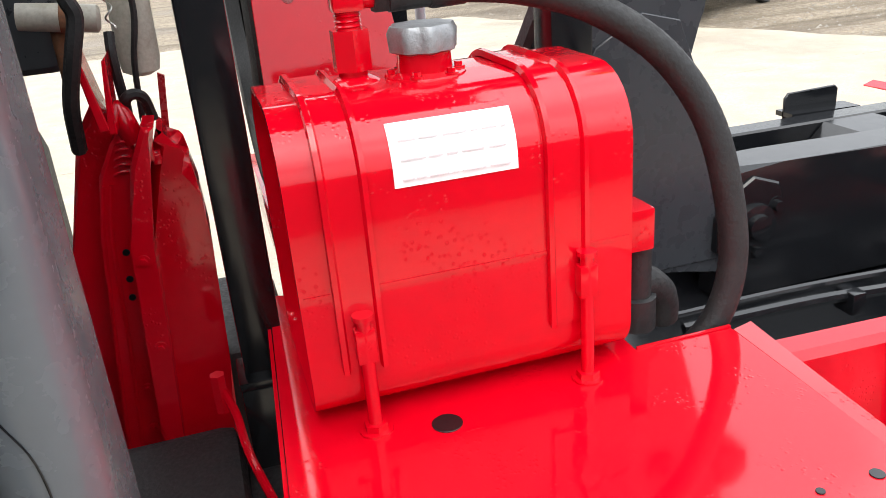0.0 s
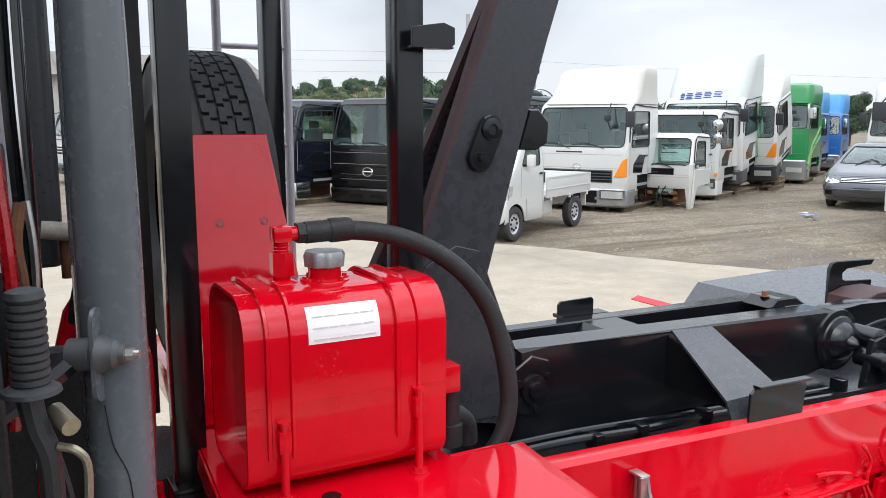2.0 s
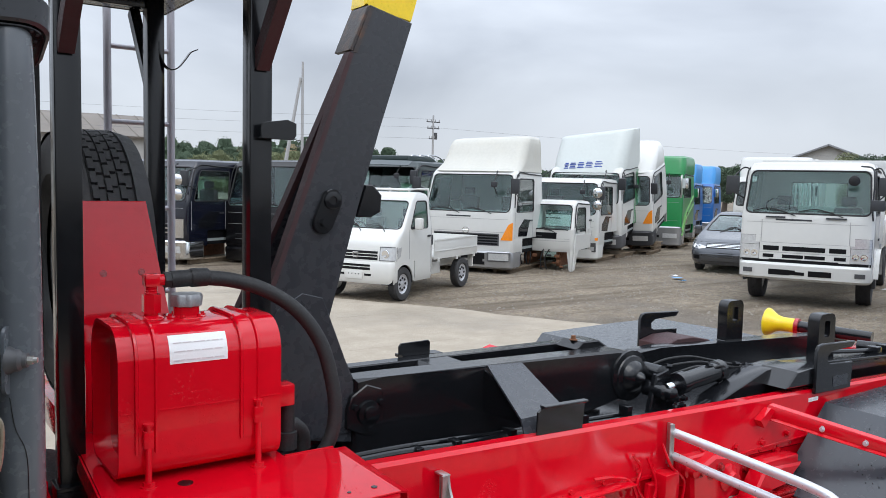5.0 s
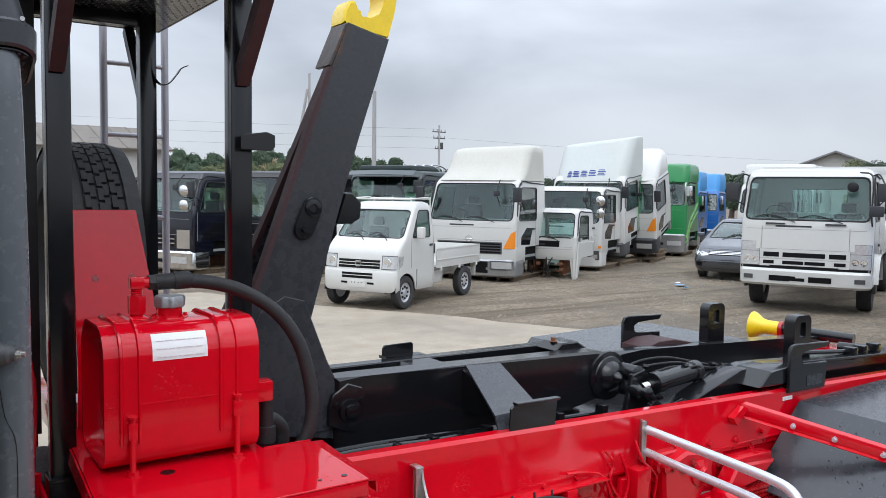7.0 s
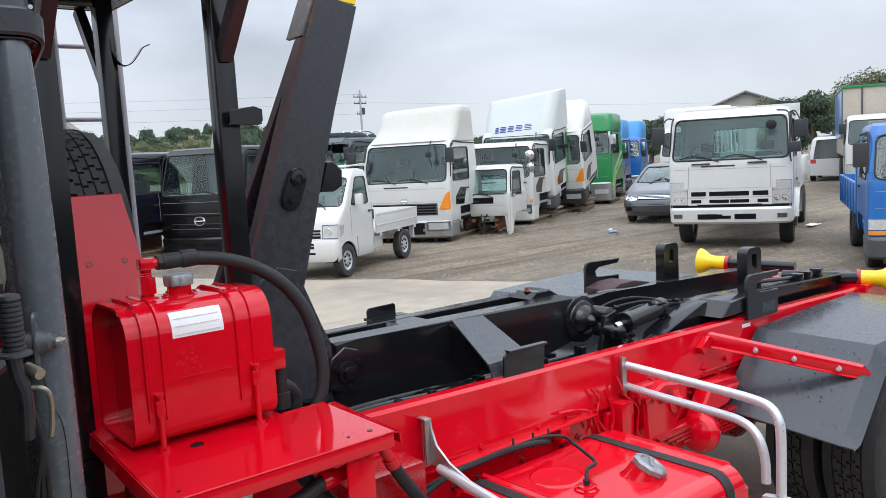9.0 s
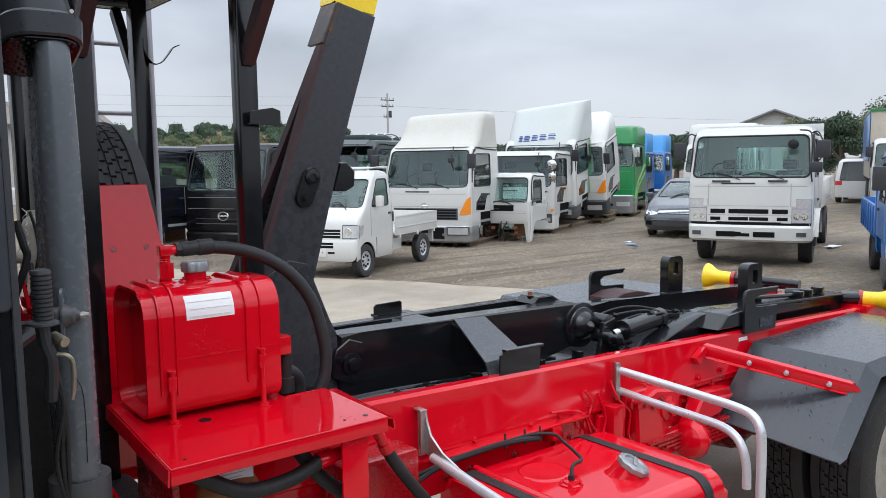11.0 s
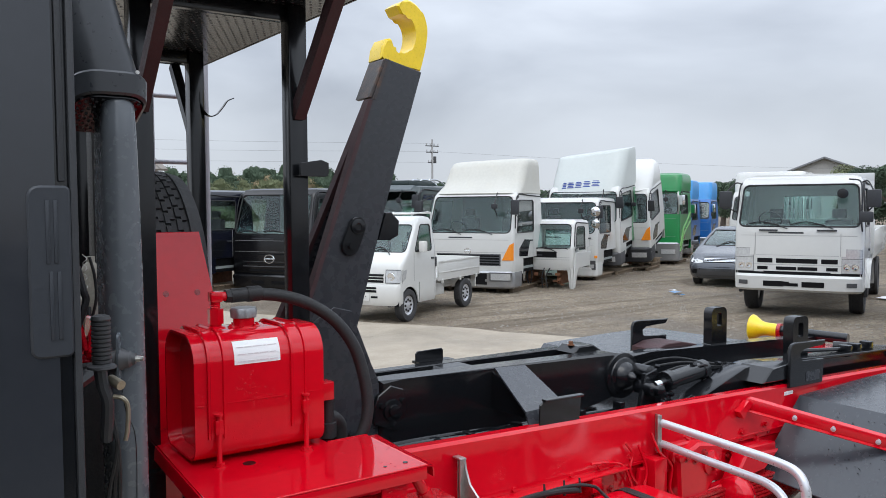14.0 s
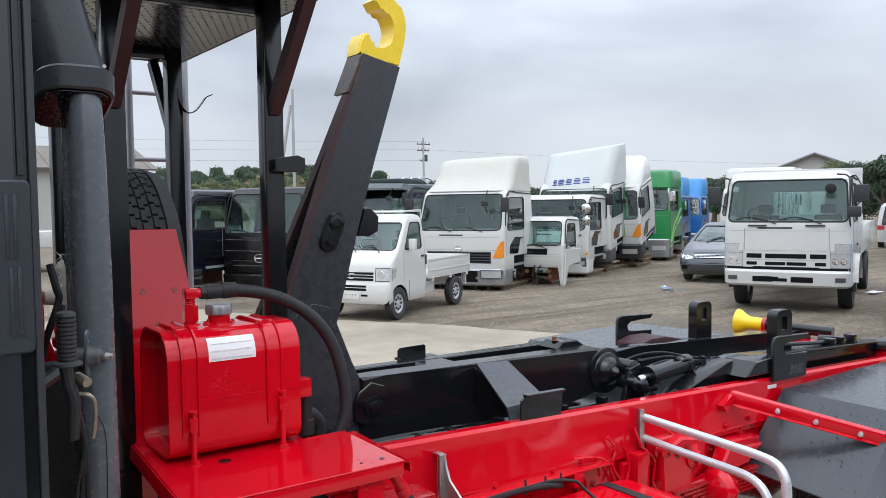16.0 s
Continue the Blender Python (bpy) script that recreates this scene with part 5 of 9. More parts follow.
# crushed cables and pipes along the foot of the beam
bm = B()
tube(bm, [(1.10, 1.30, 1.05), (1.35, 1.27, 1.065), (1.6, 1.26, 1.055), (1.9, 1.26, 1.05), (2.3, 1.25, 1.03), (2.7, 1.24, 1.02)], 0.012, 8)
tube(bm, [(1.08, 1.35, 1.05), (1.4, 1.33, 1.06), (1.9, 1.31, 1.045), (2.5, 1.29, 1.03)], 0.009, 8)
tp("brake_line", bm, M_BLACK)
for x in (1.42, 1.58, 1.83, 2.2, 2.45):
    bm = B()
    box(bm, (x, 1.24, 1.03), (x + 0.03, 1.29, 1.075), 0.004)
    tp("line_clip", bm, M_BLACK)
bm = B()
box(bm, (1.0, 1.06, 0.98), (4.9, 1.90, 0.995))
tp("frame_bed", bm, M_BLACK)

# ---- hydraulic cylinder, knuckle and hoses
c0, c1 = Vector((2.76, 1.25, 1.128)), Vector((3.10, 1.275, 1.150))
cd = (c1 - c0).normalized()
bm = B()
lathe(bm, c0, cd, [(0, 0.02), (0.004, 0.050), (0.05, 0.050), (0.056, 0.043), (0.29, 0.043), (0.294, 0.049), (0.335, 0.049), (0.34, 0.03)], 24)
cylinder = tp("lift_cylinder", bm, M_BLACK)
bm = B()
cyl(bm, c0 - 0.075 * cd, c0 + 0.01 * cd, 0.020, seg=18)
tp("piston_rod", bm, M_CHROME, cylinder, "bright chromed piston rod")
bm = B()
lathe(bm, (2.73, 1.295, 1.165), (0, 1, 0), [(0, 0.020), (0.01, 0.038), (0.12, 0.038), (0.13, 0.03)], 20)
knuckle = tp("knuckle", bm, M_BLACK, cylinder)
bm = B()
lathe(bm, (2.70, 1.20, 1.10), (0, 1, 0), [(0, 0.012), (0.01, 0.028), (0.04, 0.028), (0.05, 0.038), (0.16, 0.038)], 16)
tp("knuckle_pin", bm, M_BLACK, knuckle)
bm = B()
prism(bm, [(2.64, 1.00), (2.80, 1.00), (2.82, 1.08), (2.76, 1.19), (2.68, 1.17)], "y", 1.29, 1.32, 0.006)
tp("knuckle_web", bm, M_BLACK, knuckle)
for k in range(4):
    bm = B()
    hexbolt(bm, (2.69 + 0.022 * k, 1.198 + 0.01 * (k % 2), 1.055 + 0.025 * (k % 2)), (0, -1, 0), 0.009, 0.02)
    tp("knuckle_bolt", bm, M_BLACK, knuckle)
for k, path in enumerate((
    [(2.74, 1.34, 1.165), (2.80, 1.34, 1.185), (2.92, 1.33, 1.190), (3.02, 1.32, 1.186), (3.10, 1.30, 1.168), (3.20, 1.28, 1.150), (3.34, 1.27, 1.145)],
    [(2.80, 1.31, 1.155), (2.88, 1.30, 1.170), (2.96, 1.30, 1.175), (3.04, 1.28, 1.168), (3.09, 1.26, 1.14), (3.08, 1.25, 1.11), (3.02, 1.24, 1.08)],
    [(2.70, 1.38, 1.18), (2.84, 1.38, 1.205), (3.0, 1.37, 1.203), (3.14, 1.34, 1.175), (3.26, 1.30, 1.152), (3.44, 1.27, 1.145)],
    [(3.0, 1.25, 1.170), (3.03, 1.235, 1.182), (3.07, 1.235, 1.174), (3.09, 1.24, 1.135)],
    [(3.05, 1.22, 1.065), (3.14, 1.22, 1.09), (3.26, 1.23, 1.11), (3.42, 1.24, 1.125)],
)):
    bm = B()
    tube(bm, path, 0.0058, 8)
    tp("hydraulic_hose", bm, M_RUBBER, cylinder)
for x, y, z in ((3.28, 1.27, 1.155), (3.36, 1.26, 1.15), (3.22, 1.28, 1.165), (2.99, 1.255, 1.185), (3.44, 1.26, 1.145), (2.78, 1.315, 1.195), (3.34, 1.235, 1.125)):
    bm = B()
    cyl(bm, (x - 0.016, y, z + 0.003), (x + 0.016, y, z - 0.003), 0.0115, seg=6)
    tp("hose_coupling", bm, M_BLACK, cylinder)
bm = B()
bar_pts = [(2.80, 1.20, 1.03), (3.06, 1.24, 1.09), (3.20, 1.24, 1.115), (3.24, 1.24, 1.07), (2.92, 1.20, 1.015)]
prism(bm, [(p[0], p[2]) for p in bar_pts], "y", 1.18, 1.205, 0.004)
tp("strut_plate", bm, M_BLACK, cylinder)

# ---- rear sub-frame rails with guides
for y0, y1, nm in ((1.14, 1.26, "near"), (1.70, 1.80, "far")):
    bm = B()
    prism(bm, [(2.86, 1.02), (4.95, 0.97), (4.98, 1.085), (4.60, 1.10), (3.75, 1.145), (3.38, 1.165), (3.25, 1.16), (2.92, 1.06)] if nm == "near" else
          [(2.7, 1.02), (4.95, 0.97), (4.98, 1.085), (4.4, 1.115), (3.2, 1.165), (3.05, 1.16), (2.82, 1.08)], "y", y0, y1, 0.005)
    tp("sub_frame_rail", bm, M_BLACK)


def loop_guide(x, y, z0, z1):
    """Upright guide with a rounded head and a slot."""
    bm = B()
    out = [(x + p, q) for p, q in rounded(-0.072, 0.072, z0, z1, (0.004, 0.004, 0.035, 0.035), 5)]
    slot = rounded(x - 0.024, x + 0.024, z1 - 0.115, z1 - 0.035, 0.010, 5)
    y0, y1 = y - 0.03, y + 0.03
    m = len(out)
    vo = [[bm.verts.new((p, yy, q)) for p, q in out] for yy in (y0, y1)]
    vi = [[bm.verts.new((p, yy, q)) for p, q in slot] for yy in (y0, y1)]
    for i in range(m):
        j = (i + 1) % m
        bm.faces.new((vo[0][i], vo[0][j], vi[0][j], vi[0][i]))
        bm.faces.new((vo[1][j], vo[1][i], vi[1][i], vi[1][j]))
        bm.faces.new((vo[0][j], vo[0][i], vo[1][i], vo[1][j]))
        bm.faces.new((vi[0][i], vi[0][j], vi[1][j], vi[1][i]))
    sheet(bm, [[(x - 0.12, y - 0.03, z0 - 0.02), (x - 0.12, y + 0.03, z0 - 0.02)], [(x - 0.075, y - 0.03, z0 + 0.02), (x - 0.075, y + 0.03, z0 + 0.02)]], 0.006)
    return tp("upright_guide", bm, M_BLACK)


loop_guide(3.84, 1.76, 1.12, 1.362)
loop_guide(3.79, 1.20, 1.12, 1.372)


def j_guide(y0, y1, x0=3.42, dx=0.0, dz=0.0):
    """Hook-shaped guide plate with a box foot."""
    bm = B()
    pts = [(0.0, 1.055), (0.30, 1.05), (0.30, 1.135), (0.31, 1.175), (0.115, 1.178), (0.09, 1.19), (0.085, 1.225), (0.12, 1.245), (0.30, 1.245), (0.325, 1.272), (0.05, 1.282), (0.015, 1.275), (0.0, 1.25)]
    prism(bm, [(x0 + dx + p, q + dz) for p, q in pts], "y", y0, y1, 0.004)
    return bm


g = tp("hook_guide", j_guide(1.000, 1.018), M_BLACK)
bm = B()
prism(bm, [(3.22, 1.10), (3.74, 1.085), (3.74, 1.150), (3.42, 1.172), (3.30, 1.168)], "y", 1.018, 1.20, 0.006)
tp("guide_foot", bm, M_BLACK, g)
bm = B()
prism(bm, rounded(3.56, 3.69, 1.072, 1.122, 0.008, 3), "y", 0.998, 1.0005)
tp("guide_recess", bm, M_CHAR, g)
g2 = tp("hook_guide", j_guide(1.962, 1.98, 3.33, 0.0, 0.012), M_BLACK)
bm = B()
prism(bm, [(3.32, 1.10), (3.75, 1.10), (3.75, 1.135), (3.55, 1.175), (3.42, 1.175), (3.32, 1.15)], "y", 1.78, 1.96, 0.004)
tp("guide_foot", bm, M_PRIMER, g2, "dark maroon primed foot")
# folding lever on the near rail
bm = B()
tube(bm, [(3.75, 1.15, 1.19), (4.1, 1.13, 1.165), (4.35, 1.12, 1.15)], 0.012, 8)
rod = tp("locking_rod", bm, M_BLACK)
for x in (4.15, 4.25, 4.38):
    bm = B()
    box(bm, (x - 0.02, 1.09, 1.12), (x + 0.03, 1.15, 1.185), 0.006)
    tp("rod_clamp", bm, M_BLACK, rod)
bm = B()
prism(bm, [(3.62, 1.175), (4.6, 1.13), (4.62, 1.12), (3.62, 1.155)], "y", 1.06, 1.17, 0.003)
tp("rail_cover", bm, M_BLACK)


# rear rollers
def roller(c, d, L=0.19):
    bm = B()
    lathe(bm, c, d, [(0, 0.012), (0.004, 0.046), (L * 0.45, 0.047), (L * 0.62, 0.055), (L * 0.86, 0.088), (L * 0.95, 0.094), (L, 0.088), (L + 0.002, 0.02)], 28)
    ob = tp("guide_roller", bm, M_YELLOW, None, "yellow flared guide roller")
    bm = B()
    c, d = Vector(c), Vector(d).normalized()
    cyl(bm, c - 0.02 * d, c + 0.004 * d, 0.052, seg=20)
    tp("roller_washer", bm, M_REDDARK, ob)
    bm = B()
    cyl(bm, c - 0.45 * d, c - 0.01 * d, 0.036, seg=18)
    tp("roller_axle", bm, M_BLACK, ob)
    return ob


roller((4.80, 1.95, 1.105), (-0.25, 1, 0.03))
roller((4.83, 1.06, 1.07), (0.35, -1, 0.0))
bm = B()
cyl(bm, (4.70, 1.14, 1.08), (4.82, 1.07, 1.073), 0.036, seg=18)
tp("roller_stub", bm, M_BLACK)

# ---- mudguards and rear wheels
for s, y0, y1, front, z in ((1, 0.36, 0.985, 3.485, 1.005), (-1, 2.02, 2.92, 3.44, 1.03)):
    bm = B()
    rows = []
    for x, zz, lip in ((front - 0.345, z - 0.375, 0.0), (front - 0.340, z - 0.375, 0.012), (front - 0.30, z - 0.328, 0.05), (front - 0.012, z - 0.012, 0.062), (front, z, 0.062), (front + 0.65, z + 0.012, 0.062), (front + 1.1, z + 0.01, 0.062), (front + 1.12, z - 0.01, 0.062), (front + 1.5, z - 0.3, 0.05)):
        inner = zz + 0.01 if x > front - 0.2 else zz + 0.05
        if s > 0:
            rows.append([(x + lip * 0.5, y0, zz - lip), (x, y0 + 0.055, zz), (x, y1, inner)])
        else:
            rows.append([(x, y0, inner), (x, y1 - 0.055, zz), (x + lip * 0.5, y1, zz - lip)])
    sheet(bm, rows, 0.004)
    fender = tp("mudguard", bm, M_FENDER, None, "dark grey folded steel mudguard with rain drops")
    if s > 0:
        bm = B()
        p, q = Vector((3.085, 1.015, 1.050)), Vector((3.375, 0.425, 0.925))
        wide = Vector((-0.03, 0.0, -0.055))
        end = q + Vector((0.01, -0.035, -0.03))
        sheet(bm, [[p + Vector((0.03, 0, 0.004)), q + Vector((0.03, 0, 0.004))], [p, q], [p + Vector((-0.003, 0, -0.008)), end + Vector((0, 0.012, 0.020))], [p + Vector((-0.004, 0, -0.040)), end], [p + Vector((-0.006, 0, -0.050)), end + Vector((0, 0.03, -0.020))], [p + Vector((-0.022, 0, -0.056)), end + Vector((-0.016, 0.035, -0.026))]], 0.004)
        angle = tp("angle_bar", bm, M_RED, fender)
        for k in (0.33, 0.58, 0.86):
            bm = B()
            hexbolt(bm, p.lerp(q, k) + Vector((-0.005, 0, -0.028)), (-1, 0, 0.1), 0.008, 0.010)
            tp("angle_bolt", bm, M_ALU, angle)
        bm = B()
        prism(bm, [(3.02, 0.965), (3.09, 1.03), (3.06, 1.045), (2.99, 1.00)], "y", 0.985, 1.018)
        tp("angle_gusset", bm, M_RED, angle)
    else:
        bm = B()
        sheet(bm, [[(3.05, 2.02, 0.99), (3.08, 2.95, 0.97)], [(3.0, 2.02, 0.975), (3.03, 2.95, 0.955)]], 0.005)
        tp("angle_bar", bm, M_RED, fender)
    bm = B()
    for k in range(60):
        x, y = random.uniform(front - 0.30, front - 0.04), random.uniform(y0 + 0.08, y1 - 0.05)
        zz = z - 0.012 - 0.363 * (front - 0.012 - x) / 0.333 + 0.012
        r = random.uniform(0.0012, 0.0038)
        cyl(bm, (x, y, zz - 0.002), (x, y, zz + 0.0015), r, r * 0.5, seg=6)
    tagged(tp("grit_specks", bm, M_BLACK, fender), kind="stuff")
for y in (0.50, 0.78, 2.14, 2.42):
    t_ = tp("rear_tyre", tyre_mesh((3.86, y, 0.47), (0, -1, 0), 0.475, 0.245, 44, 0.010), M_RUBBER)
    tp("rear_rim", rim_mesh((3.86, y, 0.47), (0, -1, 0), 0.475, 0.22), M_STEEL, t_)
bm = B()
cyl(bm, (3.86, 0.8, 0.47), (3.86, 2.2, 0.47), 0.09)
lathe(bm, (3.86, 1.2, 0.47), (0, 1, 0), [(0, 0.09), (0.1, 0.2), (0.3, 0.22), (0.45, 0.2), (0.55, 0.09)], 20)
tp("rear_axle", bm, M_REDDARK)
# spring hanger, brackets and castings on the rail
bm = B()
prism(bm, [(2.50, 0.62), (2.60, 0.60), (2.78, 0.80), (2.80, 0.90), (2.62, 0.93), (2.48, 0.88)], "y", 0.93, 1.01, 0.012)
lathe(bm, (2.70, 0.95, 0.83), (0, -1, 0), [(0, 0.06), (0.03, 0.055), (0.04, 0.03), (0.06, 0.028)], 18)
box(bm, (2.34, 0.94, 0.70), (2.42, 1.015, 0.90), 0.012)
box(bm, (2.95, 0.93, 0.78), (3.20, 1.01, 0.84), 0.01)
prism(bm, [(2.86, 0.70), (3.10, 0.72), (3.22, 0.80), (2.95, 0.82)], "y", 0.92, 1.0, 0.01)
hanger = tp("spring_hanger", bm, M_RED, None, "red painted cast spring hanger with bolts")
for k in range(4):
    bm = B()
    hexbolt(bm, (2.53 + 0.06 * k, 0.932, 0.88 - 0.02 * (k % 2)), (0, -1, 0), 0.012, 0.016)
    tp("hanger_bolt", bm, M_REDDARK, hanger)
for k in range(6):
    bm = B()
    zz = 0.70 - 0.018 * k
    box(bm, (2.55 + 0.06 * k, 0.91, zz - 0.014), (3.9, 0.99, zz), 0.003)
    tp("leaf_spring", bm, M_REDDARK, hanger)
bm = B()
tube(bm, [(2.38, 1.0, 1.0), (2.40, 0.97, 0.92), (2.47, 0.96, 0.85), (2.45, 0.95, 0.75), (2.52, 0.94, 0.68)], 0.006, 7)
tube(bm, [(2.30, 1.0, 0.96), (2.32, 0.97, 0.86), (2.28, 0.96, 0.76)], 0.006, 7)
tp("brake_pipe", bm, M_RED, hanger)

# ---- guard rails of aluminium pipe beside the fuel tank
def guard(x, dxe, zt, zb):
    bm = B()
    box(bm, (x - 0.003, 0.985, zb - 0.035), (x + 0.003, RAIL_Y - 0.002, zt + 0.035), 0.001)
    box(bm, (x - 0.022, 0.986, zb - 0.035), (x + 0.003, 0.992, zt + 0.035), 0.001)
    ob = tp("guard_bracket", bm, M_STEEL)
    return ob


g1 = guard(2.43, 0.0, 1.038, 0.945)
bm = B()
tube(bm, [(2.44, 0.99, 1.036), (2.415, 0.80, 1.036), (2.375, 0.52, 1.036), (2.352, 0.38, 1.036), (2.338, 0.30, 1.026), (2.332, 0.262, 0.99), (2.33, 0.25, 0.92), (2.33, 0.25, 0.70), (2.33, 0.25, 0.56)], 0.0175, 14)
tp("guard_pipe", bm, M_ALU, g1, "bright aluminium guard pipe")
bm = B()
tube(bm, [(2.44, 0.99, 0.945), (2.41, 0.80, 0.945), (2.375, 0.52, 0.945), (2.36, 0.43, 0.943), (2.35, 0.37, 0.925), (2.346, 0.335, 0.885), (2.346, 0.318, 0.82), (2.346, 0.315, 0.74)], 0.0165, 14)
tp("guard_pipe", bm, M_ALU, g1)
bm = B()
prism(bm, [(0.315, 0.69), (0.315, 0.702), (0.23, 0.712), (0.20, 0.712), (0.20, 0.70)], "x", 2.318, 2.346)
tp("guard_foot", bm, M_ALU, g1)
g3 = guard(1.36, 0.0, 1.04, 0.95)
bm = B()
prism(bm, [(0.965, 1.085), (1.0, 1.085), (1.005, 0.93), (0.90, 0.925), (0.78, 0.905), (0.78, 0.925), (0.87, 0.955), (0.935, 1.00), (0.958, 1.05)], "x", 1.350, 1.358)
box(bm, (1.33, 0.962, 0.93), (1.350, 0.969, 1.085), 0.001)
box(bm, (1.336, 0.966, 1.080), (1.362, 1.015, 1.086), 0.001)
tp("guard_gusset", bm, M_STEEL, g3)
bm = B()
tube(bm, [(1.352, 0.92, 0.925), (1.335, 0.75, 0.915), (1.31, 0.52, 0.905), (1.30, 0.36, 0.90), (1.295, 0.32, 0.86), (1.295, 0.315, 0.6)], 0.0175, 14)
tp("guard_pipe", bm, M_ALU, g3)

# ---- fuel tank
bm = B()
fx0, fx1, fy0, fy1, fz0, fz1 = 1.40, 2.20, 0.30, 0.945, 0.38, 0.845
sec = rounded(fy0, fy1, fz0, fz1, 0.07, 6)
prism(bm, sec, "x", fx0, fx1, 0.02)
fuel = tp("fuel_tank", bm, M_RED, None, "glossy red fuel tank with black straps")
for x in (1.47, 2.065):
    bm = B()
    o, i_ = rounded(fy0 - 0.004, fy1 + 0.004, fz0 - 0.004, fz1 + 0.004, 0.074, 6), rounded(fy0 - 0.001, fy1 + 0.001, fz0 - 0.001, fz1 + 0.001, 0.071, 6)
    sheet(bm, [[(x, *p) for p in o + o[:1]], [(x + 0.045, *p) for p in o + o[:1]]], 0.003)
    tp("tank_strap", bm, M_RUBBER, fuel)
bm = B()
lathe(bm, (1.70, 0.72, fz1 - 0.004), (0, 0, 1), [(0, 0.10), (0.006, 0.094), (0.009, 0.086), (0.007, 0.076), (0.0065, 0.01)], 28)
sheet(bm, [[(1.53, 0.40, fz1 + 0.001), (1.53, 0.92, fz1 + 0.001)], [(1.545, 0.40, fz1 + 0.007), (1.545, 0.92, fz1 + 0.007)], [(1.56, 0.40, fz1 + 0.001), (1.56, 0.92, fz1 + 0.001)]])
tp("pressed_dish", bm, M_RED, fuel)
bm = B()
nrm = Vector((0.32, -0.42, 1)).normalized()
n0 = Vector((1.90, 0.535, fz1 - 0.045))
lathe(bm, n0, nrm, [(0, 0.080), (0.03, 0.066), (0.075, 0.058), (0.080, 0.048), (0.081, 0.03)], 28)
tp("filler_neck", bm, M_RED, fuel)
bm = B()
c0 = n0 + nrm * 0.076
_, u, v = frame_of(nrm)
rings = []
for d, r, wob in ((0, 0.048, 0), (0.003, 0.058, 0.05), (0.020, 0.059, 0.05), (0.026, 0.052, 0.02), (0.027, 0.040, 0), (0.021, 0.036, 0), (0.021, 0.006, 0)):
    rings.append([bm.verts.new(c0 + d * nrm + r * (1 + wob * math.cos(9 * t)) * (math.cos(t) * u + math.sin(t) * v)) for t in np.linspace(0, 2 * math.pi, 54, endpoint=False)])
for p, q in zip(rings, rings[1:]):
    for i in range(54):
        bm.faces.new((p[i], p[(i + 1) % 54], q[(i + 1) % 54], q[i]))
bm.faces.new(rings[0][::-1])
bm.faces.new(rings[-1])
fcap = tp("fuel_cap", bm, M_CAP, fuel, "ribbed grey metal fuel cap")
bm = B()
box(bm, (-0.040, -0.007, 0), (0.040, 0.007, 0.012), 0.003, Matrix.Translation(c0 + nrm * 0.020) @ Matrix((u, v, nrm)).transposed().to_4x4())
tp("cap_key_bar", bm, M_CAP, fcap)
bm = B()
lathe(bm, (1.694, 0.583, fz1 - 0.004), (0, 0, 1), [(0, 0.042), (0.008, 0.042), (0.010, 0.030), (0.016, 0.028), (0.018, 0.012)], 20)
for k in range(5):
    hexbolt(bm, (1.694 + 0.034 * math.cos(k * 1.257), 0.583 + 0.034 * math.sin(k * 1.257), fz1 + 0.004), (0, 0, 1), 0.005, 0.007)
tp("fuel_sender", bm, M_RED, fuel)
bm = B()
cyl(bm, (1.694, 0.583, fz1 + 0.012), (1.694, 0.583, fz1 + 0.032), 0.011, seg=8)
tube(bm, [(1.694, 0.583, fz1 + 0.03), (1.72, 0.60, fz1 + 0.055), (1.79, 0.625, fz1 + 0.05), (1.84, 0.70, fz1 + 0.045), (1.88, 0.80, fz1 + 0.05), (1.90, 0.86, fz1 + 0.055), (1.86, 0.90, fz1 + 0.06), (1.78, 0.915, fz1 + 0.062), (1.62, 0.925, fz1 + 0.055), (1.46, 0.94, fz1 + 0.045), (1.30, 0.95, fz1 + 0.02)], 0.0065, 8)
tube(bm, [(1.25, 0.95, fz1 - 0.02), (1.40, 0.945, fz1 + 0.03), (1.55, 0.935, fz1 + 0.045), (1.68, 0.925, fz1 + 0.052), (1.78, 0.91, fz1 + 0.05), (1.85, 0.905, fz1 + 0.04)], 0.012, 9)
tp("wiring_loom", bm, M_RUBBER, fuel)
for x, y in ((1.79, 0.912), (1.70, 0.925), (1.86, 0.90)):
    bm = B()
    cyl(bm, (x, y, fz1 + 0.03), (x + 0.005, y + 0.01, fz1 + 0.085), 0.006, 0.004, 7)
    tp("cable_tie", bm, M_RUBBER, fuel)
bm = B()
box(bm, (1.45, 0.955, 0.885), (2.2, 1.015, 0.893), 0.003)
tp("tank_bracket", bm, M_RED, fuel)
bm = B()
box(bm, (1.98, 0.95, 0.83), (2.03, 1.0, 0.885), 0.004)
tp("tank_bracket", bm, M_RED, fuel)

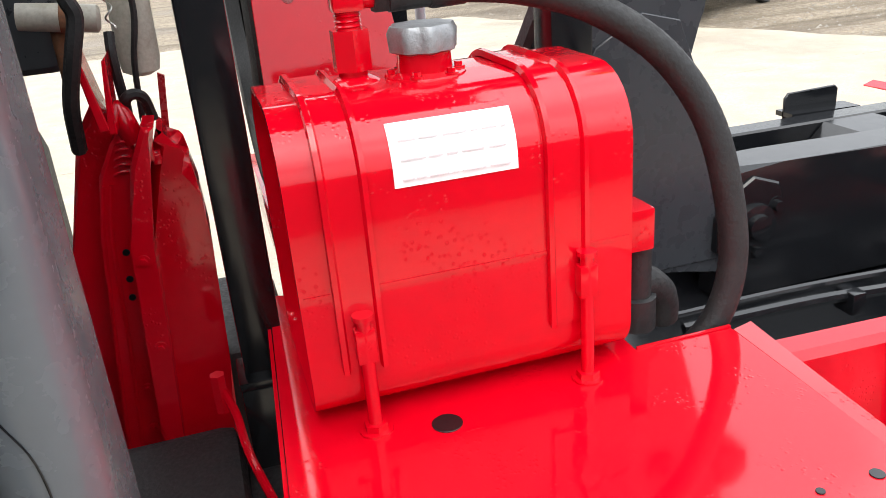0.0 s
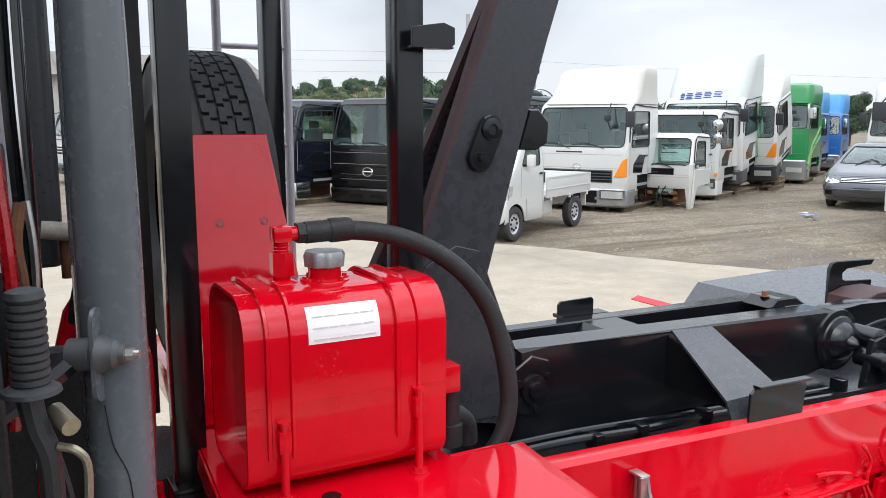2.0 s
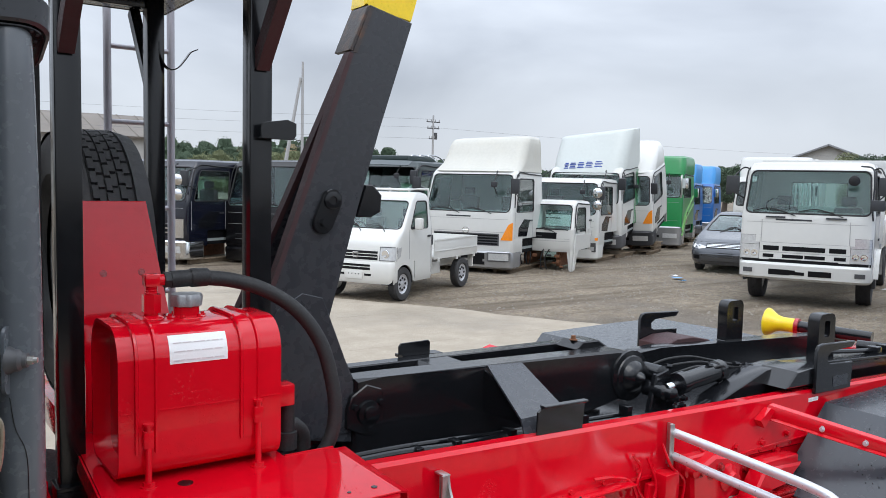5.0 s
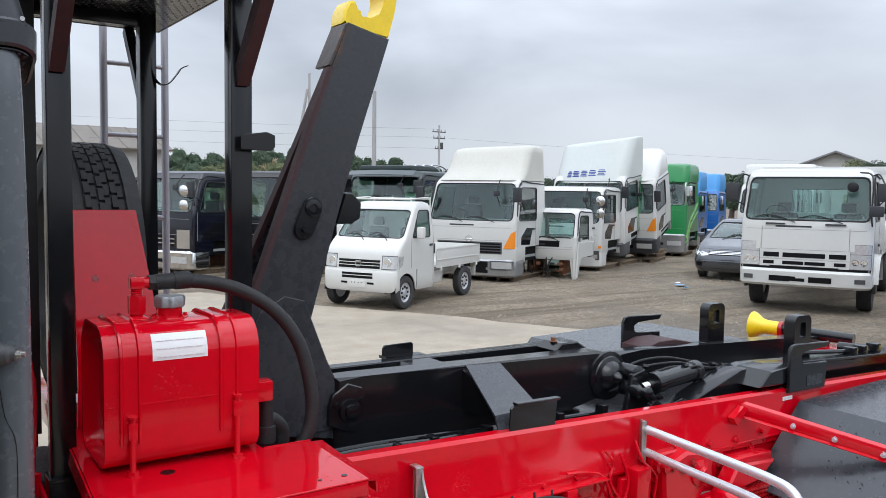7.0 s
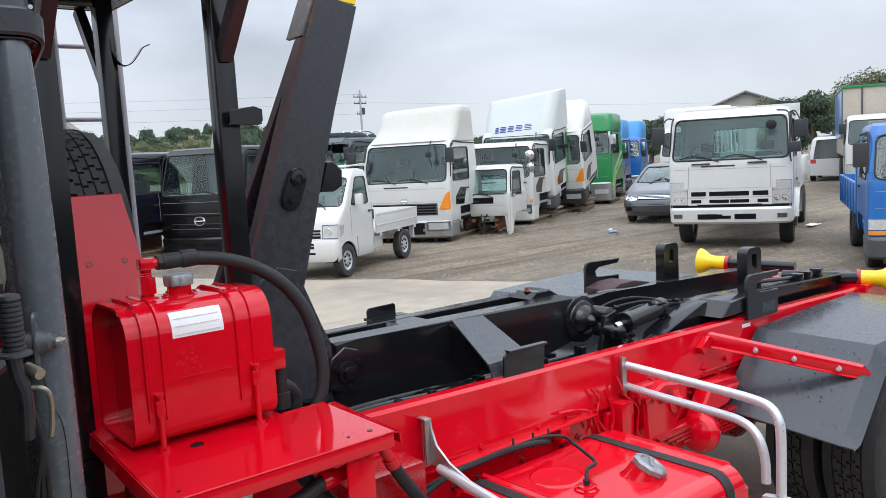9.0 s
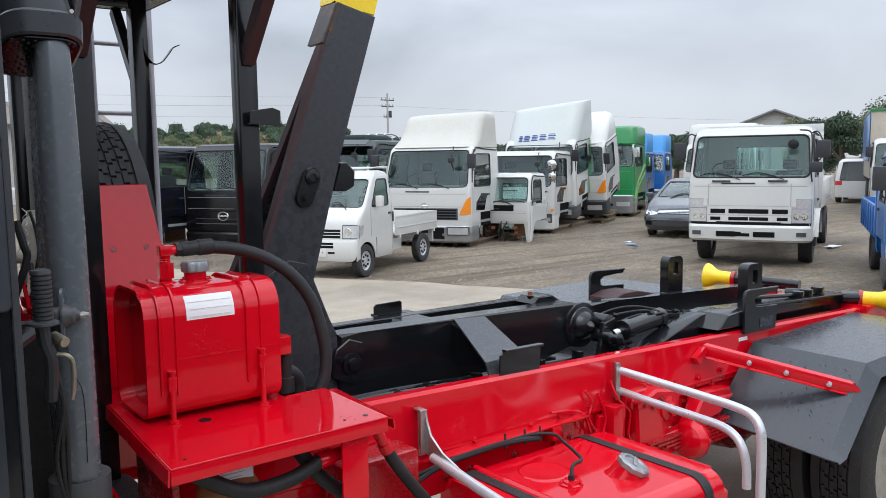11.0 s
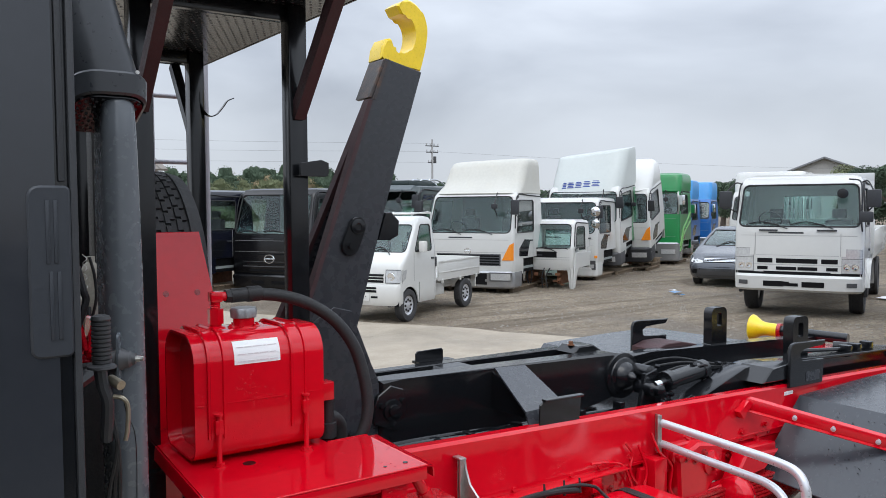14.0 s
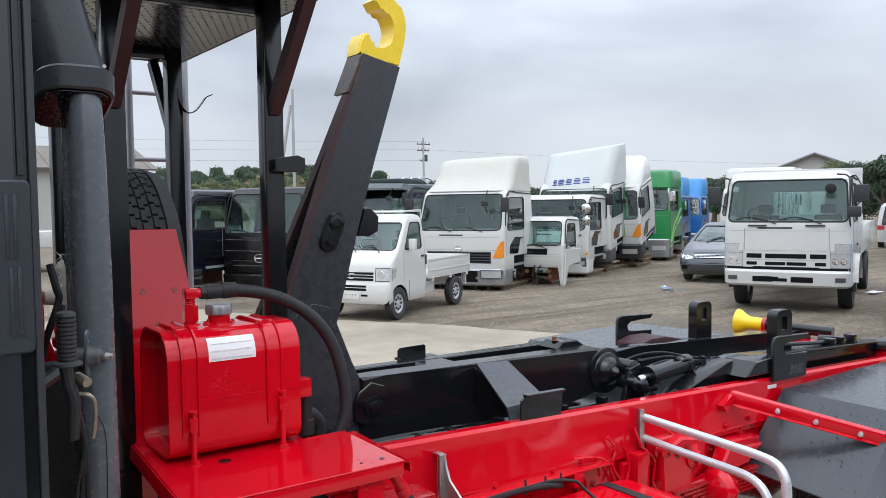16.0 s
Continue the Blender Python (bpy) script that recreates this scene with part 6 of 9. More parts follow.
# ---- small fittings along the rail behind the tank
bm = B()
box(bm, (1.30, 1.008, 0.872), (2.42, 1.019, 0.884), 0.002)
tp("rail_rib", bm, M_RED)
bm = B()
box(bm, (2.44, 1.008, 0.862), (3.55, 1.019, 0.872), 0.002)
tp("rail_rib", bm, M_RED)
for k, (x, z, r) in enumerate(((2.27, 0.905, 0.012), (2.31, 0.80, 0.013), (2.345, 0.905, 0.011), (2.36, 0.78, 0.013), (2.50, 0.925, 0.012), (2.56, 0.80, 0.014), (2.60, 0.76, 0.014), (2.66, 0.925, 0.012), (2.87, 0.90, 0.012), (2.94, 0.84, 0.013), (3.05, 0.89, 0.012), (3.16, 0.84, 0.013), (3.24, 0.90, 0.011), (1.92, 0.90, 0.011), (2.08, 0.905, 0.011), (1.62, 0.905, 0.011))):
    bm = B()
    hexbolt(bm, (x, 1.0195, z), (0, -1, 0), r, 0.017)
    tp("rail_bolt", bm, M_RED, near_rail)
bm = B()
prism(bm, [(2.30, 0.86), (2.40, 0.86), (2.37, 0.60), (2.26, 0.60)], "y", 0.985, 1.012, 0.006)
tp("hanger_plate", bm, M_RED)
bm = B()
prism(bm, [(2.44, 0.93), (2.62, 0.93), (2.60, 0.86), (2.54, 0.80), (2.46, 0.82)], "y", 0.975, 1.018, 0.008)
tp("shock_bracket", bm, M_RED)
bm = B()
lathe(bm, (2.50, 0.975, 0.885), (0, -1, 0), [(0, 0.034), (0.02, 0.034), (0.026, 0.024), (0.05, 0.022), (0.054, 0.008)], 18)
tp("shock_eye", bm, M_RED)
bm = B()
lathe(bm, (2.78, 0.90, 0.66), (1, 0.1, -0.1), [(0, 0.04), (0.02, 0.075), (0.05, 0.082), (0.06, 0.090), (0.075, 0.090), (0.085, 0.080), (0.13, 0.070), (0.15, 0.03)], 24)
tp("brake_chamber", bm, M_RED)
bm = B()
prism(bm, [(2.66, 0.70), (2.98, 0.72), (3.18, 0.66), (3.16, 0.60), (2.70, 0.60)], "y", 0.93, 0.99, 0.012)
tp("axle_seat", bm, M_RED)
for k, path in enumerate((
    [(2.22, 1.0, 0.985), (2.26, 0.995, 0.93), (2.24, 0.99, 0.86), (2.30, 0.98, 0.76), (2.28, 0.97, 0.66)],
    [(2.60, 1.0, 0.95), (2.66, 0.985, 0.90), (2.68, 0.975, 0.82), (2.78, 0.96, 0.75)],
    [(2.70, 1.0, 0.92), (2.82, 0.985, 0.86), (2.98, 0.98, 0.83), (3.20, 0.985, 0.80), (3.4, 0.99, 0.76)],
    [(2.02, 1.0, 0.93), (2.12, 0.995, 0.92), (2.20, 0.99, 0.89), (2.24, 0.98, 0.80)],
)):
    bm = B()
    tube(bm, path, 0.006, 7)
    tp("air_pipe", bm, M_RED)
bm = B()
box(bm, (1.10, 0.86, 0.62), (1.32, 1.0, 0.80), 0.02)
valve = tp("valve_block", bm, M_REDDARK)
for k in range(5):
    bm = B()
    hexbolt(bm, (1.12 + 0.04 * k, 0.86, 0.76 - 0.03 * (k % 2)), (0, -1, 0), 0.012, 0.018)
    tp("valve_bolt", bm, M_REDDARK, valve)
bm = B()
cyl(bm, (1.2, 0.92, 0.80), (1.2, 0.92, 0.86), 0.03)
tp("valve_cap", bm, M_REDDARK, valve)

# ---------------------------------------------------------------- parked vehicles
# local frame of a vehicle: +x ahead, +y to its left, z up, origin on the ground under the middle of its front


def heading(x, y, deg):
    return pose(x, y, -0.03, 0, 0, deg)


class Shell:
    """A cab body lofted from level outlines, with real openings for the windows."""

    def __init__(self, W, levels, rf=0.16, rb=0.06, side=None, nf=12):
        self.W, self.levels, self.rf, self.rb, self.nf = W, levels, rf, rb, nf
        self.side = side or [i / 14 for i in range(15)]
        self.grid = [self.outline(*lv) for lv in levels]
        self.cut = set()

    def outline(self, z, xf, xb, w, own=None):
        rf, rb, out = min(own or self.rf, w * 0.4), self.rb, []
        tag = []
        for i in range(self.nf + 1):
            y = -(w - rf) + 2 * (w - rf) * i / self.nf
            out.append(Vector((xf - 0.05 * (y / w) ** 2, y, z)))
            tag.append(("F", i))
        xs = xf - 0.05 * ((w - rf) / w) ** 2
        for k in range(1, 5):
            a = radians(90 * k / 5)
            out.append(Vector((xs - rf + rf * math.cos(a), w - rf + rf * math.sin(a), z)))
            tag.append(("LC", k))
        for f in self.side:
            out.append(Vector((xs - rf + (xb + rb - xs + rf) * f, w, z)))
            tag.append(("L", f))
        for k in range(1, 3):
            a = radians(90 + 90 * k / 3)
            out.append(Vector((xb + rb + rb * math.cos(a), w - rb + rb * math.sin(a), z)))
            tag.append(("B", 0))
        for i in range(5):
            out.append(Vector((xb, (w - rb) * (1 - 2 * i / 4), z)))
            tag.append(("K", i))
        for k in range(1, 3):
            a = radians(180 + 90 * k / 3)
            out.append(Vector((xb + rb + rb * math.cos(a), -(w - rb) + rb * math.sin(a), z)))
            tag.append(("B", 0))
        for f in reversed(self.side):
            out.append(Vector((xs - rf + (xb + rb - xs + rf) * f, -w, z)))
            tag.append(("R", f))
        for k in range(4, 0, -1):
            a = radians(90 * k / 5)
            out.append(Vector((xs - rf + rf * math.cos(a), -(w - rf + rf * math.sin(a)), z)))
            tag.append(("RC", k))
        self.tag = tag
        return out

    def index(self, kind, a, b):
        """Indices of the outline points of one face between two marks."""
        return [i for i, (k, v) in enumerate(self.tag) if k == kind and min(a, b) - 1e-6 <= v <= max(a, b) + 1e-6]

    def levels_between(self, z0, z1):
        return [j for j, lv in enumerate(self.levels) if z0 - 1e-6 <= lv[0] <= z1 + 1e-6]

    def opening(self, idx, z0, z1, cut=True):
        js = self.levels_between(z0, z1)
        if cut:
            for j in js[:-1]:
                for i in idx[:-1]:
                    self.cut.add((j, i))
        return [[self.grid[j][i] for i in idx] for j in js]

    def mesh(self, thick=0.02):
        bm = B()
        n = len(self.tag)
        vs = [[bm.verts.new(p) for p in row] for row in self.grid]
        fs = []
        for j in range(len(vs) - 1):
            for i in range(n):
                if (j, i) not in self.cut:
                    fs.append(bm.faces.new((vs[j][i], vs[j][(i + 1) % n], vs[j + 1][(i + 1) % n], vs[j + 1][i])))
        fs.append(bm.faces.new(vs[-1]))
        bmesh.ops.recalc_face_normals(bm, faces=fs)
        if thick:
            bmesh.ops.solidify(bm, geom=fs, thickness=thick)
        return bm

    def front(self, y, z):
        """Front surface x at a place across and a height."""
        zs = [lv[0] for lv in self.levels]
        xf, w = float(np.interp(z, zs, [lv[1] for lv in self.levels])), float(np.interp(z, zs, [lv[3] for lv in self.levels]))
        lim = w - self.rf
        x = xf - 0.05 * (min(abs(y), lim) / w) ** 2
        if abs(y) > lim:
            x -= self.rf - math.sqrt(max(0.0, self.rf**2 - (abs(y) - lim) ** 2))
        return x


def inset(rows, d):
    """Rows of points moved a little towards the vehicle's inside."""
    c = sum((p for r in rows for p in r), Vector()) / sum(len(r) for r in rows)
    mid = Vector((c.x - 1.2, 0, c.z))
    return [[p + (mid - p).normalized() * d for p in r] for r in rows]


def pane(rows, parent, name, material, seal=0.014, seal_mat=None, paint=None, r=0.0):
    """A window pane with its rubber seal; with paint, its corners are rounded by small body-coloured webs of radius r."""
    bm = B()
    sheet(bm, inset(rows, 0.012), 0.006)
    ob = part(name, bm, material, parent)
    ob.visible_shadow = False
    n, m_ = len(rows) - 1, len(rows[0]) - 1
    sides = (rows[0], [w[-1] for w in rows], rows[-1][::-1], [w[0] for w in rows[::-1]])
    loop = []
    for k, side in enumerate(sides):
        c, prev = side[0], sides[k - 1]
        u, v = (side[1] - c).normalized(), (prev[-2] - c).normalized()
        if paint is None:
            loop += side[:-1]
            continue
        arc = [c + r * v * (1 - math.sin(t)) + r * u * (1 - math.cos(t)) for t in np.linspace(0, math.pi / 2, 7)]
        length = sum((q - p).length for p, q in zip(side, side[1:]))
        run, keep = 0.0, []
        for p, q in zip(side, side[1:]):
            run += (q - p).length
            if r * 1.15 < run < length - r * 1.15:
                keep.append(q)
        loop += arc + keep
        bm = B()
        cv = bm.verts.new(c)
        av = [bm.verts.new(p) for p in arc]
        fs = [bm.faces.new((cv, p, q)) for p, q in zip(av, av[1:])]
        bmesh.ops.solidify(bm, geom=fs, thickness=0.006)
        part("corner_web", bm, paint, ob)
    bm = B()
    tube(bm, loop + loop[:1], seal, 6, 1)
    part("window_seal", bm, seal_mat or M_RUBBER, ob)
    return ob


def curved_strip(shell, parent, name, material, y0, y1, z0, z1, proud=0.006, n=10, depth=0.03, bevel=True, label=""):
    """A panel that follows the curved front of a cab, standing a little proud."""
    bm = B()
    ys = np.linspace(y0, y1, n)
    out = [[Vector((shell.front(y, z) + proud, y, z)) for y in ys] for z in (z0, z1)]
    back = [[Vector((shell.front(y, z) + proud - depth, y, z)) for y in ys] for z in (z0, z1)]
    sheet(bm, [back[0], out[0], out[1], back[1]])
    for e in (0, -1):
        vs = [bm.verts.new(p) for p in (back[0][e], out[0][e], out[1][e], back[1][e])]
        bm.faces.new(vs)
    bmesh.ops.remove_doubles(bm, verts=bm.verts[:], dist=0.0005)
    return part(name, bm, material, parent, label)


def mirror(parent, base, tip, size=(0.07, 0.16, 0.26), material=None):
    bm = B()
    w, d, h = size
    x, y, z = tip
    box(bm, (x - w / 2, y - d / 2, z - h / 2), (x + w / 2, y + d / 2, z + h / 2), 0.025)
    ob = part("mirror", bm, material or M_PLASTIC, parent)
    bm = B()
    box(bm, (x - w / 2 - 0.003, y - d * 0.42, z - h * 0.42), (x - w / 2 + 0.001, y + d * 0.42, z + h * 0.42))
    part("mirror_glass", bm, M_CHROME, ob)
    bm = B()
    tube(bm, [base, (base[0] + 0.06, (base[1] + y) / 2, base[2] + 0.02), (x, y, z + h * 0.4)], 0.013, 7)
    part("mirror_stay", bm, M_RUBBER, ob)
    bm = B()
    tube(bm, [(base[0], base[1], base[2] - 0.55), (base[0] + 0.07, (base[1] + y) / 2, base[2] - 0.50), (x, y, z - h * 0.4)], 0.011, 7)
    part("mirror_stay", bm, M_RUBBER, ob)
    return ob


def wiper(parent, shell, y, z, span, left=1):
    bm = B()
    p = [(shell.front(yy, zz) + 0.02, yy, zz) for yy, zz in ((y, z - 0.04), (y + left * span * 0.5, z + 0.03), (y + left * span, z + 0.05))]
    tube(bm, p, 0.009, 6, 3)
    q = [(shell.front(yy, zz) + 0.028, yy, zz) for yy, zz in ((y + left * span * 0.35, z + 0.02), (y + left * span * 1.1, z + 0.085), (y + left * span * 1.75, z + 0.03))]
    tube(bm, q, 0.010, 6, 3)
    return part("wiper", bm, M_RUBBER, parent)


def wheel(parent, x, y, R, w, axle, rim=None, tread=True):
    d = (0, 1 if y > 0 else -1, 0)
    t_ = part("tyre", tyre_mesh((x, y, R), d, R, w, 24) if tread else lathe(B(), (x, y, R), d, [(-w / 2, R * 0.6), (-w / 2, R * 0.9), (-w * 0.4, R * 0.99), (w * 0.4, R * 0.99), (w / 2, R * 0.9), (w / 2, R * 0.6)], 28), M_TYRE, axle)
    part("rim", rim_mesh((x, y, R), d, R, w * 0.9, dish=0.15), rim or M_STEEL, t_)
    bm = B()
    for k in range(8):
        a = 2 * math.pi * k / 8
        s = d[1] * w * 0.30
        cyl(bm, (x + R * 0.34 * math.cos(a), y + s - 0.004, R + R * 0.34 * math.sin(a)), (x + R * 0.34 * math.cos(a), y + s + 0.012 * d[1], R + R * 0.34 * math.sin(a)), R * 0.07, seg=8)
    tagged(part("rim_slots", bm, M_RUBBER, t_), kind="stuff")
    return t_


def pallets(parent_m, label_group, x0, x1, hw, n=2):
    """Weathered wooden skids under a removed cab."""
    for k in range(n):
        y = -hw + 2 * hw * k / max(1, n - 1)
        ob = thing("wooden_pallet", parent_m @ pose((x0 + x1) / 2, y, 0), "weathered grey wooden pallet under a removed truck cab", "pallet", "pallets under cabs")
        L = x1 - x0
        for j in range(3):
            bm = B()
            box(bm, (-L / 2, -0.38 + 0.34 * j, 0.0), (L / 2, -0.29 + 0.34 * j, 0.09), 0.006)
            part("bearer", bm, M_WOOD, ob)
        for j in range(8):
            bm = B()
            x = -L / 2 + L * (j + 0.5) / 8
            box(bm, (x - L / 22, -0.44, 0.09), (x + L / 22, 0.44, 0.112), 0.003)
            part("plank", bm, M_WOOD, ob)


def cab(name, m, label, paint, W=2.2, L=2.0, zb=0.55, zw0=1.42, zw1=2.18, roof=2.36, bumper=None, bz=(0.30, 0.62), lean=0.30, lamps="corner", amber=True, fairing=None, fair_h=0.8, fair_mat=None,
        grille=None, mirrors=True, floor=0.0, category="truck cab", group="", wing=True, logo="", arch=True, ws_r=0.11, ws_seal=0.013, corner=0.085, tinted=False, seats=True, prof=None, prof_rf=0.22, prof_tilt=0.0, rear=True, amber_z=(0.86, 1.14), sign=False, badge_z=None, badge=1.0):
    """A cab-over lorry cab. lean: how far the windscreen slopes back; floor: height of what it stands on."""
    ob = thing(name, m, label, category, group)
    h = W / 2
    f = floor
    lv = []
    for z, dx, dw in ((zb, -0.03, -0.02), (zb + 0.08, 0.0, 0.0), (0.78, 0.0, 0.0), (0.98, 0.0, 0.0), (zw0 - 0.14, -0.01, 0.0), (zw0 - 0.04, -0.02, 0.0), (zw0, -0.03, 0.0)):
        lv.append((z, dx, -L, h + dw))
    for s in (0.25, 0.5, 0.75, 0.9, 1.0):
        lv.append((zw0 + (zw1 - zw0) * s, -0.03 - lean * s, -L, h - 0.05 * s))
    lv += [(zw1 + (roof - zw1) * 0.35, -0.05 - lean - 0.03, -L, h - 0.06), (zw1 + (roof - zw1) * 0.75, -lean - 0.12, -L + 0.02, h - 0.09), (roof, -lean - 0.28, -L + 0.08, h - 0.20)]
    lv = [(z + f, a, b_, w) for z, a, b_, w in lv]
    sh = Shell(W, lv, rf=corner, side=[0, 0.06, 0.12, 0.2, 0.3, 0.4, 0.5, 0.58, 0.66, 0.72, 0.78, 0.86, 0.93, 1.0])
    ws = sh.opening([i for i, (k, v) in enumerate(sh.tag) if k == "F"], zw0 + f, zw1 + f)
    wl = sh.opening(sh.index("L", 0.06, 0.66), zw0 + f, zw0 + (zw1 - zw0) * 0.9 + f)
    wr = sh.opening(sh.index("R", 0.06, 0.66), zw0 + f, zw0 + (zw1 - zw0) * 0.9 + f)
    wk = sh.opening(sh.index("K", 1, 3), zw0 + f, zw0 + (zw1 - zw0) * 0.75 + f) if rear else None
    if arch:
        sh.opening(sh.index("L", 0.30, 1.0), zb + f, 0.78 + f)
        sh.opening(sh.index("R", 0.30, 1.0), zb + f, 0.78 + f)
    body = part("cab_body", sh.mesh(), paint, ob)
    gm = G_DARK if tinted else G_CLEAR
    pane(ws, ob, "windscreen", gm, ws_seal, paint=paint, r=ws_r)
    pane(wl, ob, "side_window", G_DARK, 0.014, paint=paint, r=0.07)
    pane(wr, ob, "side_window", G_DARK, 0.014, paint=paint, r=0.07)
    if wk:
        pane(wk, ob, "rear_window", G_CLEAR, 0.012)
    # inside: floor, dashboard, seats, wheel, back wall
    bm = B()
    box(bm, (-L + 0.06, -h + 0.08, zb + 0.10 + f), (-0.15, h - 0.08, zb + 0.16 + f))
    box(bm, (-L + 0.04, -h + 0.08, zb + 0.1 + f), (-L + 0.08, h - 0.08, zw0 - 0.02 + f if rear else roof - 0.15 + f))
    part("cab_lining", bm, M_LINING, ob)
    bm = B()
    prism(bm, [(-0.12, zb + 0.2 + f), (-0.12, zw0 - 0.05 + f), (-0.35, zw0 + 0.03 + f), (-0.55, zw0 - 0.06 + f), (-0.5, zb + 0.2 + f)], "y", -h + 0.1, h - 0.1, 0.02)
    part("dashboard", bm, M_DASH, ob)
    if seats:
        for y in (-0.55, 0.55):
            bm = B()
            box(bm, (-1.35, y - 0.24, 1.0 + f), (-0.85, y + 0.24, 1.15 + f), 0.04)
            box(bm, (-1.45, y - 0.24, 1.1 + f), (-1.28, y + 0.24, 1.72 + f), 0.05)
            box(bm, (-1.43, y - 0.13, 1.74 + f), (-1.33, y + 0.13, 1.92 + f), 0.04)
            part("seat", bm, M_SEAT, ob)
        bm = B()
        d, u, v = frame_of((0.75, 0, -0.65))
        c = Vector((-0.66, -0.55, zw0 + 0.10 + f))
        tube(bm, [c + 0.2 * (math.cos(t) * u + math.sin(t) * v) for t in np.linspace(0, 2 * math.pi, 18)], 0.013, 6, 1)
        part("steering_wheel", bm, M_PLASTIC, ob)
    if category == "truck cab":
        for y in (-0.42, 0.42):
            bm = B()
            box(bm, (-L + 0.1, y - 0.06, 0.10), (-0.25, y + 0.06, zb + 0.12 + f), 0.01)
            part("cab_mount", bm, M_RUST, ob)
    # front furniture
    for z, dz in grille or ((0.90, 0.05), (0.99, 0.05), (1.08, 0.04)):
        curved_strip(sh, ob, "grille_slot", M_VOID, -h * 0.52, h * 0.52, z + f, z + dz + f, 0.003)
    for z in (zw0 - 0.165, 0.93 if zw0 > 1.2 else 0.70):
        curved_strip(sh, ob, "panel_seam", M_SEAM, -h * 0.9, h * 0.9, z + f, z + 0.007 + f, 0.0015, 12, 0.01)
    if arch:
        # near-black box gives the arch recess its shade instead of the pale inside
        bm = B()
        box(bm, (-L + 0.04, -h + 0.09, zb + 0.02 + f), (-L + (L - 0.25) * 0.70, h - 0.09, 0.76 + f))
        part("arch_liner", bm, M_VOID, ob)
    for s in (-1, 1):
        bm = B()
        tube(bm, [(-0.12 - lean * 0.2, s * (h - 0.005), zw0 + 0.1 + f), (-0.10 - lean, s * (h - 0.04), zw1 + f), (-L * 0.55, s * (h - 0.04), zw1 + 0.03 + f), (-L + 0.12, s * (h - 0.04), zw1 + 0.01 + f)], 0.014, 6, 4)
        part("rain_gutter", bm, M_RUBBER, ob)
    curved_strip(sh, ob, "wiper_cowl", M_PLASTIC, -h * 0.45, h * 0.1, zw0 - 0.125 + f, zw0 - 0.095 + f, 0.004, depth=0.02)
    if bumper:
        bsh = Shell(W, [(bz[0] + f, 0.02, -0.55, h - 0.03), (bz[0] + 0.04 + f, 0.07, -0.6, h), (bz[1] - 0.04 + f, 0.09, -0.6, h + 0.005), (bz[1] + f, 0.06, -0.6, h - 0.01)], rf=0.2, rb=0.03)
        b_ob = part("bumper", bsh.mesh(0.02), bumper, ob)
        zc = (bz[0] + bz[1]) / 2 + f
        curved_strip(bsh, b_ob, "bumper_slot", M_VOID, -h * 0.42, -h * 0.10, zc - 0.05, zc + 0.03, 0.004)
        curved_strip(bsh, b_ob, "bumper_slot", M_VOID, h * 0.10, h * 0.42, zc - 0.05, zc + 0.03, 0.004)
        if lamps == "bumper":
            for s in (-1, 1):
                a, b_ = sorted((s * h * 0.52, s * h * 0.90))
                curved_strip(bsh, b_ob, "headlamp", M_LAMP, a, b_, zc - 0.06, zc + 0.09, 0.012)
    if lamps == "corner":
        for s in (-1, 1):
            a, b_ = sorted((s * h * 0.68, s * h * 0.985))
            curved_strip(sh, ob, "headlamp", M_LAMP, a, b_, bz[1] + 0.06 + f, bz[1] + 0.30 + f, 0.012)
            curved_strip(sh, ob, "headlamp_trim", M_PLASTIC, a, b_, bz[1] + 0.30 + f, bz[1] + 0.325 + f, 0.014)
    if amber:
        for s in (-1, 1):
            a, b_ = sorted((s * h * 0.76, s * (h - 0.006)))
            bm = B()
            z0, z1 = amber_z[0] + f, amber_z[1] + f
            pts = [(a, z0), (b_, z0), (b_, z1), ((a + 2 * b_) / 3 if s > 0 else (2 * a + b_) / 3, z1 - 0.05)] if s > 0 else [(a, z0), (b_, z0), ((a + a + b_) / 3, z1 - 0.05), (a, z1)]
            rows = [[Vector((sh.front(y, z) + 0.012, y, z)) for y, z in (pts[0], pts[1])], [Vector((sh.front(y, z) + 0.012, y, z)) for y, z in (pts[3], pts[2])]]
            n_ = 5
            grid = [[rows[0][0].lerp(rows[0][1], k / n_).lerp(rows[1][0].lerp(rows[1][1], k / n_), j / 3) for k in range(n_ + 1)] for j in range(4)]
            grid = [[Vector((sh.front(p.y, p.z) + 0.012, p.y, p.z)) for p in r] for r in grid]
            sheet(bm, grid, 0.012)
            part("turn_signal", bm, M_AMBER, ob, "amber corner turn signal")
    # door seams, black quarter panel and handle
    for s in (-1, 1):
        w = h + 0.003
        y0, y1 = sorted((s * (w - 0.004), s * (w + 0.002)))
        for x in (-0.20, -1.30):
            bm = B()
            box(bm, (x - 0.004, y0, max(zb + 0.15, 0.80 if arch else 0.0) + f), (x + 0.004, y1, zw0 + f))
            part("door_seam", bm, M_SEAM, ob)
        bm = B()
        box(bm, (-1.24, y0, 1.16 + f), (-1.10, s * (w + 0.02) if s > 0 else y1, 1.20 + f), 0.003) if s > 0 else box(bm, (-1.24, s * (w + 0.02), 1.16 + f), (-1.10, y1, 1.20 + f), 0.003)
        part("door_handle", bm, M_PLASTIC, ob)
        if wing:
            bm = B()
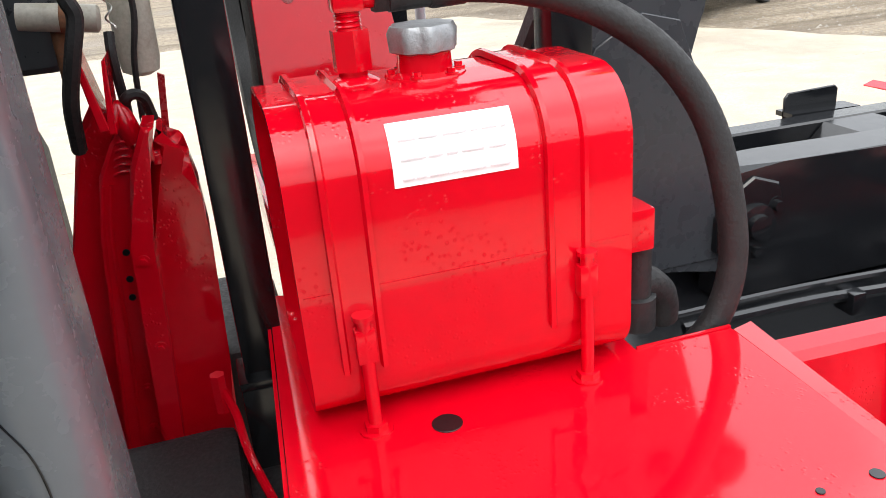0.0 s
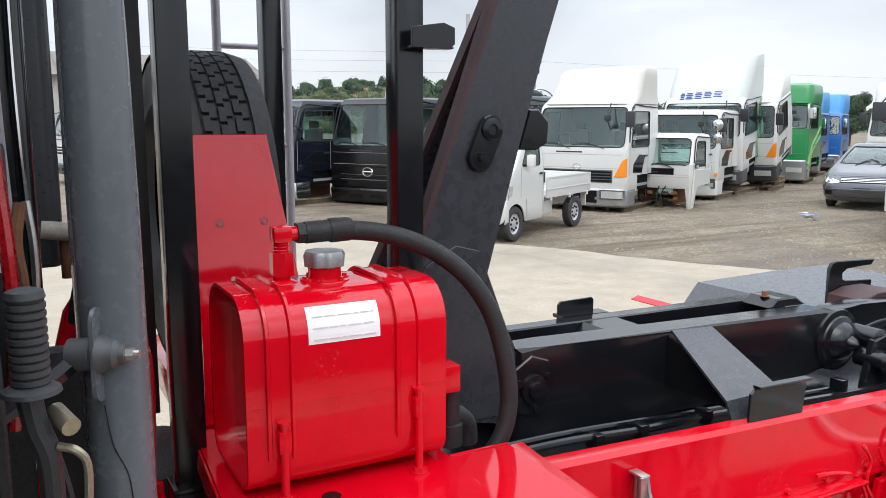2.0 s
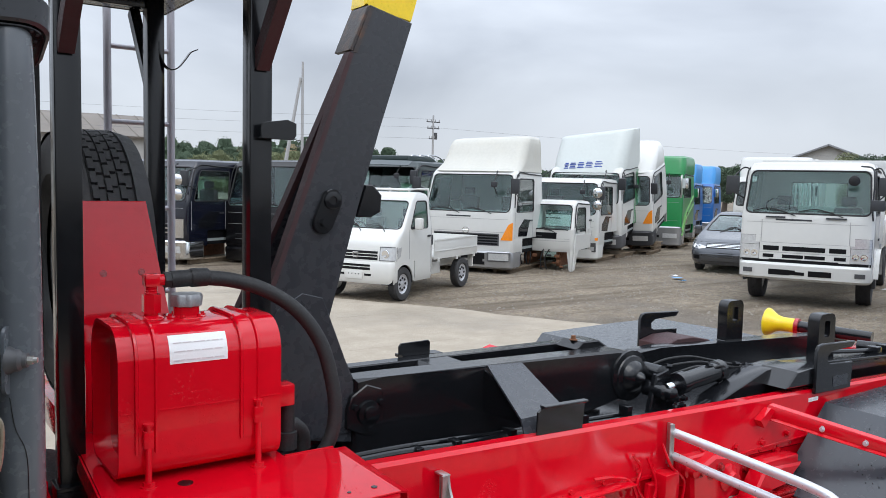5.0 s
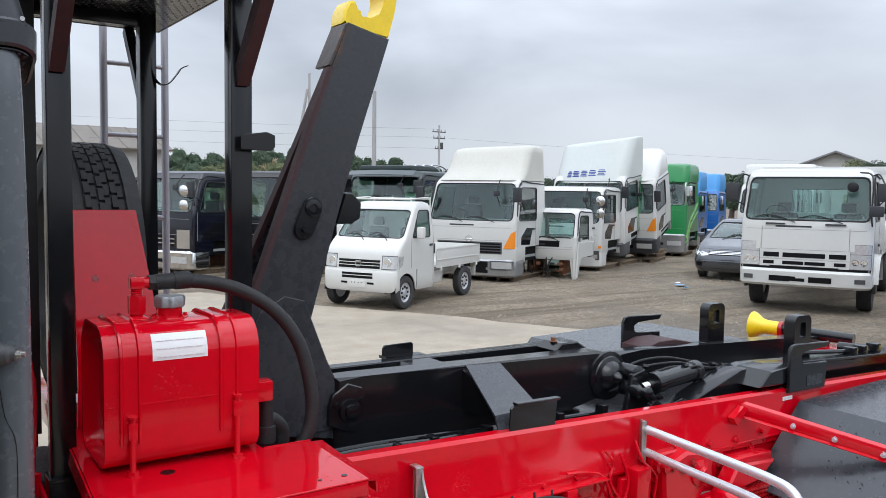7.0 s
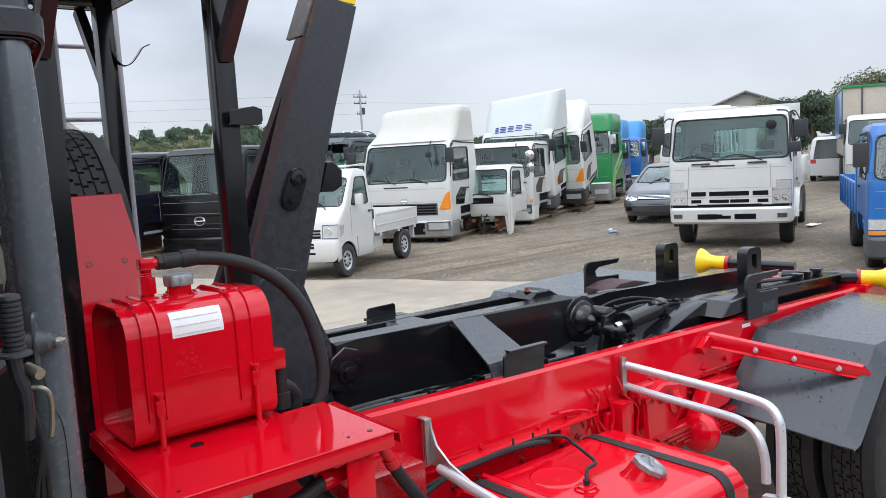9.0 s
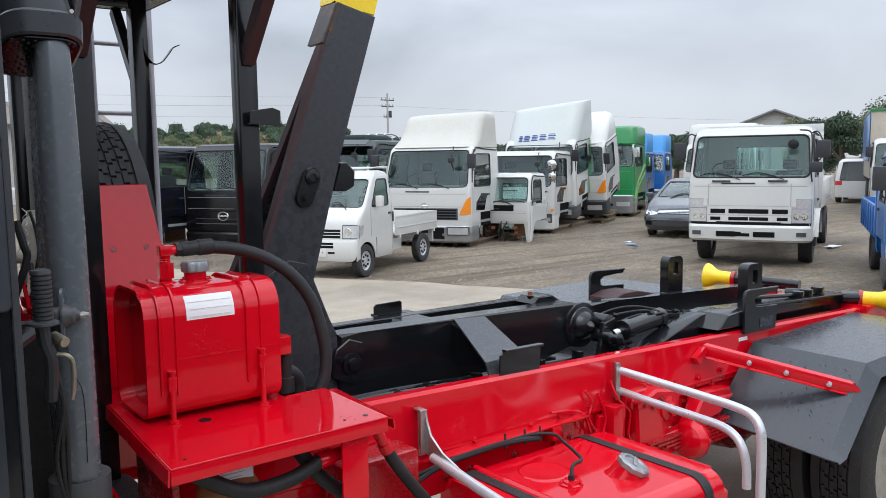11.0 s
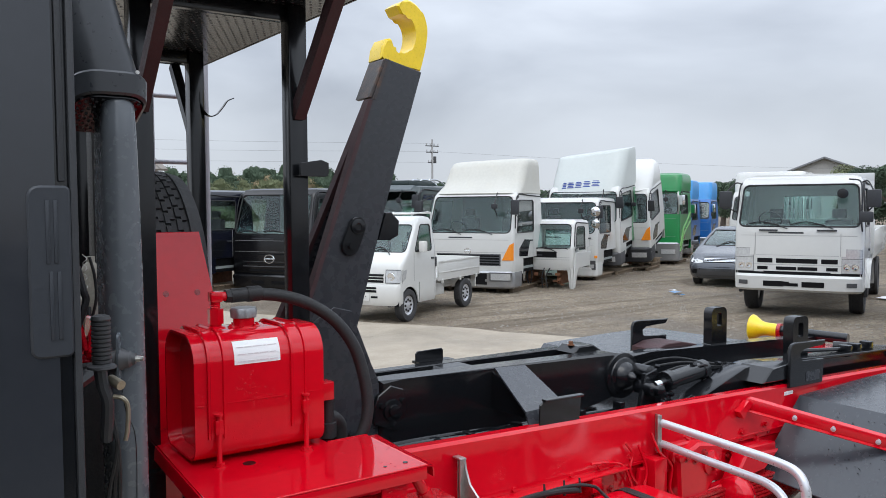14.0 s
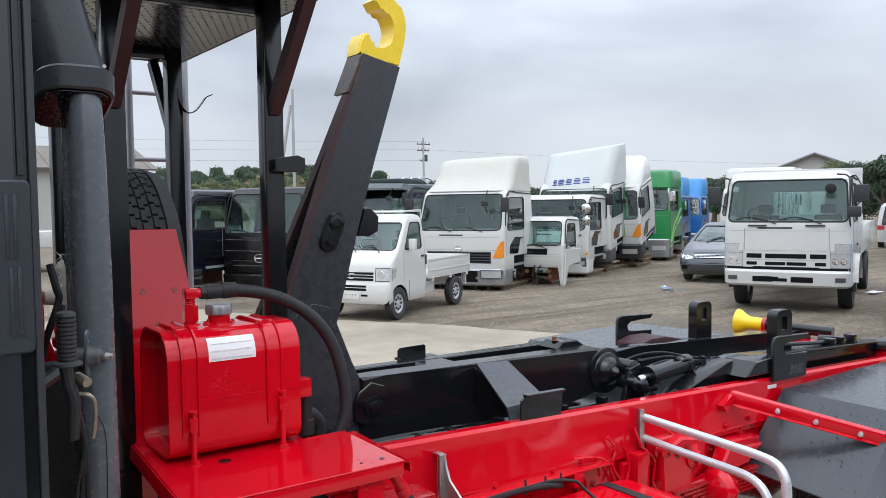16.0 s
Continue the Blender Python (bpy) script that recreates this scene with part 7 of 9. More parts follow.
            prism(bm, [(-0.40, 0.84 + f), (-0.92, 0.82 + f), (-1.10, 1.20 + f), (-0.74, 1.22 + f), (-0.42, 1.02 + f)], "y", y0, s * (w + 0.006) if s > 0 else y1) if s > 0 else prism(bm, [(-0.40, 0.84 + f), (-0.92, 0.82 + f), (-1.10, 1.20 + f), (-0.74, 1.22 + f), (-0.42, 1.02 + f)], "y", s * (w + 0.006), y1)
            part("door_glass_panel", bm, M_CABBLACK, ob)
    if mirrors:
        for s in (-1, 1):
            mirror(ob, (sh.front(s * (h - 0.1), zw1 + f) - 0.05, s * (h - 0.07), zw1 - 0.02 + f), (0.10, s * (h + 0.10), zw1 - 0.25 + f), (0.09, 0.19, 0.33), M_CHROME if group and paint in (M_GREEN, M_BLUE) else None)
        mirror(ob, (-lean, h * 0.55, zw1 + 0.05 + f), (0.04, h * 0.62, zw1 - 0.22 + f), (0.05, 0.15, 0.12))
    wiper(ob, sh, -h * 0.15, zw0 + f, h * 0.38, -1)
    wiper(ob, sh, h * 0.55, zw0 + f, h * 0.38, -1)
    if logo == "ring":
        bm = B()
        x = sh.front(0, 1.2 + f) + 0.01
        tube(bm, [(x, badge * 0.085 * math.cos(t), (badge_z or zw0 - 0.32) + f + badge * 0.062 * math.sin(t)) for t in np.linspace(0, 2 * math.pi, 20)], 0.010 * badge, 6, 1)
        tube(bm, [(x, -0.085 * badge, (badge_z or zw0 - 0.32) + f), (x, 0.085 * badge, (badge_z or zw0 - 0.32) + f)], 0.009 * badge, 6, 1)
        part("grille_badge", bm, M_CHROME, ob, "plain chrome ring badge")
    if fairing:
        bm = B()
        t = roof + f - 0.05
        H = fair_h
        fm = fair_mat or paint
        if fairing == "hood":
            fl = [(t, -lean - 0.20, -L + 0.05, h - 0.13), (t + H * 0.12, -lean - 0.28, -L, h - 0.08), (t + H * 0.5, -lean - 0.42, -L - 0.02, h - 0.09), (t + H * 0.85, -lean - 0.56, -L - 0.02, h - 0.12), (t + H * 0.97, -lean - 0.66, -L, h - 0.17), (t + H, -lean - 0.80, -L + 0.05, h - 0.26)]
        elif fairing == "wedge":
            fl = [(t, -lean - 0.10, -L, h - 0.06), (t + H * 0.3, -lean - 0.36, -L - 0.05, h - 0.05), (t + H * 0.65, -lean - 0.70, -L - 0.1, h - 0.06), (t + H * 0.92, -lean - 0.98, -L - 0.12, h - 0.08), (t + H, -lean - 1.1, -L - 0.12, h - 0.14)]
        else:
            fl = [(t, -lean - 0.12, -L + 0.05, h - 0.08), (t + H * 0.2, -lean - 0.18, -L, h - 0.06), (t + H * 0.8, -lean - 0.26, -L, h - 0.07), (t + H * 0.95, -lean - 0.33, -L, h - 0.10), (t + H, -lean - 0.45, -L + 0.04, h - 0.17)]
        if prof:
            fl = [(z, x, -L, w) for z, x, w in prof]
        fsh = Shell(W, fl, rf=prof_rf, rb=0.06)
        if prof_tilt:
            for row in fsh.grid:
                for q in row:
                    q.z += prof_tilt * q.y * (q.z - fl[0][0]) / (fl[-1][0] - fl[0][0])
        fo = part("roof_fairing", fsh.mesh(0.015), fm, ob, "")
        if sign:
            bm = B()
            y = -0.66
            for wide in (0.13, 0.21, 0.21, 0.23, 0.25):
                z0, zh = 2.43 + 0.06 * (y + 0.66), 0.15
                for k in range(4):
                    yy, zz = y + 0.02 * (k % 2), z0 + k * zh * 0.29
                    xx = fsh.front(yy + wide / 2, zz)
                    box(bm, (xx - 0.02, yy, zz), (xx + 0.008, yy + wide * (0.92 if k % 2 == 0 else 0.70), zz + 0.024))
                y += wide + 0.03
            part("painted_sign", bm, M_INKBLUE, fo, "blue bars of a painted company sign")
    return ob, sh


random.seed(3)
# white lorry cab with a cream roof hood
m = heading(10.98, 13.87, 208)
hino, hsh = cab("lorry_cab", m, "white lorry cab with a faded cream roof hood standing on pallets", M_WHITE, 2.25, 2.0, zb=0.42, zw0=1.385, zw1=2.22, roof=2.36, bumper=M_SILVERP, bz=(0.11, 0.51), lean=0.28, lamps="", fairing="hood", fair_mat=M_CREAM,
                rear=False, group="cabs in the row", logo="ring", badge_z=0.96, amber_z=(0.76, 1.16), grille=((0.65, 0.03), (0.71, 0.03), (0.77, 0.03), (0.83, 0.03)),
                prof=((2.30, -0.34, 1.08), (2.37, -0.44, 1.07), (2.50, -0.66, 1.05), (2.72, -0.84, 1.04), (2.94, -0.97, 1.03), (3.05, -1.06, 1.01), (3.10, -1.16, 0.97), (3.125, -1.32, 0.90)), prof_rf=0.26, prof_tilt=0.03)
curved_strip(hsh, hino, "grille_panel", M_GREYP, -0.82, 0.82, 0.63, 0.90, 0.006)
for k in range(4):
    curved_strip(hsh, hino, "grille_void", M_VOID, -0.79, 0.79, 0.65 + 0.062 * k, 0.688 + 0.062 * k, 0.009)
hb = Shell(2.25, [(0.15, 0.07, -0.5, 1.12), (0.51, 0.09, -0.5, 1.13)], rf=0.2, rb=0.03)
for s in (-1, 1):
    curved_strip(hb, hino, "headlamp", M_LAMP, *sorted((s * 0.62, s * 1.07)), 0.31, 0.46, 0.016)
    curved_strip(hb, hino, "headlamp_trim", M_GREYP, *sorted((s * 0.58, s * 1.10)), 0.28, 0.485, 0.008)
curved_strip(hb, hino, "bumper_intake", M_VOID, -0.52, 0.52, 0.20, 0.27, 0.006)
curved_strip(hb, hino, "bumper_intake", M_VOID, -0.52, 0.52, 0.33, 0.46, 0.006)
pallets(m, "", -1.9, -0.3, 0.62)
# small stripped white cab
m = heading(12.90, 13.54, 205)
o, s_ = cab("small_cab", m, "small stripped white lorry cab with missing bumper and lamps", M_WHITE, 1.70, 1.30, zb=0.45, zw0=0.92, zw1=1.55, roof=1.66, lean=0.24, lamps="", amber=False, mirrors=False, group="cabs in the row", wing=False, grille=((0.76, 0.13),), seats=False, logo="")
for k in range(22):
    bm = B()
    x, y, z = random.uniform(-0.15, 0.06), random.uniform(-0.65, 0.65), random.uniform(0.08, 0.52)
    box(bm, (x - random.uniform(0.03, 0.09), y - random.uniform(0.03, 0.14), z - random.uniform(0.02, 0.06)), (x, y, z), 0.004)
    part("exposed_bracket", bm, M_RUST if k % 3 else M_PLASTIC, o)
for k in range(8):
    bm = B()
    y = random.uniform(-0.7, 0.7)
    tube(bm, [(-0.02, y, 0.5), (0.05, y + random.uniform(-0.1, 0.1), 0.3), (0.03, y + random.uniform(-0.1, 0.1), 0.02)], 0.014, 6, 3)
    part("hanging_pipe", bm, M_RUBBER, o)
curved_strip(s_, o, "grille_panel", M_GREYP, -0.45, 0.45, 0.75, 0.90, 0.002)
bm = B()
prism(bm, [(-0.04, 0.03), (-0.12, 0.03), (-0.24, 0.36), (-0.34, 0.50), (-1.10, 0.52), (-1.12, 0.86), (-0.14, 0.88)], "y", 0.852, 0.885, 0.006)
part("door_skin", bm, M_WHITE, o)
pallets(m, "", -1.3, -0.5, 0.40, 1)
# white cab with a low roof
m = heading(14.80, 14.96, 208)
o, wsh = cab("lorry_cab", m, "white lorry cab with chrome mirror and low roof", M_WHITE, 2.20, 2.05, zb=0.40, zw0=1.26, zw1=2.08, roof=2.22, bumper=M_WHITE, bz=(0.10, 0.50), lamps="", rear=False, group="cabs in the row", amber=False, grille=((0.62, 0.05), (0.72, 0.05)))
for s in (-1, 1):
    curved_strip(wsh, o, "headlamp_trim", M_GREYP, *sorted((s * 0.74, s * 1.07)), 0.30, 0.54, 0.10, 8, 0.05)
    curved_strip(wsh, o, "headlamp", M_LAMP, *sorted((s * 0.78, s * 1.04)), 0.34, 0.44, 0.11, 8, 0.05)
    curved_strip(wsh, o, "turn_signal", M_AMBER, *sorted((s * 1.03, s * 1.095)), 0.60, 0.67, 0.014, 5)
bm = B()
lathe(bm, (0.16, 1.12, 1.84), (1, 0.1, -0.1), [(-0.03, 0.05), (-0.01, 0.12), (0.03, 0.13), (0.06, 0.09), (0.075, 0.01)], 18)
part("chrome_mirror", bm, M_CHROME, o)
bm = B()
lathe(bm, (0.14, 1.12, 1.52), (1, 0.1, -0.2), [(-0.03, 0.05), (-0.01, 0.11), (0.03, 0.12), (0.06, 0.08), (0.07, 0.01)], 18)
part("chrome_mirror", bm, M_CHROME, o)
pallets(m, "", -1.9, -0.3, 0.62)
# white cab with green stripes, tall fairing and sign
m = heading(16.49, 15.76, 206)
o, s_ = cab("lorry_cab", m @ pose(-0.12, 0, 0.04, 0, 7.5, 0), "white lorry cab with green stripes, tall wedge fairing and blue sign", M_WHITE, 2.25, 2.1, zb=0.45, zw0=1.48, zw1=2.32, roof=2.48, bumper=M_GREYP, bz=(0.22, 0.62), lamps="bumper", fairing="wedge", fair_mat=M_FAIRING, rear=False, group="cabs in the row", amber=False, sign=True,
            prof=((2.28, -0.30, 1.08), (2.45, -0.40, 1.09), (2.75, -0.60, 1.10), (3.00, -0.80, 1.10), (3.30, -1.02, 1.10), (3.36, -1.08, 1.08), (3.375, -1.14, 1.04)), prof_rf=0.48, prof_tilt=0.10)
for k in range(3):
    bm = B()
    prism(bm, [(-1.28 - 0.16 * k, 0.75), (-1.36 - 0.16 * k, 0.75), (-1.66 - 0.10 * k, 2.30), (-1.60 - 0.10 * k, 2.30)], "y", 1.127, 1.131)
    part("door_stripe", bm, M_GREEN, o)
pallets(m, "", -1.9, -0.3, 0.62)
# white cab with rounded fairing and amber lamps
m = heading(18.12, 16.05, 208)
cab("lorry_cab", m @ pose(-0.12, 0, 0.05, 0, 13, 0), "white lorry cab with rounded roof fairing and dark bumper", M_WHITE, 2.3, 2.1, zb=0.45, zw0=1.46, zw1=2.26, roof=2.42, bumper=M_PLASTIC, bz=(0.24, 0.70), lamps="bumper", fairing="hood", rear=False, group="cabs in the row", amber_z=(0.92, 1.32), grille=((0.74, 0.26),),
    prof=((2.36, -0.34, 1.08), (2.5, -0.5, 1.08), (2.7, -0.8, 1.06), (2.88, -1.1, 1.02), (2.98, -1.35, 0.92), (3.02, -1.6, 0.8)), prof_rf=0.45)
pallets(m, "", -1.9, -0.3, 0.62)
pallets(m @ pose(0, 0, 0.112), "", -1.95, -1.0, 0.62)
pallets(m @ pose(0, 0, 0.224), "", -1.95, -1.3, 0.62)
# green cab
m = heading(21.2, 17.55, 208)
o, s_ = cab("lorry_cab", m, "green lorry cab with a square green roof fairing", M_GREEN, 2.4, 2.2, zb=0.45, zw0=1.70, zw1=2.42, roof=2.55, bumper=M_SILVERP, bz=(0.10, 0.74), lamps="bumper", fairing="box", rear=False, group="cabs in the row", amber=False,
            prof=((2.48, -0.32, 1.16), (2.56, -0.34, 1.17), (2.9, -0.40, 1.17), (3.03, -0.46, 1.14), (3.09, -0.60, 1.06)))
bm = B()
tube(bm, [(0.02, 1.16, 1.70), (0.10, 1.20, 2.0), (0.08, 1.16, 2.36), (-0.3, 1.1, 2.44)], 0.03, 8)
part("mirror_arm", bm, M_STEEL, o)
for k in range(2):
    bm = B()
    tube(bm, [(-0.1, 1.215, 0.45 + 0.16 * k), (-0.6, 1.215, 0.95 + 0.2 * k), (-1.2, 1.21, 1.20 + 0.22 * k), (-1.9, 1.21, 1.45 + 0.3 * k)], 0.028, 6)
    part("door_stripe", bm, M_STRIPE, o)
pallets(m, "", -1.9, -0.3, 0.7)
for x, y in ((24.35, 19.5), (27.4, 20.9)):
    m = heading(x, y, 208)
    cab("lorry_cab", m, "blue lorry cab with light blue roof fairing", M_BLUE, 2.3, 2.1, zb=0.45, zw0=1.42, zw1=2.10, roof=2.26, bumper=M_SILVERP, bz=(0.16, 0.66), lamps="bumper", fairing="box", fair_h=0.74, fair_mat=M_SKYBLUE, amber=False, rear=False, group="cabs in the row")
    pallets(m, "", -1.9, -0.3, 0.7)
# dark cabs on the far left of the row
m = heading(7.41, 17.03, 212)
o, ksh = cab("lorry_cab", m, "black lorry cab with plain ring badge on the grille", M_DARKCAB, 2.25, 2.1, zb=0.36, zw0=1.36, zw1=2.30, roof=2.46, bumper=M_DARKCAB, bz=(0.05, 0.38), lamps="", group="cabs in the row", amber=False, logo="ring", badge_z=0.76, badge=1.6, seats=False, wing=False, mirrors=False, rear=False, grille=((0.46, 0.05), (0.62, 0.03), (0.86, 0.03)))
for s in (-1, 1):
    curved_strip(ksh, o, "headlamp", M_LAMP, *sorted((s * 0.66, s * 1.06)), 0.15, 0.33, 0.085, 10, 0.04)
curved_strip(ksh, o, "grille_trim", M_GREYP, -0.78, 0.78, 0.57, 0.59, 0.006)
curved_strip(ksh, o, "grille_trim", M_GREYP, -0.78, 0.78, 0.69, 0.70, 0.006)
pallets(m, "", -1.9, -0.3, 0.62)
m = heading(5.2, 18.45, 207)
o, nsh = cab("lorry_cab", m, "glossy navy lorry cab with chrome grille and bumper", M_NAVY, 2.3, 2.1, zb=0.42, zw0=1.46, zw1=2.24, roof=2.42, bumper=M_CHROME, bz=(0.12, 0.56), lamps="bumper", group="cabs in the row", amber=False, grille=((0.66, 0.05), (0.76, 0.05), (0.86, 0.05)))
for z in (1.62, 1.95):
    bm = B()
    lathe(bm, (0.14, 1.10, z), (1, 0.1, -0.1), [(-0.03, 0.05), (-0.01, 0.12), (0.03, 0.13), (0.06, 0.09), (0.075, 0.01)], 18)
    part("chrome_mirror", bm, M_CHROME, o)
for s in (-1, 1):
    curved_strip(nsh, o, "headlamp", M_CHROME, *sorted((s * 0.70, s * 1.08)), 0.62, 1.05, 0.02, 12)
curved_strip(nsh, o, "grille_trim", M_CHROME, -0.62, 0.62, 0.72, 0.745, 0.010)
curved_strip(nsh, o, "grille_trim", M_CHROME, -0.62, 0.62, 0.82, 0.845, 0.010)
pallets(m, "", -1.9, -0.3, 0.62)
m = heading(10.3, 16.9, 206)
o, s_ = cab("lorry_cab", m, "dark teal lorry cab with sun visor and roof ladder", M_TEALCAB, 2.3, 2.1, zb=0.42, zw0=1.60, zw1=2.38, roof=2.54, bumper=M_SILVERP, bz=(0.12, 0.60), lamps="bumper", group="cabs in the row", amber=False)
bm = B()
sheet(bm, [[(-0.28, -1.0, 2.54), (-0.24, 0, 2.56), (-0.28, 1.0, 2.54)], [(-0.02, -1.02, 2.42), (0.04, 0, 2.44), (-0.02, 1.02, 2.42)]], 0.01)
part("sun_visor", bm, M_TEALCAB, o)
bm = B()
box(bm, (-1.9, -0.9, 2.54), (-0.5, 0.7, 2.68), 0.03)
part("roof_deck", bm, M_TEALCAB, o)
for y in (0.55, 0.80, 1.05):
    bm = B()
    tube(bm, [(-0.9, y, 2.66), (-1.0, y, 2.70), (-1.4, y, 2.68), (-1.75, y, 2.56), (-1.98, y, 2.3), (-2.12, y, 1.4)], 0.02, 8)
    part("chrome_rail", bm, M_CHROME, o)
pallets(m, "", -1.9, -0.3, 0.62)

# ---- small white pickup
KM = heading(6.482, 10.997, 207.9)
kei = thing("pickup_truck", KM, "small white two-seat pickup with dropside bed and steel wheels", "pickup truck")
h = 0.74
kz = [(0.30, -0.17, -1.52, h - 0.03), (0.38, -0.14, -1.52, h), (0.55, -0.135, -1.52, h), (0.66, -0.135, -1.52, h), (0.80, -0.145, -1.52, h), (0.93, -0.165, -1.52, h), (1.00, -0.19, -1.52, h), (1.06, -0.24, -1.52, h - 0.002), (1.12, -0.31, -1.52, h - 0.005, 0.08), (1.18, -0.39, -1.52, h - 0.01, 0.06), (1.21, -0.43, -1.52, h - 0.015, 0.055), (1.33, -0.53, -1.52, h - 0.03, 0.055), (1.46, -0.64, -1.51, h - 0.05, 0.055), (1.58, -0.74, -1.51, h - 0.065, 0.055), (1.68, -0.82, -1.50, h - 0.08, 0.055), (1.74, -0.87, -1.50, h - 0.09, 0.06), (1.80, -0.96, -1.48, h - 0.13, 0.08), (1.83, -1.10, -1.44, h - 0.22)]
ks = Shell(2 * h, kz, rf=0.095, rb=0.05, side=[0, 0.06, 0.12, 0.2, 0.28, 0.34, 0.42, 0.50, 0.58, 0.66, 0.76, 0.86, 0.94, 1.0])
kw = ks.opening([i for i, (k, v) in enumerate(ks.tag) if k == "F"], 1.21, 1.68)
kl = ks.opening(ks.index("L", 0.20, 0.86), 1.21, 1.68)
kr = ks.opening(ks.index("R", 0.20, 0.86), 1.21, 1.68)
ks.opening(ks.index("L", 0.0, 0.50), 0.30, 0.66)
ks.opening(ks.index("R", 0.0, 0.50), 0.30, 0.66)
part("cab_body", ks.mesh(), M_WHITE, kei)
pane(kw, kei, "windscreen", G_CLEAR, 0.010, paint=M_WHITE, r=0.08)
pane(kl, kei, "side_window", G_CLEAR, 0.012, paint=M_WHITE, r=0.05)
pane(kr, kei, "side_window", G_CLEAR, 0.012, paint=M_WHITE, r=0.05)
for y in (-0.34, 0.34):
    bm = B()
    box(bm, (-1.28, y - 0.2, 0.80), (-0.86, y + 0.2, 0.94), 0.04)
    box(bm, (-1.38, y - 0.2, 0.92), (-1.26, y + 0.2, 1.36), 0.05)
    box(bm, (-1.37, y - 0.11, 1.38), (-1.28, y + 0.11, 1.54), 0.04)
    part("seat", bm, M_SEAT, kei)
bm = B()
prism(bm, [(-0.40, 0.6), (-0.42, 1.10), (-0.56, 1.16), (-0.68, 1.08), (-0.62, 0.6)], "y", -0.66, 0.66, 0.02)
box(bm, (-1.45, -0.66, 0.42), (-0.3, 0.66, 0.52))
part("dashboard", bm, M_DASH, kei)
bm = B()
d_, u_, v_ = frame_of((0.75, 0, -0.65))
tube(bm, [Vector((-0.76, -0.34, 1.19)) + 0.17 * (math.cos(t) * u_ + math.sin(t) * v_) for t in np.linspace(0, 2 * math.pi, 16)], 0.012, 6, 1)
part("steering_wheel", bm, M_PLASTIC, kei)
kb = Shell(2 * h, [(0.30, -0.12, -0.30, h - 0.02), (0.35, -0.095, -0.30, h), (0.62, -0.085, -0.30, h + 0.003), (0.67, -0.11, -0.30, h)], rf=0.105, rb=0.03)
kbo = part("bumper", kb.mesh(0.015), M_WHITE, kei)
for a, b_, z0, z1 in ((-0.31, 0.31, 0.585, 0.622), (-0.31, 0.31, 0.528, 0.570), (-0.33, -0.20, 0.43, 0.465), (0.20, 0.33, 0.43, 0.465)):
    curved_strip(kb, kbo, "bumper_slot", M_VOID, a, b_, z0, z1, 0.003)
curved_strip(ks, kei, "grille_panel", M_GREYP, -0.42, 0.42, 0.695, 0.845, 0.002)
for a, b_, z0, z1 in ((-0.41, 0.41, 0.70, 0.742), (-0.41, 0.41, 0.752, 0.792), (-0.41, 0.41, 0.802, 0.838)):
    curved_strip(ks, kei, "grille_slot", M_VOID, a, b_, z0, z1, 0.004)
for z in (0.747, 0.797):
    curved_strip(ks, kei, "grille_bar", M_WHITE, -0.41, 0.41, z - 0.006, z + 0.006, 0.010)
bm = B()
x = ks.front(0, 0.77) + 0.016
tube(bm, [(x, -0.05, 0.815), (x, -0.042, 0.73), (x, 0.042, 0.73), (x, 0.05, 0.815), (x, -0.05, 0.815)], 0.009, 6, 1)
part("grille_badge", bm, M_CHROME, kei, "plain chrome badge")
for s in (-1, 1):
    a, b_ = sorted((s * 0.46, s * 0.735))
    curved_strip(ks, kei, "headlamp_trim", M_GREYP, a - 0.008, b_ + 0.003, 0.69, 0.925, 0.005, 12)
    curved_strip(ks, kei, "headlamp", M_LAMP, a + 0.008, b_ - 0.004, 0.702, 0.912, 0.012, 12)
    bm = B()
    prism(bm, [(-0.275, 0.72), (-0.275, 0.90), (-0.40, 0.915), (-0.36, 0.76)], "y", *sorted((s * (h - 0.004), s * (h + 0.006))))
    part("headlamp", bm, M_LAMP, kei)
    bm = B()
    lathe(bm, (ks.front(s * 0.56, 0.80) + 0.006, s * 0.56, 0.80), (1, 0, 0), [(0, 0.075), (0.008, 0.07), (0.009, 0.05), (0.004, 0.02)], 18)
    part("headlamp_bowl", bm, M_CHROME, kei)
bm = B()
box(bm, (kb.front(0, 0.44), -0.17, 0.37), (kb.front(0, 0.44) + 0.012, 0.17, 0.50), 0.004)
part("plate_holder", bm, M_WHITE, kbo, "blank white plate holder")
for y in (-0.1, -0.035, 0.035, 0.1):
    bm = B()
    cyl(bm, (kb.front(0, 0.44) + 0.010, y, 0.455), (kb.front(0, 0.44) + 0.0135, y, 0.455), 0.011, seg=8)
    part("plate_hole", bm, M_PLASTIC, kbo)
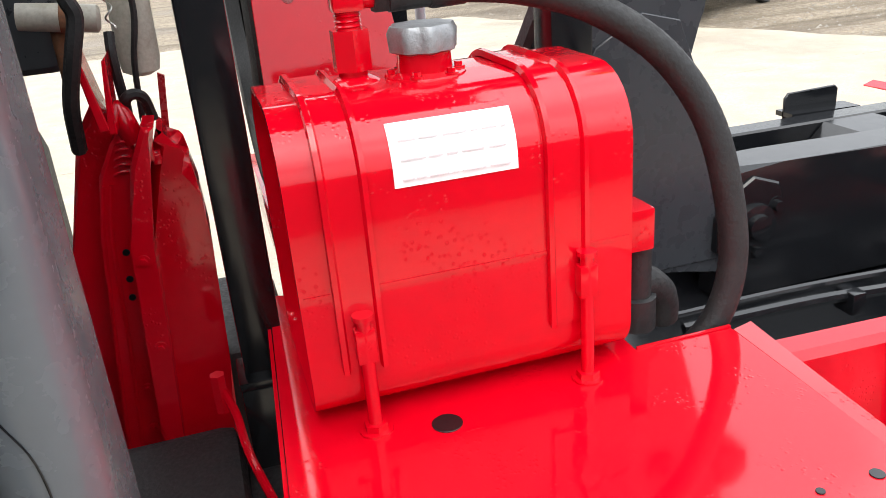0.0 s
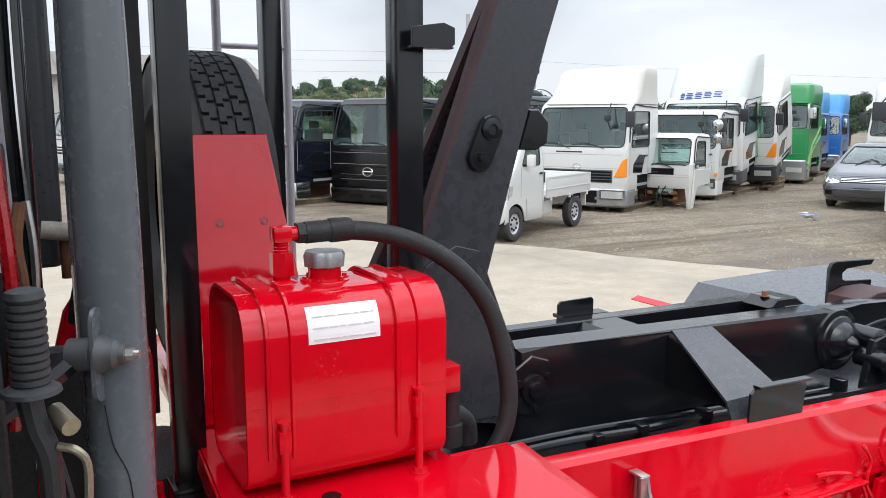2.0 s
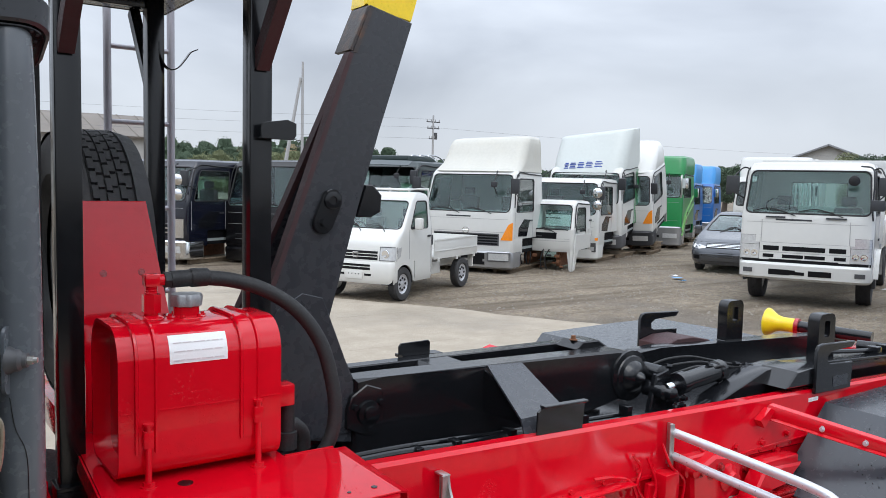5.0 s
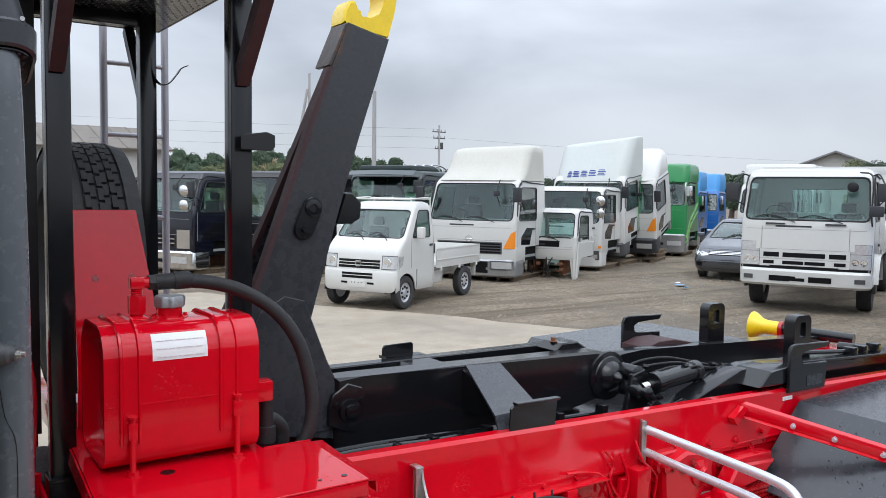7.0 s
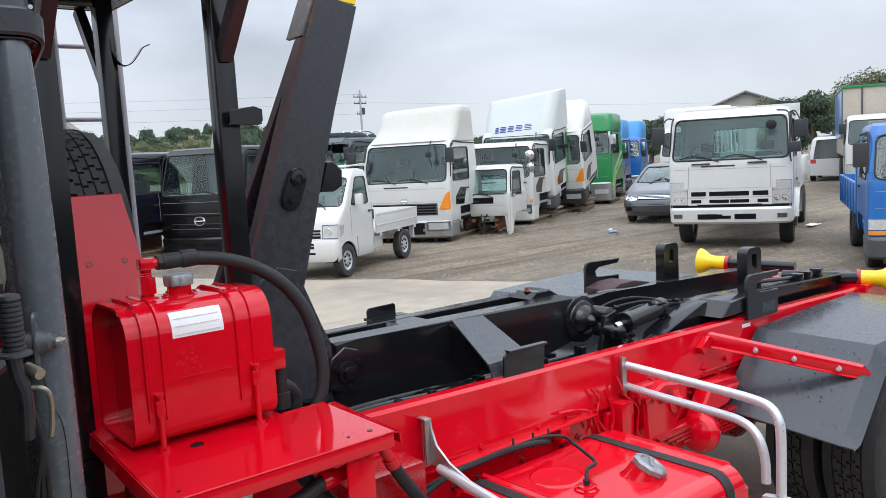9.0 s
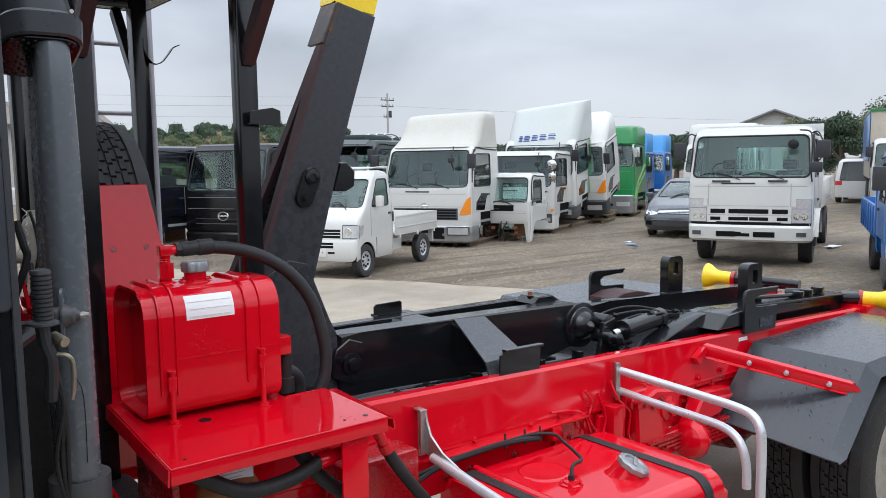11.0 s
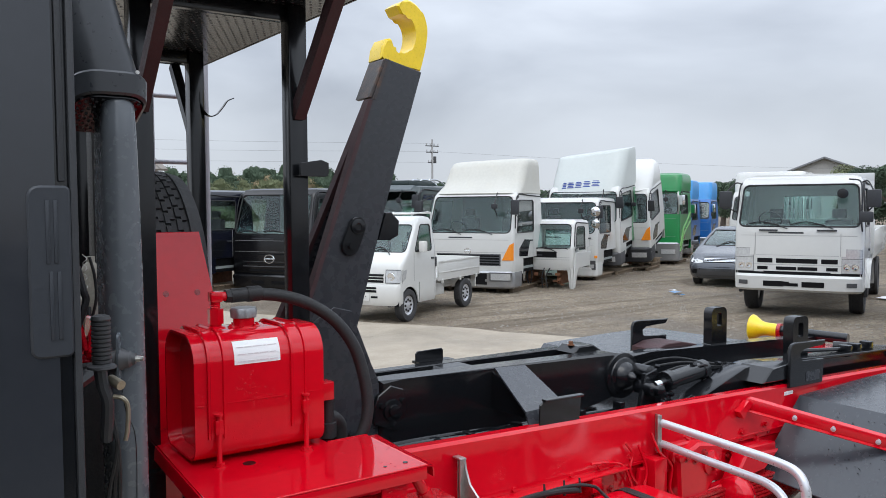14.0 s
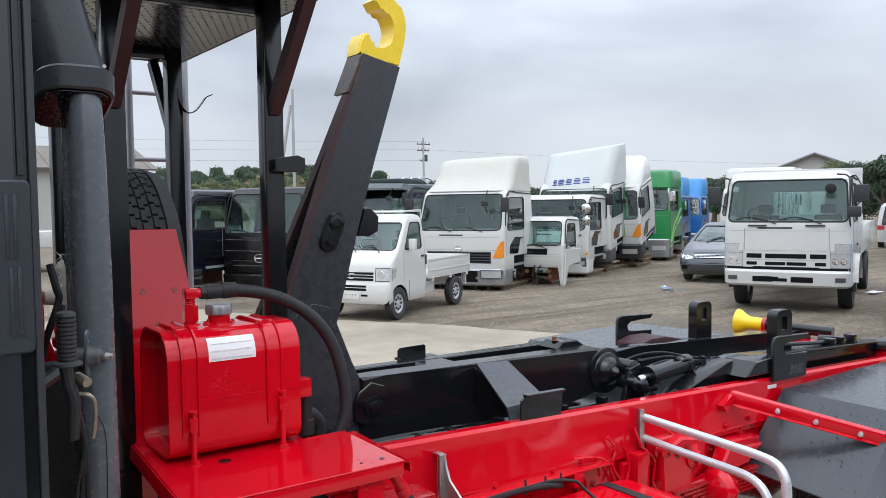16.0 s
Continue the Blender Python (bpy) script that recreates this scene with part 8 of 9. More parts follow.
for s in (-1, 1):
    bm = B()
    box(bm, (-0.86, s * 0.84 - 0.07, 1.20), (-0.77, s * 0.84 + 0.07, 1.40), 0.03)
    mo = part("mirror", bm, M_WHITE, kei)
    bm = B()
    cyl(bm, (-0.80, s * 0.70, 1.22), (-0.80, s * 0.82, 1.25), 0.02)
    part("mirror_stay", bm, M_PLASTIC, mo)
    y0, y1 = sorted((s * (h + 0.001), s * (h + 0.005)))
    for x in (-0.66, -1.44):
        bm = B()
        box(bm, (x - 0.003, y0, 0.70 if x > -1 else 0.42), (x + 0.003, y1, 1.20))
        part("door_seam", bm, M_SEAM, kei)
    bm = B()
    box(bm, (-1.40, y0, 1.05), (-1.30, y1 + (0.012 if s > 0 else -0.0), 1.085), 0.003)
    part("door_handle", bm, M_PLASTIC, kei)
    bm = B()
    box(bm, (-1.51, y0, 0.90), (-1.455, y1, 1.08), 0.004)
    part("air_vent", bm, M_PLASTIC, kei)
    # side panel round the wheel, with a rounded arch
    bm = B()
    arc = [(-0.49 + 0.325 * math.cos(t), 0.29 + 0.325 * math.sin(t)) for t in np.linspace(0.47, math.pi - 0.10, 15)]
    prism(bm, [(-0.20, 0.437), (-0.20, 0.68), (-0.83, 0.68), (-0.83, 0.33)] + arc[::-1], "y", *sorted((s * (h - 0.018), s * (h + 0.002))))
    part("wing", bm, M_WHITE, kei)
    bm = B()
    a_ = [(-0.49 + 0.335 * math.cos(t), 0.29 + 0.335 * math.sin(t)) for t in np.linspace(0.0, math.pi, 15)]
    sheet(bm, [[(p, s * (h - 0.02), q) for p, q in a_], [(p, s * 0.50, q) for p, q in a_]], 0.008)
    part("arch_liner", bm, M_VOID, kei)
wiper(kei, ks, -0.05, 1.21, 0.22, -1)
wiper(kei, ks, 0.42, 1.21, 0.22, -1)
# bed
for (lo, hi) in (((-3.40, -0.73, 0.64), (-1.58, 0.73, 0.68)),):
    bm = B()
    box(bm, lo, hi, 0.006)
    part("bed_floor", bm, M_WHITE, kei)
for s in (-1, 1):
    bm = B()
    y0, y1 = sorted((s * 0.71, s * 0.74))
    box(bm, (-3.40, y0, 0.62), (-1.60, y1, 0.98), 0.006)
    g_ = part("drop_side", bm, M_WHITE, kei)
    bm = B()
    y0, y1 = sorted((s * 0.735, s * 0.75))
    box(bm, (-3.40, y0, 0.955), (-1.60, y1, 0.985), 0.004)
    box(bm, (-3.40, y0, 0.76), (-1.60, y1, 0.78), 0.004)
    part("side_rib", bm, M_WHITE, g_)
    for x in (-1.75, -2.5, -3.25):
        bm = B()
        y0, y1 = sorted((s * 0.72, s * 0.76))
        box(bm, (x - 0.025, y0, 0.57), (x + 0.025, y1, 0.64), 0.006)
        part("hinge", bm, M_WHITE, g_)
bm = B()
box(bm, (-3.42, -0.74, 0.62), (-3.39, 0.74, 0.98), 0.006)
part("tail_gate", bm, M_WHITE, kei)
bm = B()
for y in (-0.60, -0.2, 0.2, 0.60):
    tube(bm, [(-1.56, y, 0.66), (-1.56, y, 1.80), (-1.53, y, 1.87), (-1.45, y, 1.88)], 0.014, 7, 3)
tube(bm, [(-0.80, -0.60, 1.87), (-1.40, -0.62, 1.90), (-1.45, -0.62, 1.88)], 0.014, 7, 3)
tube(bm, [(-0.80, 0.60, 1.87), (-1.40, 0.62, 1.90), (-1.45, 0.62, 1.88)], 0.014, 7, 3)
cyl(bm, (-0.80, -0.62, 1.87), (-0.80, 0.62, 1.87), 0.014)
cyl(bm, (-1.45, -0.62, 1.88), (-1.45, 0.62, 1.88), 0.014)
part("cab_guard", bm, M_WHITE, kei, "white pipe guard over the cab roof")
bm = B()
box(bm, (-3.35, -0.42, 0.42), (-0.4, -0.30, 0.55), 0.01)
box(bm, (-3.35, 0.30, 0.42), (-0.4, 0.42, 0.55), 0.01)
box(bm, (-2.1, -0.60, 0.33), (-1.6, 0.60, 0.56), 0.03)
part("under_frame", bm, M_WHITE, kei)
for x in (-0.50, -2.80):
    for y in (-0.66, 0.66):
        wheel(kei, x, y, 0.288, 0.15, kei, M_ALU)
for s in (-1, 1):
    bm = B()
    y0, y1 = sorted((s * 0.60, s * 0.70))
    box(bm, (-3.32, y0, 0.36), (-3.28, y1, 0.60), 0.004)
    part("mud_flap", bm, M_WHITE, kei)

# ---- white medium lorry facing the yard
IM = heading(13.03, 6.885, 204.0)
isu, ish = cab("lorry", IM, "white medium tipper lorry with wide slotted grille", M_WHITE, 2.12, 1.75, zb=0.58, zw0=1.615, zw1=2.355, roof=2.52, bumper=M_WHITE, bz=(0.46, 0.76), lean=0.20, lamps="", amber=False, wing=False, category="lorry", logo="", arch=False,
               grille=((0.785, 0.03),), tinted=False, mirrors=False, ws_r=0.10, ws_seal=0.015, corner=0.065)
for a, b_, z0, z1 in ((-0.66, -0.40, 0.965, 1.045), (-0.34, 0.34, 0.965, 1.045), (0.40, 0.66, 0.965, 1.045), (-0.66, -0.48, 0.84, 0.90), (-0.34, 0.0, 0.84, 0.90), (0.02, 0.34, 0.84, 0.90), (0.48, 0.66, 0.84, 0.90)):
    curved_strip(ish, isu, "grille_opening", M_VOID, a, b_, z0, z1, 0.004)
curved_strip(ish, isu, "panel_seam", M_SEAM, -0.68, 0.68, 1.10, 1.106, 0.002)
curved_strip(ish, isu, "bumper_gap", M_VOID, -1.04, 1.04, 0.762, 0.80, 0.010, 16)
for y in (-0.70, 0.70):
    bm = B()
    box(bm, (ish.front(y, 1.2) - 0.01, y - 0.004, 1.10), (ish.front(y, 1.2) + 0.003, y + 0.004, 1.50))
    part("panel_seam", bm, M_SEAM, isu)
isb = Shell(2.12, [(0.50, 0.07, -0.6, 1.06), (0.76, 0.09, -0.6, 1.065)], rf=0.2, rb=0.03)
for a, b_, z0, z1 in ((-0.54, -0.20, 0.55, 0.645), (-0.13, 0.04, 0.56, 0.615), (0.10, 0.46, 0.55, 0.645)):
    curved_strip(isb, isu, "bumper_slot", M_VOID, a, b_, z0, z1, 0.008)
for s in (-1, 1):
    a, b_ = sorted((s * 0.72, s * 1.045))
    curved_strip(ish, isu, "headlamp_trim", M_GREYP, a, b_, 0.80, 1.225, 0.004, 14)
    curved_strip(ish, isu, "headlamp", M_LAMP, a + 0.006, b_ - 0.006, 0.81, 1.055, 0.012, 14)
    curved_strip(ish, isu, "turn_signal", M_LAMP, a + 0.006, b_ - 0.006, 1.062, 1.22, 0.012, 14)
    curved_strip(ish, isu, "headlamp_cheek", M_WHITE, *sorted((s * 0.715, s * 0.785)), 1.10, 1.23, 0.015, 5)
    for yy, r in ((0.80, 0.062), (0.93, 0.062)):
        bm = B()
        lathe(bm, (ish.front(s * yy, 0.915) + 0.008, s * yy, 0.915), (1, 0, 0), [(0, r), (0.010, r * 0.93), (0.011, r * 0.7), (0.005, r * 0.25)], 16)
        part("headlamp_bowl", bm, M_CHROME, isu)
    curved_strip(isb, isu, "fog_lamp", M_GREYP, *sorted((s * 0.81, s * 0.97)), 0.57, 0.645, 0.010, 6)
    curved_strip(ish, isu, "grab_handle", M_PLASTIC, *sorted((s * 0.32, s * 0.64)), 1.535, 1.562, 0.03, 8, 0.02)
    mirror(isu, (-0.25, s * 0.98, 2.38), (0.10, s * 1.20, 2.10), (0.09, 0.22, 0.30))
    bm = B()
    box(bm, (-1.74, s * 1.06 - 0.03, 0.56), (-0.75, s * 1.06 + 0.03, 0.72), 0.02)
    box(bm, (-0.9, s * 1.06 - 0.03, 0.35), (-0.6, s * 1.06 + 0.03, 0.58), 0.02)
    part("step", bm, M_PLASTIC, isu)
    bm = B()
    a = [(-0.72 - 0.55 * math.cos(t) - 0.4, 0.47 + 0.55 * math.sin(t)) for t in np.linspace(0.1, math.pi - 0.1, 9)]
    y0, y1 = sorted((s * 0.85, s * 1.13))
    sheet(bm, [[(p, y0, q) for p, q in a], [(p, y1, q) for p, q in a]], 0.012)
    part("wheel_arch", bm, M_WHITE, isu)
bm = B()
lathe(bm, (0.0, 0.72, 2.20), (1, 0, -0.4), [(0, 0.02), (0.005, 0.085), (0.03, 0.09), (0.05, 0.06)], 16)
box(bm, (0.05, 0.98, 1.70), (0.14, 1.20, 1.88), 0.03)
tube(bm, [(-0.2, 0.80, 2.44), (-0.02, 0.98, 2.40), (0.06, 1.02, 2.2), (0.06, 1.02, 1.7), (-0.02, 1.03, 1.54)], 0.014, 7)
part("under_mirror", bm, M_PLASTIC, isu)
bm = B()
box(bm, (-6.3, -0.42, 0.62), (-0.4, -0.34, 0.84), 0.01)
box(bm, (-6.3, 0.34, 0.62), (-0.4, 0.42, 0.84), 0.01)
box(bm, (-0.9, -0.5, 0.5), (-0.2, 0.5, 0.9), 0.05)
cyl(bm, (-1.10, -0.85, 0.43), (-1.10, 0.85, 0.43), 0.06)
cyl(bm, (-4.9, -0.75, 0.43), (-4.9, 0.75, 0.43), 0.08)
part("chassis", bm, M_GREYP, isu)
for x, y in ((-1.10, -0.90), (-1.10, 0.90), (-4.9, -0.92), (-4.9, 0.92)):
    wheel(isu, x, y, 0.43, 0.24, isu, M_STEEL)
for lo, hi, nm in (((-6.4, -1.08, 0.95), (-2.05, 1.08, 1.05), "bed_floor"), ((-6.4, 1.06, 1.05), (-2.05, 1.10, 1.50), "drop_side"), ((-6.4, -1.10, 1.05), (-2.05, -1.06, 1.50), "drop_side"), ((-2.08, -1.1, 1.05), (-2.0, 1.1, 1.72), "head_board"), ((-6.42, -1.1, 1.05), (-6.38, 1.1, 1.5), "tail_board")):
    bm = B()
    box(bm, lo, hi, 0.01)
    part(nm, bm, M_WHITE, isu)
for k in range(2, 8):
    bm = B()
    y = -0.62 + 0.082 * k
    box(bm, (-2.06, y - 0.018, 1.70), (-2.03, y + 0.018, 2.46), 0.003)
    part("guard_slat", bm, M_WHITE, isu)
bm = B()
box(bm, (-2.08, -1.08, 2.44), (-2.0, 1.08, 2.60), 0.012)
box(bm, (-2.08, -1.08, 1.70), (-2.0, -0.98, 2.46), 0.012)
box(bm, (-2.08, 0.98, 1.70), (-2.0, 1.08, 2.46), 0.012)
part("cab_guard_frame", bm, M_WHITE, isu)

# ---- white van-bodied lorry behind it
m = heading(23.04, 14.1, 206)
o, s_ = cab("box_lorry", m, "white box-bodied lorry parked behind", M_WHITE, 2.3, 1.9, zb=0.55, zw0=1.50, zw1=2.26, roof=2.46, bumper=M_SILVERP, bz=(0.3, 0.7), lamps="bumper", fairing="box", fair_h=0.66, category="lorry", tinted=True)
bm = B()
box(bm, (-6.0, -1.12, 0.9), (-2.15, 1.12, 3.06), 0.03)
part("box_body", bm, M_WHITE, o)
for x, y in ((-1.1, -0.95), (-1.1, 0.95), (-4.6, -0.95), (-4.6, 0.95)):
    wheel(o, x, y, 0.43, 0.24, o, M_STEEL, False)

# ---- blue dropside lorry
BM = heading(11.71, 2.87, 208.5)
blu, bsh = cab("dropside_lorry", BM, "blue light dropside lorry with grey bumper", M_BLUE, 1.95, 1.6, zb=0.50, zw0=1.32, zw1=1.92, roof=2.09, bumper=M_GREYP, bz=(0.23, 0.54), lean=0.26, lamps="", amber=False, category="lorry", wing=False, grille=((0.66, 0.06),))
for s in (-1, 1):
    a, b_ = sorted((s * 0.58, s * 0.96))
    curved_strip(bsh, blu, "headlamp", M_LAMP, a, b_, 0.64, 0.78, 0.016)
    curved_strip(bsh, blu, "turn_signal", M_AMBER, a, b_, 0.565, 0.625, 0.016)
bm = B()
box(bm, (-4.6, -0.36, 0.5), (-0.4, -0.28, 0.68), 0.01)
box(bm, (-4.6, 0.28, 0.5), (-0.4, 0.36, 0.68), 0.01)
part("chassis", bm, M_GREYP, blu)
for lo, hi, nm in (((-4.75, -0.96, 0.70), (-1.7, 0.96, 0.78), "bed_floor"), ((-4.75, -0.98, 0.70), (-1.7, -0.94, 1.20), "drop_side"), ((-4.75, 0.94, 0.70), (-1.7, 0.98, 1.20), "drop_side"), ((-1.74, -0.98, 0.72), (-1.68, 0.98, 1.55), "head_board"), ((-4.77, -0.98, 0.70), (-4.73, 0.98, 1.20), "tail_board")):
    bm = B()
    box(bm, lo, hi, 0.01)
    part(nm, bm, M_BLUE, blu)
for k in range(6):
    bm = B()
    x = -4.5 + 0.5 * k
    box(bm, (x - 0.03, -1.0, 0.72), (x + 0.03, -0.975, 1.18), 0.006)
    part("side_post", bm, M_BLUE, blu)
for x, y in ((-0.95, -0.80), (-0.95, 0.80), (-3.4, -0.80), (-3.4, 0.80)):
    wheel(blu, x, y, 0.36, 0.20, blu, M_STEEL)

# ---- tan box lorry far behind
m = heading(27.37, 9.94, 206.5)
o, s_ = cab("box_lorry", m, "white lorry with tan box body and blue side curtain", M_WHITE, 2.4, 1.9, zb=0.55, zw0=1.56, zw1=2.33, roof=2.52, bumper=M_GREYP, bz=(0.3, 0.6), lamps="corner", category="lorry", amber=False)
bm = B()
box(bm, (-9.0, -1.2, 1.15), (-2.1, 1.2, 3.48), 0.02)
part("box_body", bm, M_TAN, o)
bm = B()
box(bm, (-8.95, -1.235, 1.75), (-2.15, -1.205, 3.42), 0.02)
part("side_curtain", bm, M_BLUE, o)
bm = B()
box(bm, (-9.03, -1.24, 3.46), (-2.06, 1.24, 3.54), 0.01)
part("roof_rail", bm, M_GREEN, o)
for y in (-0.6, 0.6):
    bm = B()
    box(bm, (-2.1, y - 0.03, 1.0), (-2.06, y + 0.03, 3.46), 0.006)
    part("panel_post", bm, M_GREYP, o)
for x, y in ((-1.1, -1.0), (-1.1, 1.0), (-6.8, -1.0), (-6.8, 1.0)):
    wheel(o, x, y, 0.48, 0.26, o, M_STEEL, False)

# ---- grey hatchback car
CM = heading(16.43, 10.9, 206)
car = thing("hatchback_car", CM, "dark silver five-door hatchback car", "car")
cw = 0.845
lv = [(0.20, -0.10, -4.25, cw - 0.08), (0.30, -0.02, -4.33, cw - 0.02), (0.45, 0.0, -4.36, cw), (0.60, -0.04, -4.36, cw), (0.72, -0.16, -4.34, cw - 0.005), (0.82, -0.40, -4.28, cw - 0.02, 0.28), (0.92, -0.75, -4.22, cw - 0.05, 0.20), (0.98, -1.00, -4.18, cw - 0.08, 0.12), (1.10, -1.28, -4.05, cw - 0.14, 0.09), (1.22, -1.56, -3.85, cw - 0.19, 0.09), (1.34, -1.90, -3.5, cw - 0.24, 0.09), (1.40, -2.15, -3.1, cw - 0.29, 0.12), (1.425, -2.4, -2.85, cw - 0.38, 0.16)]
cs = Shell(2 * cw, lv, rf=0.32, rb=0.25)
wsr = cs.opening([i for i, (k, v) in enumerate(cs.tag) if k == "F"], 0.98, 1.34)
swl = cs.opening(cs.index("L", 0.07, 0.8), 0.98, 1.34)
swr = cs.opening(cs.index("R", 0.07, 0.8), 0.98, 1.34)
part("car_body", cs.mesh(0.015), M_CAR, car)
pane(wsr, car, "windscreen", G_CLEAR, 0.012)
pane(swl, car, "side_window", G_DARK, 0.01)
pane(swr, car, "side_window", G_DARK, 0.01)
bm = B()
box(bm, (-3.8, -0.7, 0.35), (-1.2, 0.7, 0.85), 0.05)
for y in (-0.36, 0.36):
    box(bm, (-2.5, y - 0.22, 0.8), (-2.3, y + 0.22, 1.18), 0.05)
part("interior", bm, M_SEAT, car)
curved_strip(cs, car, "grille", M_VOID, -0.46, 0.46, 0.60, 0.71, 0.004)
for z in (0.625, 0.655, 0.685):
    curved_strip(cs, car, "grille_bar", M_CHROME, -0.45, 0.45, z, z + 0.011, 0.010)
curved_strip(cs, car, "lower_grille", M_VOID, -0.55, 0.55, 0.28, 0.46, 0.004)
curved_strip(cs, car, "bumper_lip", M_CAR, -0.60, 0.60, 0.455, 0.475, 0.022, depth=0.05)
curved_strip(cs, car, "bonnet_seam", M_VOID, -0.62, 0.62, 0.735, 0.742, 0.002, depth=0.01)
for y in (-0.30, 0.22):
    wiper(car, cs, y, 0.99, 0.26, 1)
curved_strip(cs, car, "plate_holder", M_PLASTIC, -0.17, 0.17, 0.40, 0.50, 0.016)
for s in (-1, 1):
    bm = B()
    out = [(0.46, 0.60), (0.62, 0.575), (0.76, 0.60), (0.82, 0.70)]
    top = [(0.47, 0.64), (0.60, 0.675), (0.73, 0.74), (0.81, 0.80)]
    sheet(bm, [[Vector((cs.front(s * y, z) + 0.012, s * y, z)) for y, z in row] for row in (out, [((a + c) / 2, (b + d) / 2) for (a, b), (c, d) in zip(out, top)], top)], 0.01)
    lamp = part("headlamp", bm, M_LAMP, car)
    bm = B()
    lathe(bm, (cs.front(s * 0.62, 0.63) + 0.004, s * 0.62, 0.63), (1, 0, 0.2), [(0, 0.045), (0.012, 0.042), (0.013, 0.03), (0.006, 0.01)], 16)
    part("headlamp_bowl", bm, M_CHROME, lamp)
    curved_strip(cs, car, "fog_lamp_recess", M_VOID, *sorted((s * 0.60, s * 0.76)), 0.33, 0.43, 0.004)
    bm = B()
    box(bm, (-1.42, s * 0.92 - 0.10, 0.96), (-1.32, s * 0.92 + 0.08, 1.08), 0.03)
    part("door_mirror", bm, M_CAR, car)
    for x in (-0.85, -3.40):
        wheel(car, x, s * 0.74, 0.30, 0.18, car, M_STEEL, False)

# ---- vehicles glimpsed beyond the spare wheel and between the rows
m = heading(1.6, 27.0, 195)
o, s_ = cab("lorry", m, "white lorry with a green hood seen across the yard", M_WHITE, 2.2, 1.9, zb=0.5, zw0=1.45, zw1=2.15, roof=2.35, bumper=M_GREYP, lamps="bumper", category="lorry", fairing="box", fair_h=0.5, fair_mat=M_GREEN, tinted=True)
bm = B()
box(bm, (-6.5, -1.1, 0.8), (-2.0, 1.1, 1.3), 0.02)
part("bed", bm, M_WHITE, o)
for x, y in ((-1.1, -0.9), (-1.1, 0.9), (-4.6, -0.9), (-4.6, 0.9)):
    wheel(o, x, y, 0.43, 0.24, o, M_STEEL, False)
m = heading(33.5, 14.6, 200)
van = thing("minivan", m, "distant white minivan with red tail lamps", "car")
vsh = Shell(1.7, [(0.25, 0, -4.4, 0.80), (0.5, 0.0, -4.45, 0.84), (0.95, -0.05, -4.45, 0.84), (1.3, -0.15, -4.4, 0.80), (1.7, -0.3, -4.3, 0.74), (1.82, -0.5, -4.2, 0.64)], rf=0.2, rb=0.2)
vw = vsh.opening([i for i, (k, v) in enumerate(vsh.tag) if k == "F"], 0.95, 1.7)
part("van_body", vsh.mesh(0.015), M_WHITE, van)
pane(vw, van, "window", G_DARK)
for s in (-1, 1):
    curved_strip(vsh, van, "tail_lamp", M_TAIL, *sorted((s * 0.55, s * 0.83)), 0.75, 0.92, 0.01)
    for x in (-0.8, -3.5):
        wheel(van, x, s * 0.74, 0.31, 0.2, van, M_STEEL, False)

# ---------------------------------------------------------------- far things
def gable(name, m, w, d, eave, ridge, wall, roof, label):
    """A shed: width across the gable w, depth d, gable towards -y of its own frame."""
    ob = thing(name, m, label, "building")
    bm = B()
    prism(bm, [(-w / 2, 0), (w / 2, 0), (w / 2, eave), (0, ridge), (-w / 2, eave)], "y", 0, d)
    part("wall", bm, wall, ob)
    for s in (-1, 1):
        bm = B()
        sheet(bm, [[(0, -0.5, ridge + 0.12), (0, d + 0.5, ridge + 0.12)], [(s * (w / 2 + 0.5), -0.5, eave - 0.12), (s * (w / 2 + 0.5), d + 0.5, eave - 0.12)]], 0.12)
        ro = part("roof", bm, roof, ob)
        k = 0.0
        while k < d:
            bm = B()
            bar_a, bar_b = Vector((0, k, ridge + 0.14)), Vector((s * (w / 2 + 0.5), k, eave - 0.10))
            tube(bm, [bar_a, bar_b], 0.04, 4, 1)
            part("roof_seam", bm, roof, ro)
            k += 1.2
    for x in np.arange(-w / 2 + 1.5, w / 2 - 1, 3.0):
        bm = B()
        box(bm, (x, -0.04, 1.0), (x + 1.6, 0.02, 2.1), 0.02)
        wi = part("window", bm, M_GREYP, ob)
        bm = B()
        box(bm, (x + 0.1, -0.05, 1.1), (x + 1.5, -0.03, 2.0))
        part("window_pane", bm, G_DARK, wi)
    return ob


gable("gable_house", pose(69, 38.8, 0, 0, 0, -61), 6.6, 12, 4.75, 6.0, M_WALLB, M_ROOF, "pale house with a grey gable roof across the yard")
gable("long_shed", pose(15, 58, 0, 0, 0, 92), 9, 30, 4.6, 6.0, M_WALLB, M_OLDROOF, "long shed with a brown sheet roof")


def pole(name, x, y, h, r, arms, label):
    ob = thing(name, pose(x, y, 0), label, "utility pole")
    bm = B()
    cyl(bm, (0, 0, 0), (0, 0, h), r, r * 0.65, 12)
    part("shaft", bm, M_POLE, ob)
    for z, L in arms:
        bm = B()
        box(bm, (-L, -0.03, z), (L, 0.03, z + 0.06), 0.008)
        ar = part("cross_arm", bm, M_GREYP, ob)
        for s in np.linspace(-L * 0.9, L * 0.9, 4):
            bm = B()
            lathe(bm, (s, 0, z + 0.06), (0, 0, 1), [(0, 0.02), (0.05, 0.035), (0.14, 0.02)], 8)
            part("insulator", bm, M_POLE, ar)
    return ob


